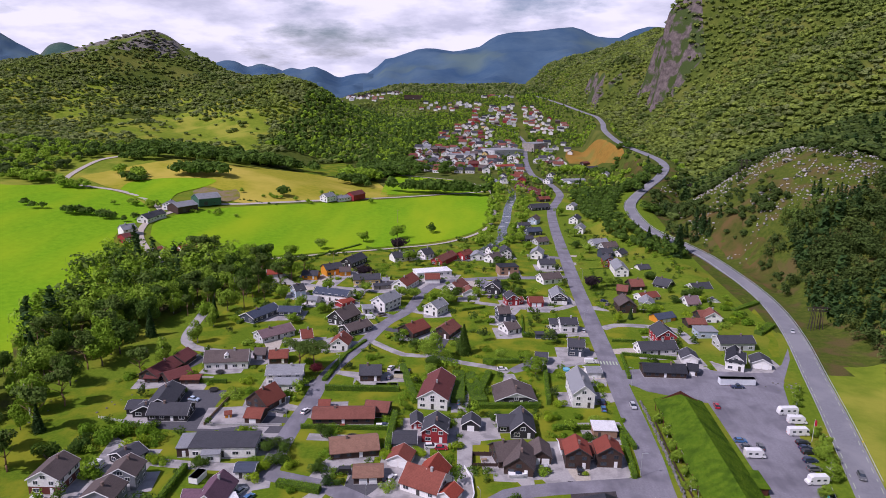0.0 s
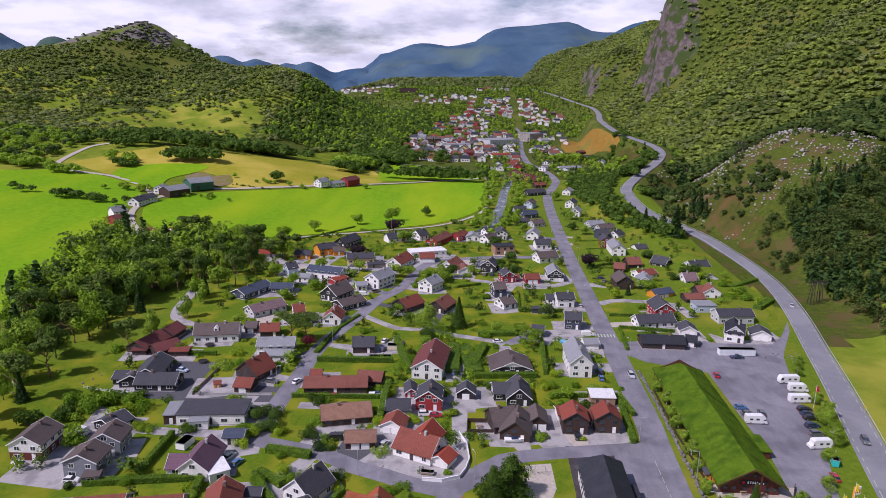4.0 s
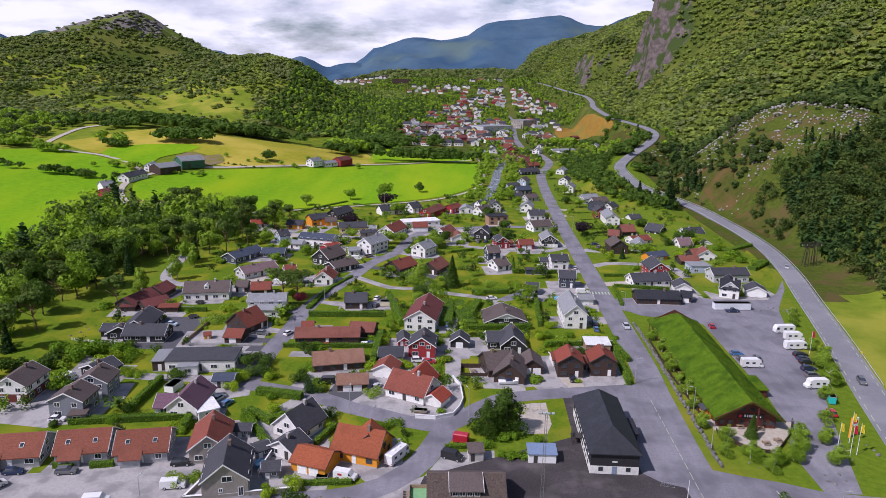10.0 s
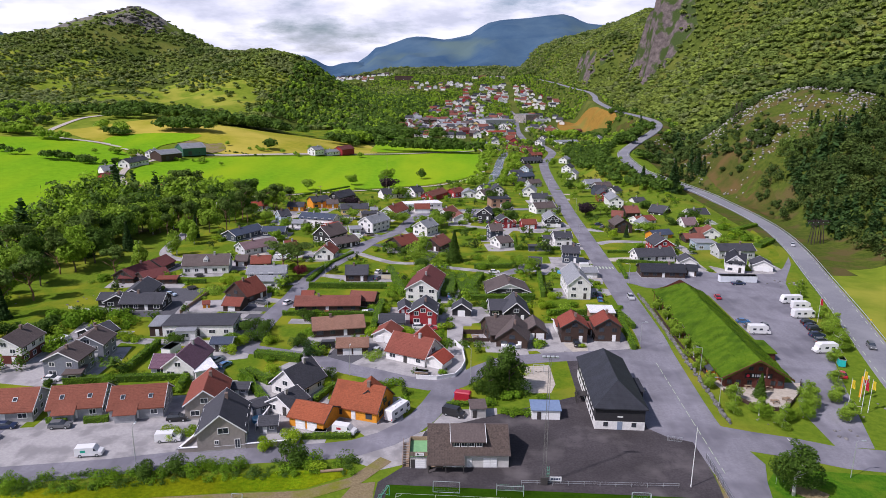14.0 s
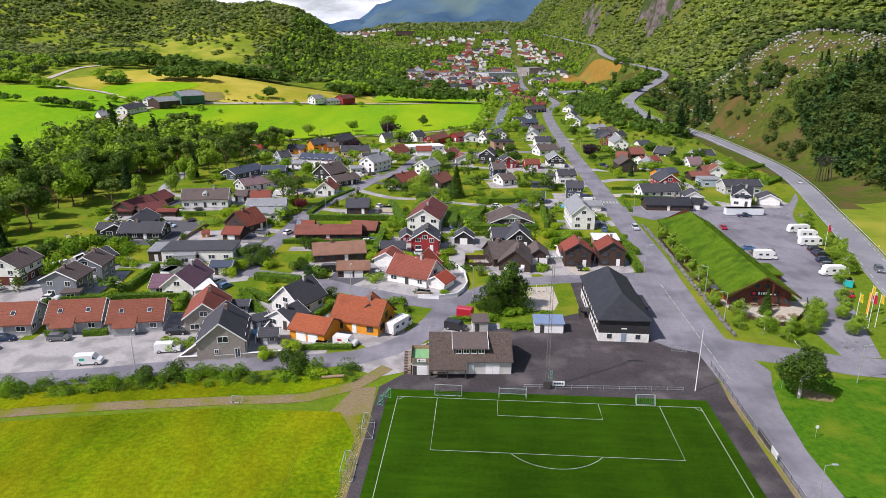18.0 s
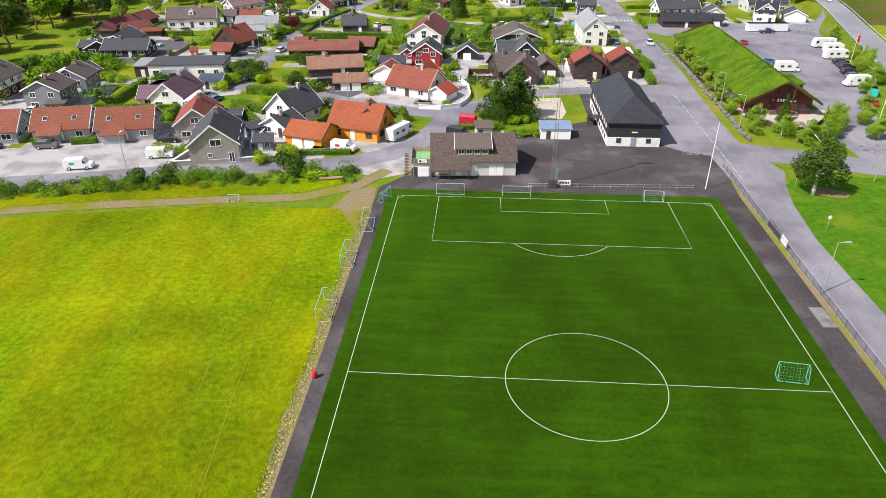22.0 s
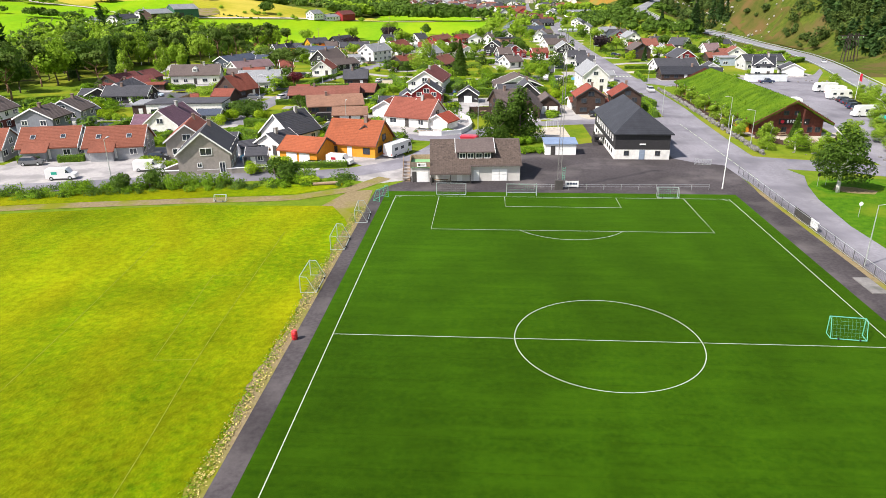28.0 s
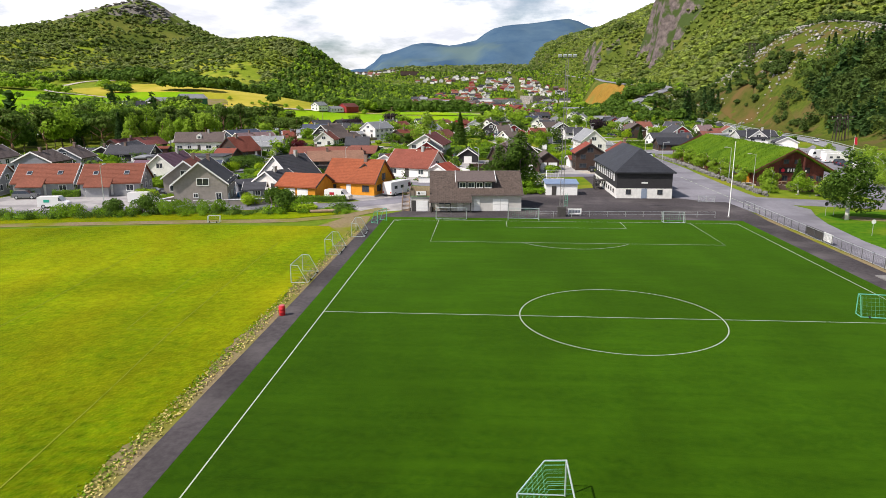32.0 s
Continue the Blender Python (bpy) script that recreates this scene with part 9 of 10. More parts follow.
while n_bush < 150:
    hx, hy = rg.choice(homes)
    a, d = rg.uniform(0, 6.28), rg.uniform(8, 15)
    x, y = hx + d * math.cos(a), hy + d * math.sin(a)
    if y < 64 or y > 330 or any(math.hypot(x - p, y - q) < 7.0 for p, q in homes) or any(np.min(np.hypot(line[:, 0] - x, line[:, 1] - y)) < 5 for line in STREETS):
        continue
    n_bush += 1
    if -26 < x < 36 and y < 96 or (46 < x < 90 and y < 195):
        continue
    plant("bush", x, y, rg.uniform(1.0, 2.8), rg.choice(["hedge", "lime", "dark", "hedge", "broad", "birch"]), rg.uniform(0.9, 1.4), "garden shrubs")


# ---- woods ----
def low_crown(kind, k, n, size):
    rs_ = np.random.RandomState(300 + k)
    p = crown_points(kind, rs_, n)
    return leaf_quads(p, size * (0.7 + 0.7 * rs_.random(n)), rs_, 0.3, (0, 0, 0.1 if kind in ("spruce", "bush") else 0.45))


def full_crown(k, n, size, low=0.16, heart=1.0):
    """A crown seen from afar: an uneven solid heart with sprays of leaves round it."""
    rs_ = np.random.RandomState(600 + k)
    v, f = [], []
    for axis in range(3):
        for side in (-1.0, 1.0):
            if axis == 2 and side < 0:
                continue
            b = len(v)
            for i in range(3):
                for j in range(3):
                    q = [0.0, 0.0, 0.0]
                    q[axis], q[(axis + 1) % 3], q[(axis + 2) % 3] = side, i - 1.0, (j - 1.0) * side
                    q = np.array(q)
                    v.append(q / np.linalg.norm(q))
            f += [(b + 3 * i + j, b + 3 * i + 3 + j, b + 3 * i + 4 + j, b + 3 * i + 1 + j) for i in range(2) for j in range(2)]
    v = np.array(v)
    wob = 1 + 0.22 * np.sin(3.1 * v[:, 0] + k) * np.sin(2.7 * v[:, 1] + 2 * k) + 0.16 * np.sin(5.3 * v[:, 2] + 3 * k + 2 * v[:, 0])
    v = v * wob[:, None] * np.array([0.33, 0.33, 0.40]) * heart + np.array([0, 0, low + 0.40])
    d = rs_.normal(size=(n, 3))
    d /= np.linalg.norm(d, axis=1)[:, None]
    d[:, 2] = np.abs(d[:, 2]) * 0.9 - 0.25
    p = d * np.array([0.37, 0.37, 0.45]) * rs_.uniform(0.75, 1.22, n)[:, None] + np.array([0, 0, low + 0.40])
    lv, lf = leaf_quads(p, size * (0.7 + 0.7 * rs_.random(n)), rs_, 0.3, (0, 0, low + 0.3))
    return np.concatenate([v, lv]), np.concatenate([np.array(f), lf + len(v)])


def ball(k, sub):
    """A rough crown seen from afar: a dented ball of leaves, taller than wide."""
    bm = bmesh.new()
    bmesh.ops.create_icosphere(bm, subdivisions=sub, radius=0.5)
    r = random.Random(k)
    for v in bm.verts:
        v.co *= r.uniform(0.72, 1.18)
        v.co.z = v.co.z * 1.0 + 0.5
    bm.verts.index_update()
    v = np.array([tuple(q.co) for q in bm.verts])
    f = np.array([[q.index for q in p.verts] for p in bm.faces])
    bm.free()
    return v, f


def woods(name, label, spots, heights, wides, shapes, mat):
    """Many trees as one piece: each spot gets one of the shapes, scaled and turned."""
    n = len(spots)
    if not n:
        return
    rs_ = np.random.RandomState(n)
    which = rs_.randint(len(shapes), size=n)
    a = rs_.random(n) * 2 * np.pi
    zs = height(spots[:, 0], spots[:, 1]) - 0.4
    V, F, base = [], [], 0
    for s, (v, f) in enumerate(shapes):
        ids = np.where(which == s)[0]
        if not len(ids):
            continue
        c, sn = np.cos(a[ids])[:, None], np.sin(a[ids])[:, None]
        sc, w = heights[ids][:, None], wides[ids][:, None]
        x = (v[None, :, 0] * c - v[None, :, 1] * sn) * sc * w + spots[ids, 0][:, None]
        y = (v[None, :, 0] * sn + v[None, :, 1] * c) * sc * w + spots[ids, 1][:, None]
        z = v[None, :, 2] * sc + zs[ids][:, None]
        V.append(np.stack([x, y, z], -1).reshape(-1, 3))
        F.append((f[None] + (np.arange(len(ids)) * len(v))[:, None, None]).reshape(-1, f.shape[1]) + base)
        base += len(ids) * len(v)
    ob = new(name, fast_mesh(name, np.concatenate(V), np.concatenate(F), mat))
    tagged(ob, label, "wood", kind="stuff")


def scatter(x0, x1, y0, y1, step, keep, seed):
    rs_ = np.random.RandomState(seed)
    xs, ys = np.meshgrid(np.arange(x0, x1, step), np.arange(y0, y1, step))
    p = np.stack([xs.ravel(), ys.ravel()], 1) + (rs_.random((xs.size, 2)) - 0.5) * step * 0.95
    return p[keep(p[:, 0], p[:, 1], rs_)]


def off_road(x, y, gap):
    d = np.full(len(x), 1e9)
    for i in range(0, len(HIGHWAY), 1):
        d = np.minimum(d, np.hypot(x - HIGHWAY[i, 0], y - HIGHWAY[i, 1]))
    return d > gap


def patchy(x, y, s, cut):
    """Uneven patches: a sum of slow waves in several directions."""
    v = np.zeros(len(x))
    for i in range(7):
        a, k = 0.9 * i * i + 0.4, (0.6 + 0.33 * i) / s
        v = v + np.sin(k * (x * math.cos(a) + y * math.sin(a)) + 2.1 * i + 0.8 * np.sin(k * (y * math.cos(a) - x * math.sin(a)))) / (0.7 + 0.3 * i)
    return v > cut


def toe_line(y):
    return np.interp(y, [-300, 0, 250, 420, 520, 620, 730, 1000, 1300, 1700, 2600], [110, 120, 152, 150, 122, 152, 205, 205, 225, 190, 110])


KNOLL = [(165, 309), (172, 322), (174, 340), (178, 385), (190, 396), (205, 384), (216, 382), (240, 395), (262, 420), (285, 470), (258, 497), (236, 522), (213, 534), (192, 562),
         (180, 600), (170, 645), (150, 640), (138, 600), (138, 560), (146, 480), (146, 434), (153, 380)]


def inside(x, y, outline):
    """Which points lie within a closed outline."""
    x, y = np.asarray(x, float), np.asarray(y, float)
    hit = np.zeros(x.shape, bool)
    for (xa, ya), (xb, yb) in zip(outline, outline[1:] + outline[:1]):
        if ya != yb:
            hit ^= ((ya > y) != (yb > y)) & (x < (xb - xa) * (y - ya) / (yb - ya) + xa)
    return hit


def knoll(x, y):
    return inside(x, y, KNOLL)


def size_of(p, lo, hi, seed):
    return lo + (hi - lo) * np.random.RandomState(seed).random(len(p)) ** 1.4


QUADS = [full_crown(20 + k, 66, 0.105, 0.16, 0.78) for k in range(6)]
SPRUCEQ = [low_crown("spruce", k, 60, 0.10) for k in range(3)]
SPRUCEN = [low_crown("spruce", 70 + k, 330, 0.055) for k in range(3)]
FARQ = [full_crown(k, 15, 0.135, 0.14, 0.84) for k in range(9)]
STONES = [ball(k, 1) for k in range(5)]
BUSHQ = [low_crown("bush", k, 40, 0.22) for k in range(4)]
BANKQ = [low_crown("bush", 30 + k, 270, 0.07) for k in range(5)]
PLOTQ = [low_crown("bush", 60 + k, 95, 0.125) for k in range(5)]


def mixed_wood(name, words, p, lo, hi, shapes, kinds, seed, group_=0):
    """One wood of several kinds of tree: (share, leaves, height factor, width)."""
    k = np.random.RandomState(seed).random(len(p))
    if group_:
        swell = sum(np.sin((p[:, 0] * math.cos(1.7 * i + seed) + p[:, 1] * math.sin(1.7 * i + seed)) / (group_ * (1 - 0.13 * i)) + 2.3 * i) for i in range(5))
        k = np.argsort(np.argsort(0.45 * k + 0.22 * swell)) / max(1, len(p))
    from_ = 0.0
    for i, (share, mat_, tall_, wide_) in enumerate(kinds):
        q = p[(k >= from_) & (k < from_ + share)]
        from_ += share
        woods(name, words, q, size_of(q, lo, hi, seed + i) * tall_, size_of(q, 0.8, 1.3, seed + 20 + i) * wide_, shapes if tall_ < 1.25 else SPRUCEQ, mat_)


# Cloud shade and sunlight on the slopes are put into these leaf colours.
DEEP = leaf_mat("dark_and_shaded_leaves", (0.034, 0.060, 0.013), (0.062, 0.092, 0.020), 0.25)
DEEP2 = leaf_mat("mid_and_shaded_leaves", (0.055, 0.088, 0.019), (0.092, 0.126, 0.026), 0.25)
SUNNY = leaf_mat("sunlit_birch_leaves", (0.125, 0.165, 0.028), (0.190, 0.235, 0.042), 0.25)
SUNNY2 = leaf_mat("sunlit_olive_leaves", (0.092, 0.132, 0.026), (0.150, 0.188, 0.040), 0.25)
# Greyish birch tone that also paints haze into the far woods.
GREYISH = leaf_mat("grey_green_and_hazed_leaves", (0.100, 0.130, 0.040), (0.165, 0.192, 0.060), 0.25)
# mountain side, nearer part
p = scatter(136, 640, 90, 720, 6.2, lambda x, y, r: (x - toe_line(y) > np.interp(y, [90, 150, 220, 330, 420], [22, 16, 8, 12, 16])) & ~knoll(x, y) & off_road(x, y, 13) & (r.random(len(x)) < 0.95), 1)
NEARQ = [low_crown("broad", 40 + k, 170, 0.065) for k in range(5)] + [low_crown("birch", 50 + k, 150, 0.055) for k in range(3)]
close = (p[:, 1] < 440) & (p[:, 0] < 250)
# The large share of deep leaves paints cloud shade over this slope.
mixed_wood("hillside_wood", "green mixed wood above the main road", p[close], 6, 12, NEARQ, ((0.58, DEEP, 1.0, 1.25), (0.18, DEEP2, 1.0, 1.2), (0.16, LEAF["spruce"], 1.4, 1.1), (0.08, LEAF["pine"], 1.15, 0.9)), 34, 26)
p = p[~close]
# Below this wavy height the leaf colours carry cloud shade, above it sunlight.
shade_belt = height(p[:, 0], p[:, 1]) + 14 * np.sin(p[:, 1] / 43.0) + 9 * np.sin(p[:, 0] / 19.0 + p[:, 1] / 27.0) < 92
mixed_wood("hillside_wood", "dense mixed wood on the lower mountain side, cloud shade in its colour", p[shade_belt], 6, 12, FARQ, ((0.46, DEEP, 1.0, 1.7), (0.32, DEEP2, 1.0, 1.7), (0.14, LEAF["spruce"], 1.4, 1.2), (0.08, LEAF["pine"], 1.15, 1.2)), 4, 26)
mixed_wood("hillside_wood", "birch wood on the upper mountain side, sunlight in its colour", p[~shade_belt], 5, 10, FARQ, ((0.32, SUNNY2, 1.0, 1.75), (0.38, SUNNY, 1.0, 1.75), (0.30, DEEP2, 1.0, 1.7)), 7, 26)
# mountain side, far part
steep = lambda x, y: np.hypot(height(x + 6, y) - height(x - 6, y), height(x, y + 6) - height(x, y - 6)) / 12
p = scatter(140, 660, 700, 2300, 8.2, lambda x, y, r: (x - toe_line(y) > 6) & off_road(x, y, 18) & ~knoll(x, y) & (steep(x, y) < 3.0) & (r.random(len(x)) < np.where((steep(x, y) > 1.0) & (x < 375), 0.6, 0.97)), 12)
# Bright leaf tones stand in for sun on the far slope.
mixed_wood("far_hillside_wood", "birch wood on the mountain side, sunlight put into its leaf colour", p, 5, 10, FARQ, ((0.30, SUNNY2, 1.0, 1.9), (0.42, SUNNY, 1.0, 1.9), (0.20, GREYISH, 1.0, 1.9), (0.08, DEEP2, 1.0, 1.7)), 14, 26)
# hills in the west: open glades with single trees between stretches of wood
def western(x, y, r):
    glade = (np.hypot(x + 455, (y - 850) / 1.6) < 120) | ((np.hypot(x + 560, (y - 1000) / 1.5) < 60) & patchy(x, y, 40, -0.4)) | ((x < -620) & (x > -950) & (y > 820) & (y < 1080) & patchy(x, y, 90, -0.2))
    bare = (np.hypot((x + 745) / 1.25, y - 1375) < 88) | ((x < -780) & (x > -1010) & (np.abs(y - 1325) < 75) & patchy(x, y, 40, -0.6))
    wooded = patchy(x, y, 45, -1.7) | (x > -400)
    share = np.where(glade, np.where(patchy(x, y, 34, 0.7), 0.8, 0.10), np.where(wooded, 0.98, 0.5))
    share = np.where(bare, 0.05, share)
    zone = (y > 905) | ((x < -300) & (y > 690)) | ((x > -250) & (x < -185) & (y > 700)) | (x < -440)
    field = (x > -270) & (x < -186) & (y > 650) & (y < 775 + (x + 262) * 2.2)
    return zone & ~field & (r.random(len(x)) < share)


p = scatter(-1250, -190, 640, 1700, 8.2, western, 21)
dense = p[:, 0] > -430
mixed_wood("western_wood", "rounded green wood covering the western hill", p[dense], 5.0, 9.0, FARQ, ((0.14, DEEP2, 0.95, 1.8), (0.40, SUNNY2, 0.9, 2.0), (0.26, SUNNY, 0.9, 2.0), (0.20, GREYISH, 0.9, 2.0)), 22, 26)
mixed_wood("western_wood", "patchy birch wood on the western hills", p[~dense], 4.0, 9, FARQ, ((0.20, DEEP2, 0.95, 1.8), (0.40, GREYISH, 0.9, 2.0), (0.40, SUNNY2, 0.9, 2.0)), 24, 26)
p = scatter(-640, -300, 250, 740, 8.5, lambda x, y, r: ((x < -430) & (y > 500) | (y > 680) & (x < -330) | (x < -560)) & patchy(x, y, 30, -0.9), 25)
mixed_wood("pasture_wood", "clumps of broadleaf trees above the pasture", p, 6, 12, QUADS, ((0.6, LEAF["broad"], 1.0, 1.15), (0.4, DEEP, 1.0, 1.2)), 26)
PEAK_ROCK = material("weathered_peak_rock", (0.11, 0.105, 0.095), (0.27, 0.25, 0.225), 0.12, 0.95, 1.0, 0.3, (0.08, 0.10, 0.03), 0.06, 0.50, 0.62, island=0.2)
p = scatter(-880, -630, 1250, 1470, 9, lambda x, y, r: (np.hypot((x + 735) / 1.25, y - 1360) < 80) & patchy(x, y, 24, 0.6) & (r.random(len(x)) < 0.7), 27)
woods("peak_rocks", "bare weathered rock faces on the western peak", p, size_of(p, 2, 6, 28), size_of(p, 1.8, 3.6, 29), STONES, PEAK_ROCK)
# edge of the pasture: big single trees
p = scatter(-420, -180, 690, 770, 9, lambda x, y, r: (y > np.interp(x, [-420, -350, -272, -237, -180], [610, 648, 700, 738, 745])) & ((x < -272) | (x > -184)) & (r.random(len(x)) < 0.7), 31)
woods("pasture_edge_trees", "tall dark trees along the upper edge of the pasture", p, size_of(p, 11, 17, 32), size_of(p, 1.0, 1.3, 33), QUADS, LEAF["dark"])
for cx, cy, sx, sy, n, h0, h1, mat_ in ((-72, 664, 44, 5, 64, 13, 19, "dark"), (-300, 582, 18, 10, 24, 11, 17, "dark"), (-280, 735, 40, 14, 40, 12, 19, "dark"), (-350, 760, 60, 20, 50, 11, 18, "dark"), (-420, 640, 40, 20, 40, 8, 13, "dark"), (-335, 655, 60, 12, 46, 12, 19, "dark"), (-206, 546, 5, 4, 4, 10, 13, "dark"), (-222, 519, 20, 1.5, 14, 1.5, 2.6, "dark"), (-150, 800, 26, 40, 70, 11, 18, "dark"), (-165, 735, 22, 20, 34, 11, 18, "broad"), (-420, 512, 20, 12, 26, 8, 12, "broad"), (-378, 500, 9, 6, 8, 7, 10, "broad"), (-352, 545, 12, 7, 14, 6, 10, "dark"), (-300, 468, 14, 10, 10, 5, 8, "broad"), (-330, 420, 36, 6, 22, 6, 9, "dark"), (-165, 690, 14, 18, 24, 9, 15, "dark"), (-120, 850, 60, 60, 70, 9, 15, "dark"), (-160, 575, 30, 3, 8, 4, 7, "broad"),
                                        (-360, 560, 16, 14, 14, 7, 11, "broad"), (-245, 470, 24, 6, 10, 3, 5, "broad"), (-215, 535, 30, 5, 10, 3, 6, "broad"), (95, 870, 22, 14, 26, 9, 14, "broad"), (142, 868, 34, 12, 46, 7, 12, "dark"), (178, 905, 12, 14, 16, 6, 10, "dark"), (146, 800, 22, 40, 26, 6, 10, "broad"), (130, 612, 7, 12, 22, 8, 13, "dark"), (143, 645, 7, 12, 20, 7, 12, "dark"), (128, 528, 8, 10, 14, 6, 9, "dark"), (150, 700, 26, 26, 40, 7, 11, "dark")):
    rs_ = np.random.RandomState(int(abs(cx) + cy))
    p = np.stack([cx + rs_.normal(size=n) * sx * 0.55, cy + rs_.normal(size=n) * sy * 0.55], 1)
    woods("tree_clump", "clump of rounded green trees", p, rs_.uniform(h0, h1, n), rs_.uniform(1.0, 1.35, n), QUADS, LEAF[mat_])
# gardens: shrubs along the plot edges and paving round the houses
plots = [(o.matrix_basis.copy(), max(3.0, o.dimensions.x)) for o in scene.objects if o.parent is None and ("house" in o.name or "garage" in o.name) and o.matrix_basis.translation.y < 520]
hp = np.array(homes + [(m_.translation.x, m_.translation.y) for m_, _ in plots])
lines = np.concatenate(STREETS)


def in_gardens(x, y, gap):
    ok = (y < np.interp(x, [-171, -134, -88, -46, -18, 30, 60], [340, 366, 392, 420, 470, 520, 520])) & ((x > -148) & (x < 34) | (x > 47) & (x < np.interp(y, [200, 260, 330, 420], [110, 124, 130, 108]))) & ~((x > 44) & (y < 205)) & ~((x > -30) & (y < 97)) & ~((x > 4) & (y < 128)) & (y > np.interp(x, [-150, -100, -40, 20], [58, 66, 74, 100]))
    for a, b in hp:
        ok &= np.hypot(x - a, y - b) > gap
    for a, b in lines[::2]:
        ok &= np.hypot(x - a, y - b) > 5.0
    return ok


p = scatter(-148, 130, 60, 480, 2.1, lambda x, y, r: in_gardens(x, y, 7.2) & ((np.abs(np.sin(x / 8.5 + 0.6 * np.sin(y / 37))) < 0.13) | (np.abs(np.sin(y / 9.5 + 0.7 * np.sin(x / 29))) < 0.11)) & patchy(x, y, 24, -0.1) & (r.random(len(x)) < 0.85), 91)
mixed_wood("garden_shrubs", "garden hedges and shrubs along the plot edges", p, 1.0, 2.4, PLOTQ, ((0.45, LEAF["hedge"], 1.0, 1.0), (0.4, LEAF["dark"], 1.1, 1.0), (0.15, LEAF["lime"], 0.9, 1.0)), 92)
p = scatter(-148, 130, 60, 520, 9, lambda x, y, r: in_gardens(x, y, 8.0) & (r.random(len(x)) < 0.30), 95)
mixed_wood("garden_trees", "small garden trees between the houses", p, 3.0, 7.0, NEARQ, ((0.4, LEAF["dark"], 1.0, 1.2), (0.35, LEAF["broad"], 1.0, 1.1), (0.25, DEEP, 1.2, 0.9)), 96)
rp = random.Random(77)
pv, pf = [], []
for k, (hx, hy) in enumerate(homes):
    if hy < 66 or (44 < hx < 90 and hy < 200) or (hx > -20 and hy < 90) or rp.random() < 0.12:
        continue
    m_ = pose(hx, hy, 0, 0, 0, rp.choice([4, 8, 12]))
    x0, x1, y0, y1 = -rp.uniform(6.5, 9.5), rp.uniform(6.5, 9.5), -rp.uniform(5.5, 10.5), rp.uniform(4.5, 8)
    b = len(pv)
    pv += [tuple(m_ @ Vector((*q, 0.0165 + 0.00003 * k))) for q in ((x0, y0 * 0.9), (x0 * 0.3, y0), (x1, y0 * 0.8), (x1, y1), (x0 * 0.9, y1))]
    pf.append(tuple(range(b, b + 5)))
tagged(new("paving", mesh_of("paving", pv, pf, M["drive"])), "grey paved yards round the village houses", "paving", kind="structure")
# strip between the street and the main road, river banks, valley floor
p = scatter(62, 150, 400, 700, 6.5, lambda x, y, r: (x > np.interp(y, [400, 450, 560, 700], [104, 84, 74, 78])) & off_road(x, y, 14) & (x < np.interp(y, [400, 470, 540, 620, 700], [128, 106, 104, 132, 160])), 41)
woods("roadside_wood", "dark green wood between the street and the main road", p, size_of(p, 6, 11, 42), size_of(p, 1.0, 1.3, 43), QUADS, LEAF["dark"])
p = scatter(-22, 30, 400, 790, 7, lambda x, y, r: (np.abs(x - np.interp(y, [380, 450, 530, 600, 664, 720, 800], [-30, -4, 2, 6, 12, 10, -10])) < 20) & (np.abs(x - np.interp(y, [380, 450, 530, 600, 664, 720, 800], [-30, -4, 2, 6, 12, 10, -10])) > 7.5) & (r.random(len(x)) < 0.62), 45)
woods("river_bank_trees", "green trees and shrubs along the river bank", p, size_of(p, 4, 9, 46), size_of(p, 1.0, 1.4, 47), QUADS, LEAF["broad"])
built = [o.matrix_basis.translation.xy.copy() for o in scene.objects if o.parent is None and "house" in o.name]
# ---- far houses up the valley ----
FARW = [WALL["white"], WALL["white"], WALL["grey"], WALL["brown"], WALL["red"], WALL["white"], WALL["yellow"], WALL["white"]]
FARR = [ROOF["dark"], ROOF["red"], ROOF["grey"], ROOF["brown"], ROOF["maroon"], ROOF["redbrown"], ROOF["dark"], ROOF["black"]]
FARN = ["white timber house with a dark grey roof", "white timber house with a red roof", "grey timber house with a grey roof", "brown timber house with a brown roof", "red timber house with a maroon roof", "white timber house with a red-brown roof", "yellow timber house with a dark grey roof", "white timber house with a black roof"]
proto = {}
FAR_V, FAR_F, FAR_K, FAR_MATS = [], [], [], []


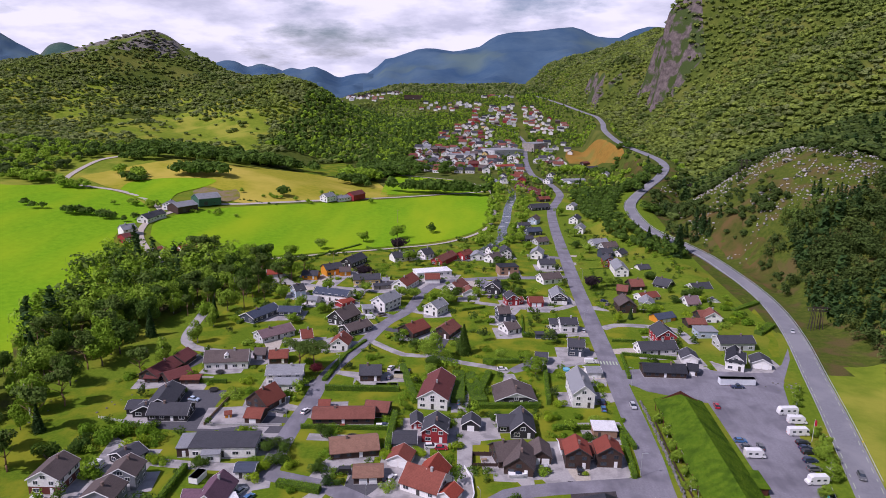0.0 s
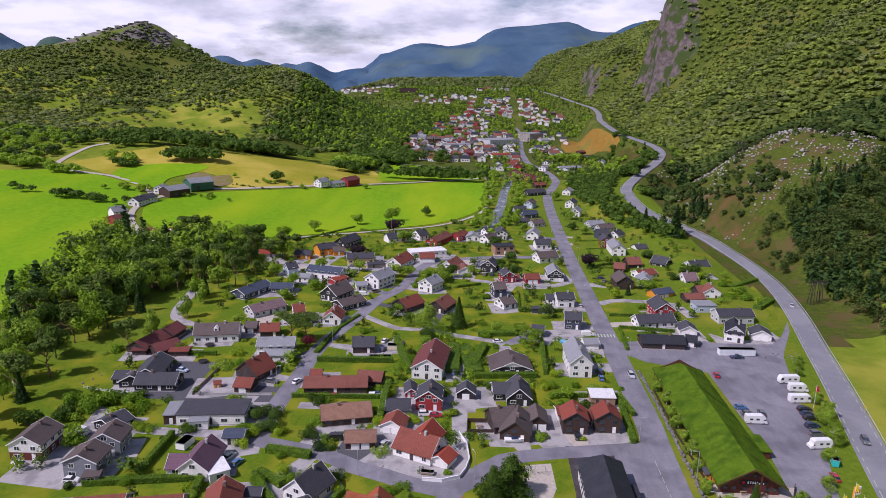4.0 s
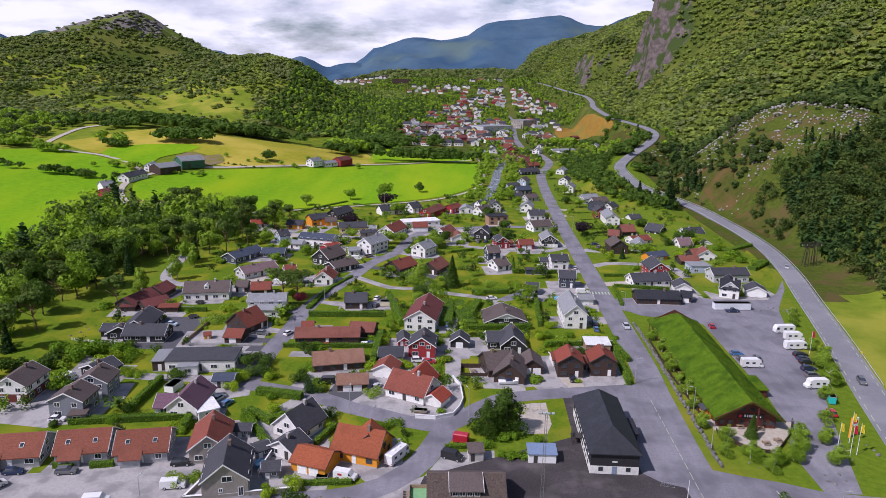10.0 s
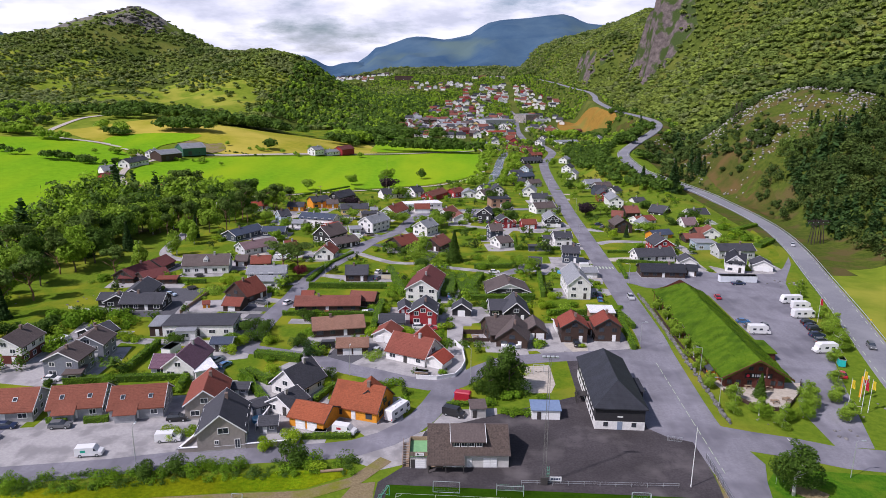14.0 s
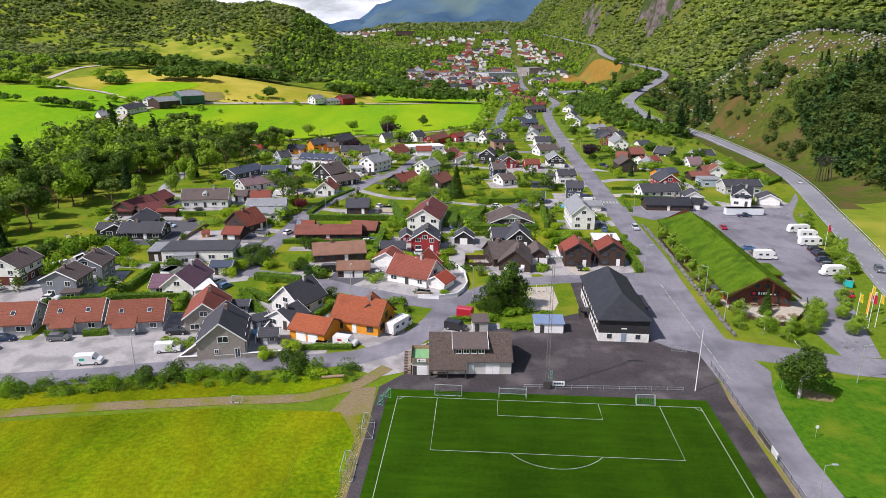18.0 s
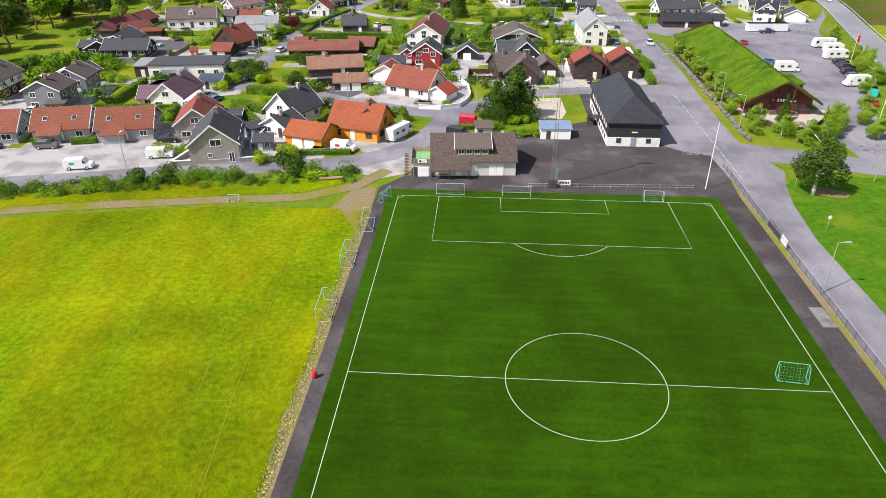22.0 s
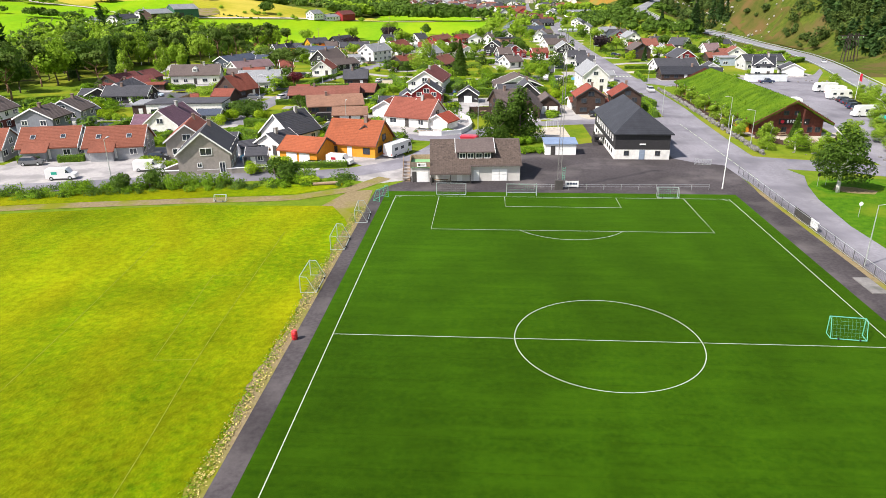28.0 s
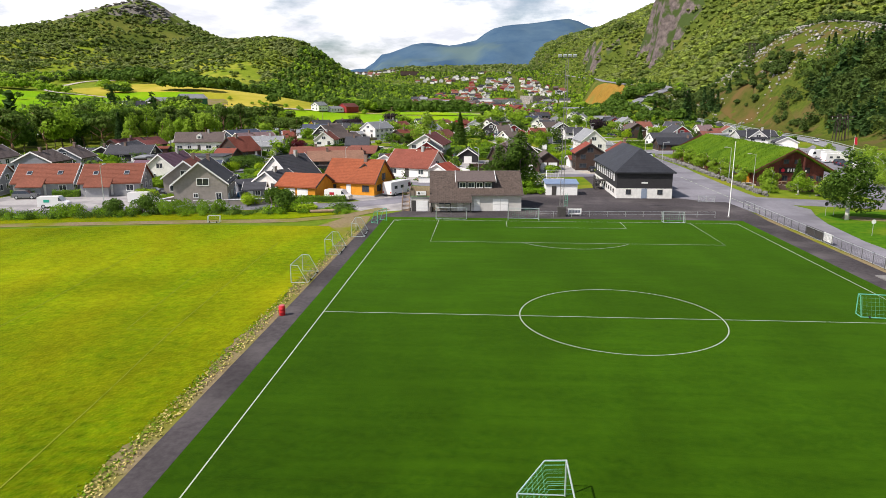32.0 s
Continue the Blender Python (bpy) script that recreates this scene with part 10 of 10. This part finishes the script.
def far_house(x, y, ang, k, big=1.0):
    if k not in proto:
        L, W, he, hr = 11 + k % 3, 8.0, 4.4, 7.2
        hl, hw, tp = L / 2 - 0.45, W / 2, hr - 0.2
        vs = [(-hl, -hw, -1.5), (hl, -hw, -1.5), (hl, hw, -1.5), (-hl, hw, -1.5), (-hl, -hw, he), (hl, -hw, he), (hl, hw, he), (-hl, hw, he), (-hl, 0, tp), (hl, 0, tp)]
        proto[k] = (mesh_of("wall", vs, [(0, 1, 5, 4), (2, 3, 7, 6), (1, 2, 6, 9, 5), (3, 0, 4, 8, 7)], FARW[k]), roof_mesh(L, W, he, hr, 0.5, FARR[k]), boxes("window", [(-0.8, -0.05, -0.6, 0.8, 0.02, 0.6)], GLASS), hl, hw)
    wall, roof, win, hl, hw = proto[k]
    if y > 1250:
        m_ = pose(x, y, float(height(x, y)), 0, 0, ang) @ Matrix.Scale(big, 4)
        for me, mat_ in ((wall, FARW[k]), (roof, FARR[k])):
            if mat_ not in FAR_MATS:
                FAR_MATS.append(mat_)
            b = len(FAR_V)
            FAR_V.extend(tuple(m_ @ v.co) for v in me.vertices)
            for f in me.polygons:
                FAR_F.append(tuple(b + i for i in f.vertices))
                FAR_K.append(FAR_MATS.index(mat_))
        return
    t = thing("house", pose(x, y, float(height(x, y)), 0, 0, ang) @ Matrix.Scale(big, 4), FARN[k], "house", "far village houses")
    part("wall", wall, t)
    part("roof", roof, t)
    for wx in (-2.8, 0.2, 3.0) if y < 1060 else ():
        part("window", win, t, m=pose(wx, -hw, 1.6 if wx else 3.2))
    if y < 1060:
        part("window", win, t, m=pose(-hl, 0, 3.0, 0, 0, -90))


rf = random.Random(23)
taken = []


def cluster(x0, x1, y0, y1, n, lean=12):
    tries = 0
    while n and tries < 900:
        tries += 1
        x, y = rf.uniform(x0, x1), rf.uniform(y0, y1)
        if any(math.hypot(x - a, y - b) < 15 for a, b in taken) or any(math.hypot(x - b.x, y - b.y) < 16 for b in built):
            continue
        if abs(x - np.interp(y, [640, 693, 756, 845, 1281, 2000], [58, 66, 62, 44, 56, 60])) < 11:
            continue
        taken.append((x, y))
        far_house(x, y, rf.choice([0, 90]) + rf.uniform(-lean, lean), rf.choices(range(8), [8, 4, 3, 2, 1, 5, 1, 6])[0], rf.uniform(0.95, 1.25))
        n -= 1


cluster(-120, -20, 850, 1120, 36)
cluster(-20, 30, 760, 1000, 12)
cluster(-60, 34, 950, 1110, 14)
cluster(70, 130, 1060, 1300, 12)
cluster(-90, -10, 1320, 1490, 22)
cluster(-60, 60, 1500, 1640, 20)
cluster(20, 110, 1560, 1840, 22)
cluster(-200, -40, 1720, 1850, 24)
cluster(100, 160, 1430, 1570, 10)
cluster(-440, -330, 1780, 2080, 30)
cluster(-330, -280, 1960, 2060, 6)
cluster(-40, 60, 1960, 2100, 10)
cluster(-135, -50, 960, 1130, 18)
cluster(-45, 36, 1100, 1270, 20)
cluster(-110, -10, 835, 960, 14)
cluster(-110, -20, 1190, 1340, 16)
cluster(-20, 70, 1640, 1800, 12)
cluster(60, 130, 1380, 1700, 18)
cluster(70, 100, 900, 1060, 8)
far_me = mesh_of("far_houses", FAR_V, FAR_F, FAR_MATS)
far_me.polygons.foreach_set("material_index", FAR_K)
tagged(new("far_houses", far_me), "white and brown timber houses scattered up the valley", "houses", kind="stuff")
house("flat_hall", -236, 1885, float(height(-236, 1885)), 4, 52, 24, 10.5, 11, "brown", "maroon", flat=True)
house("flat_hall", -60, 1010, float(height(-60, 1010)), 4, 46, 22, 6.5, 7, "white", "grey", flat=True)
house("flat_hall", -85, 905, float(height(-85, 905)), 8, 40, 14, 5.5, 6, "white", "grey", flat=True)
ribbon("village_street", [(56, 1281), (40, 1400), (10, 1500), (-40, 1600), (-60, 1750), (-120, 1900)], 7, M["asphalt"], "pale street winding up the far village", 0.6)
ribbon("village_street", [(44, 860), (0, 900), (-60, 930), (-110, 1000), (-120, 1100)], 6, M["asphalt"], "pale street through the far village", 0.5)



def clear(x, y):
    """True where no far house stands near, nor behind within sight."""
    ok = np.ones(len(x), bool)
    for a, b in taken + [(-236, 1880), (-225, 1880), (-250, 1880), (-60, 1005), (-85, 900)]:
        ok &= ~((np.abs(x - a) < 11) & (y > b - np.interp(b, [800, 1300, 1800], [18, 30, 52])) & (y < b + 9))
    return ok


p = scatter(-300, 225, 640, 2480, 7.6, lambda x, y, r: (np.abs(x - np.interp(y, [640, 693, 756, 845, 1281], [58, 66, 62, 44, 56])) > 8) & off_road(x, y, 15) & (r.random(len(x)) < np.where(y > 1050, 0.9, 0.6)) & ((y > 960) | (x > -20)) & clear(x, y) & ~((x > 100) & (x < 172) & (y > 870) & (y < 1215)), 51)
mixed_wood("valley_trees", "green trees and woods among the far houses", p, 4.5, 9.5, FARQ, ((0.42, LEAF["broad"], 1.0, 1.1), (0.3, LEAF["dark"], 1.0, 1.1), (0.18, SUNNY, 0.9, 1.1), (0.10, LEAF["spruce"], 1.3, 0.9)), 52)
p = scatter(-330, -60, 830, 1500, 8, lambda x, y, r: ((x < -135) & (y > 860) | (x < -75) & (y > 1130) & (y < 1330)) & clear(x, y), 55)
mixed_wood("valley_wood", "dark green wood at the foot of the hill", p, 7, 13, FARQ, ((0.7, LEAF["dark"], 1.0, 1.0), (0.3, LEAF["broad"], 1.0, 1.0)), 56)
p = scatter(-700, 420, 1900, 2560, 13, lambda x, y, r: (y > 2150) & clear(x, y) & (r.random(len(x)) < 0.85), 58)
# Distance haze is put into the leaf colours of this wood.
mixed_wood("rim_wood", "woods where the far village ends, haze put into their leaf colour", p, 8, 16, FARQ, ((0.35, DEEP2, 1.0, 1.5), (0.65, GREYISH, 1.0, 1.5)), 59)
# shrubs along the meadow path and on the open hillside
p = scatter(-175, -15, 340, 470, 5, lambda x, y, r: (np.abs(y - np.interp(x, [-171, -134, -84, -42, -14], [350, 374, 400, 430, 490])) < 5) & patchy(x, y, 12, 0.4) & (r.random(len(x)) < 0.4), 61)
woods("path_shrubs", "green shrubs along the meadow path", p, size_of(p, 1.5, 4, 62), size_of(p, 1.0, 1.5, 63), BUSHQ, LEAF["dark"])
p = scatter(135, 350, 300, 730, 6, lambda x, y, r: knoll(x, y) & off_road(x, y, 10) & (r.random(len(x)) < 0.035 + 0.6 * patchy(x, y, 20, 1.75)), 65)
woods("hill_shrubs", "scattered shrubs on the stony hillside", p, size_of(p, 1.2, 4.5, 66), size_of(p, 0.8, 1.3, 67), BUSHQ, DEEP)
for cx, cy, sx, sy, n, h0, h1 in ((150, 560, 12, 34, 80, 4, 8), (158, 505, 9, 20, 44, 4, 8), (176, 470, 12, 14, 26, 3, 6), (206, 515, 10, 8, 26, 3, 6), (188, 497, 8, 6, 14, 2, 5), (178, 424, 14, 22, 40, 4, 9), (192, 640, 24, 30, 60, 4, 8), (166, 352, 5, 30, 14, 3, 6), (240, 470, 12, 18, 26, 3, 8)):
    rs_ = np.random.RandomState(int(cx + cy))
    p = np.stack([cx + rs_.normal(size=n) * sx * 0.6, cy + rs_.normal(size=n) * sy * 0.6], 1)
    p = p[off_road(p[:, 0], p[:, 1], 8)]
    woods("tree_clump", "clump of low green trees beside the main road", p, size_of(p, h0, h1, cx), size_of(p, 0.9, 1.3, cy), QUADS, (DEEP, LEAF["dark"])[cx % 2])
p = scatter(145, 300, 330, 700, 3.0, lambda x, y, r: knoll(x, y) & patchy(x, y, 17, -0.5) & off_road(x, y, 14) & (r.random(len(x)) < 0.6), 68)
woods("hill_stones", "grey stones strewn over the grassy hillside", p, size_of(p, 0.8, 2.1, 69), size_of(p, 0.8, 1.5, 70), STONES, material("hill_stone", (0.24, 0.23, 0.21), (0.40, 0.38, 0.35), 0.5, 0.95, 0.1, 2, island=0.3))
HILL_ROCK = material("pale_rock", (0.22, 0.21, 0.19), (0.42, 0.40, 0.36), 0.35, 0.95, 0.3, 0.8, (0.09, 0.10, 0.04), 0.2, 0.52, 0.66)
rs_ = np.random.RandomState(88)
p = np.array([(202, 436), (207, 435), (212, 436), (216, 434), (221, 486), (226, 490), (214, 470), (232, 470), (204, 500), (210, 512), (196, 480), (241, 470), (250, 440), (186, 440), (181, 420), (225, 430)], float) + rs_.normal(size=(16, 2))
woods("rock_outcrop", "bare pale rock breaking through the grassy hill", p, rs_.uniform(1.6, 3.2, 16), rs_.uniform(1.6, 3.0, 16), STONES, HILL_ROCK)
# Dark trees, their leaf colour deepened further to paint cloud shade.
for cx, cy, n, h0, h1, mat_ in ((182, 366, 26, 7, 12, "dark"), (180, 330, 26, 7, 13, "dark"), (196, 330, 30, 7, 13, "dark"), (214, 362, 30, 7, 12, "dark"), (212, 392, 8, 7, 11, "spruce"), (129, 452, 12, 9, 15, "dark"), (146, 452, 12, 9, 16, "spruce"), (186, 300, 26, 7, 12, "dark")):
    rs_ = np.random.RandomState(cx + cy)
    p = np.stack([cx + rs_.normal(size=n) * 7, cy + rs_.normal(size=n) * 9], 1)
    p = p[off_road(p[:, 0], p[:, 1], 9)]
    woods("tree_clump", "dark trees on the steep slope above the main road, cloud shade in their colour", p, size_of(p, h0, h1, cy), size_of(p, 0.9, 1.3, cx), SPRUCEN if mat_ == "spruce" else NEARQ, LEAF["spruce"] if mat_ == "spruce" else DEEP)
# bank of shrubs between the street and the sports field
p = scatter(-170, -36, 28, 64, 1.5, lambda x, y, r: (np.abs(y - np.interp(x, [-170, -103, -83, -70, -52, -38], [27, 44.5, 48.5, 51.6, 55.0, 57.0])) < 3.0) & (r.random(len(x)) < 0.8), 71)
mixed_wood("shrub_bank", "tangled green shrubs along the sports field", p, 0.9, 2.3, BANKQ, ((0.45, LEAF["hedge"], 1.0, 1.1), (0.55, LEAF["dark"], 1.0, 1.1)), 72)
for x, y, h in ((-76, 51.5, 3.2), (-72, 52, 3.5), (-68, 52.5, 3.0), (-50, 56.5, 4.6), (-46, 57, 3), (-100, 46, 2.8), (-84, 49, 2.6), (-60, 54, 2.6)):
    plant("bush", x, y, h, "dark" if h > 3 else "hedge", 0.9)
plant("bush", -44.5, 56.4, 1.8, "lime", 1.4)

# straw, weeds and pebbles along the verge
rs_ = np.random.RandomState(44)
n = 9000
p = np.stack([-32.15 + rs_.normal(size=n) * 0.42, rs_.uniform(-75, 42, n), rs_.uniform(0.05, 0.14, n)], 1)
p = p[(p[:, 0] < -31.52) & (p[:, 0] > -33.1)]
for word, lot, mat_ in (("dry straw tufts along the pitch verge", p[::2], material("straw", (0.38, 0.31, 0.09), (0.56, 0.46, 0.17), 3, 0.9, island=0.3)), ("low green weeds along the pitch verge", p[1::2] + np.array([-0.25, 0, 0.02]), leaf_mat("weed_leaves", (0.07, 0.14, 0.006), (0.14, 0.21, 0.010)))):
    v, f = leaf_quads(lot, rs_.uniform(0.05, 0.13, len(lot)), rs_, 0.2)
    tagged(new("verge_weeds", fast_mesh("verge_weeds", v, f, mat_)), word, "weeds", kind="stuff")

# the wood west of the village: single trees at its edge, the rest behind them in one piece
edge = lambda y: np.interp(y, [40, 110, 145, 190, 226, 275, 330], [-158, -163, -163, -167, -160, -136, -128])
west = lambda y: np.interp(y, [40, 156, 199, 262, 333], [-205, -200, -222, -243, -250])
spots = scatter(-262, -120, 40, 350, 7.0, lambda x, y, r: (x < edge(y)) & (x > west(y)) & ~((np.hypot(x + 231, y - 262) < 14)) & ~((x > -236) & (x < -205) & (y > 335)) & (r.random(len(x)) < np.where(edge(y) - x < 26, 0.36, 0.9)), 81)
drape("forest_floor", [(float(edge(y_)) + 5 * math.sin(y_ / 7.0) - 20, y_) for y_ in range(40, 336, 12)] + [(float(west(y_)) + 4 * math.sin(y_ / 9.0), y_) for y_ in range(335, 40, -16)], M["undergrowth"], "mossy grass under the trees", 0.25, category="forest floor")
depth = edge(spots[:, 1]) - spots[:, 0]
order = np.argsort(depth)
rw = random.Random(9)
for i in order[:150]:
    x, y = spots[i]
    kind = rw.choices(["broad", "birch", "pine", "spruce"], [5, 3, 7, 2])[0]
    plant(kind, float(x), float(y), rw.uniform(10, 17) if kind != "birch" else rw.uniform(9, 14), rw.choice(["broad", "dark", "dark", "birch"]) if kind == "broad" else None, rw.uniform(0.75, 1.05), "trees of the western wood")
rest = spots[order[150:]]
mixed_wood("village_wood", "mixed green wood between the village and the meadows", rest, 11, 18, NEARQ, ((0.44, LEAF["broad"], 1.0, 1.1), (0.18, LEAF["dark"], 1.0, 1.1), (0.18, LEAF["birch"], 1.0, 1.0), (0.14, LEAF["pine"], 1.1, 0.9), (0.06, LEAF["spruce"], 1.3, 1.0)), 83)
for x, y, h in ((-176, 96, 13), (-170, 118, 12), (-164, 132, 13), (-166, 150, 12), (-150, 175, 11), (-148, 190, 10), (-145, 215, 9), (-146, 236, 9), (-157, 108, 11), (-196, 340, 15), (-190, 346, 13), (-203, 343, 14)):
    plant("pine" if h > 10 else "birch", x, y, h * 1.3, None, 1.0, "trees of the western wood")

# ---- distant mountains ----
def mountains(name, crest, near, base, mat, label, seed, size):
    """A range: a jagged crest line placed to fit the camera's view, falling towards it in folds."""
    c = curve(crest, 40 * size)
    rows = 26
    eye = np.array([-14.0, -60.0])
    V = []
    for j in range(rows + 4):
        u = j / rows
        for i, p in enumerate(c):
            d = p[:2] - eye
            d = d / np.linalg.norm(d)
            q = p[:2] - d * near * u if j <= rows else p[:2] + d * near * (u - 1) * 5
            k = u if j <= rows else (u - 1) * 6
            fold = noise.noise((q[0] / 260 / size, q[1] / 260 / size, seed)) * 70 * size * min(1, 4 * u) * (1 - 0.5 * u) + noise.noise((q[0] / 80 / size, q[1] / 80 / size, seed + 3)) * 22 * size * min(1, 6 * u)
            z = base + (p[2] - base) * max(0, 1 - k) ** 1.15 + fold + noise.noise((q[0] / 45 / size, q[1] / 45 / size, seed)) * 5 * size
            V.append((q[0], q[1], z))
    order_ = list(range(rows + 3, rows, -1)) + list(range(0, rows + 1))
    n = len(c)
    V = np.array(V).reshape(rows + 4, n, 3)[order_].reshape(-1, 3)
    i = (np.arange(len(order_) - 1)[:, None] * n + np.arange(n - 1)[None, :]).ravel()
    f = np.stack([i, i + 1, i + n + 1, i + n], 1)
    tagged(new(name, fast_mesh(name, V, f[:, ::-1], mat, True)), label, "mountain", kind="structure")


# Air haze over the distance is painted in as this blue.
HAZE_HILL = material("hazed_blue_hills", (0.040, 0.085, 0.150), (0.080, 0.135, 0.190), 0.004, 0.95, 0.0, None, (0.095, 0.145, 0.150), 0.0026, 0.52, 0.70, spec=0.03)
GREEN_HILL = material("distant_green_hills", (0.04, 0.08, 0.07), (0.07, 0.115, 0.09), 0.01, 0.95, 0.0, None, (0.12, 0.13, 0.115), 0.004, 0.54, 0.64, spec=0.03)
mountains("mountain_range_1", [(-825, 4239, 178), (-734, 4239, 234), (-680, 4239, 285), (-627, 4239, 292), (-486, 4239, 344), (-370, 4239, 351), (-258, 4239, 336), (-154, 4239, 353), (-92, 4239, 367), (-34, 4239, 410), (17, 4239, 434), (85, 4239, 451), (256, 4239, 465), (375, 4239, 482), (466, 4239, 489), (528, 4239, 473), (615, 4239, 438), (751, 4239, 429), (807, 4239, 459), (921, 4239, 498), (1100, 4239, 483)], 1500, 20, HAZE_HILL, "distant wooded mountain, haze painted blue-green", 1.0, 1.15)
mountains("mountain_range_2", [(-1717, 4087, 236), (-1655, 4087, 254), (-1591, 4087, 251), (-1511, 4087, 219), (-1426, 4087, 237), (-1328, 4087, 212), (-1293, 4087, 200), (-1240, 4087, 217), (-1177, 4087, 208), (-1099, 4087, 226), (-1023, 4087, 201), (-943, 4087, 165), (-866, 4087, 183), (-769, 4087, 192), (-630, 4087, 174)], 1000, 20, HAZE_HILL, "low distant mountains, haze painted blue", 5.0, 0.55)
mountains("mountain_range_3", [(-2900, 3537, 440), (-2792, 3537, 411), (-2701, 3537, 377), (-2612, 3537, 326), (-2523, 3537, 280), (-2457, 3537, 249), (-2402, 3537, 225), (-2300, 3537, 170)], 800, 60, HAZE_HILL, "distant mountain beyond the western hill, haze painted blue", 9.0, 0.5)
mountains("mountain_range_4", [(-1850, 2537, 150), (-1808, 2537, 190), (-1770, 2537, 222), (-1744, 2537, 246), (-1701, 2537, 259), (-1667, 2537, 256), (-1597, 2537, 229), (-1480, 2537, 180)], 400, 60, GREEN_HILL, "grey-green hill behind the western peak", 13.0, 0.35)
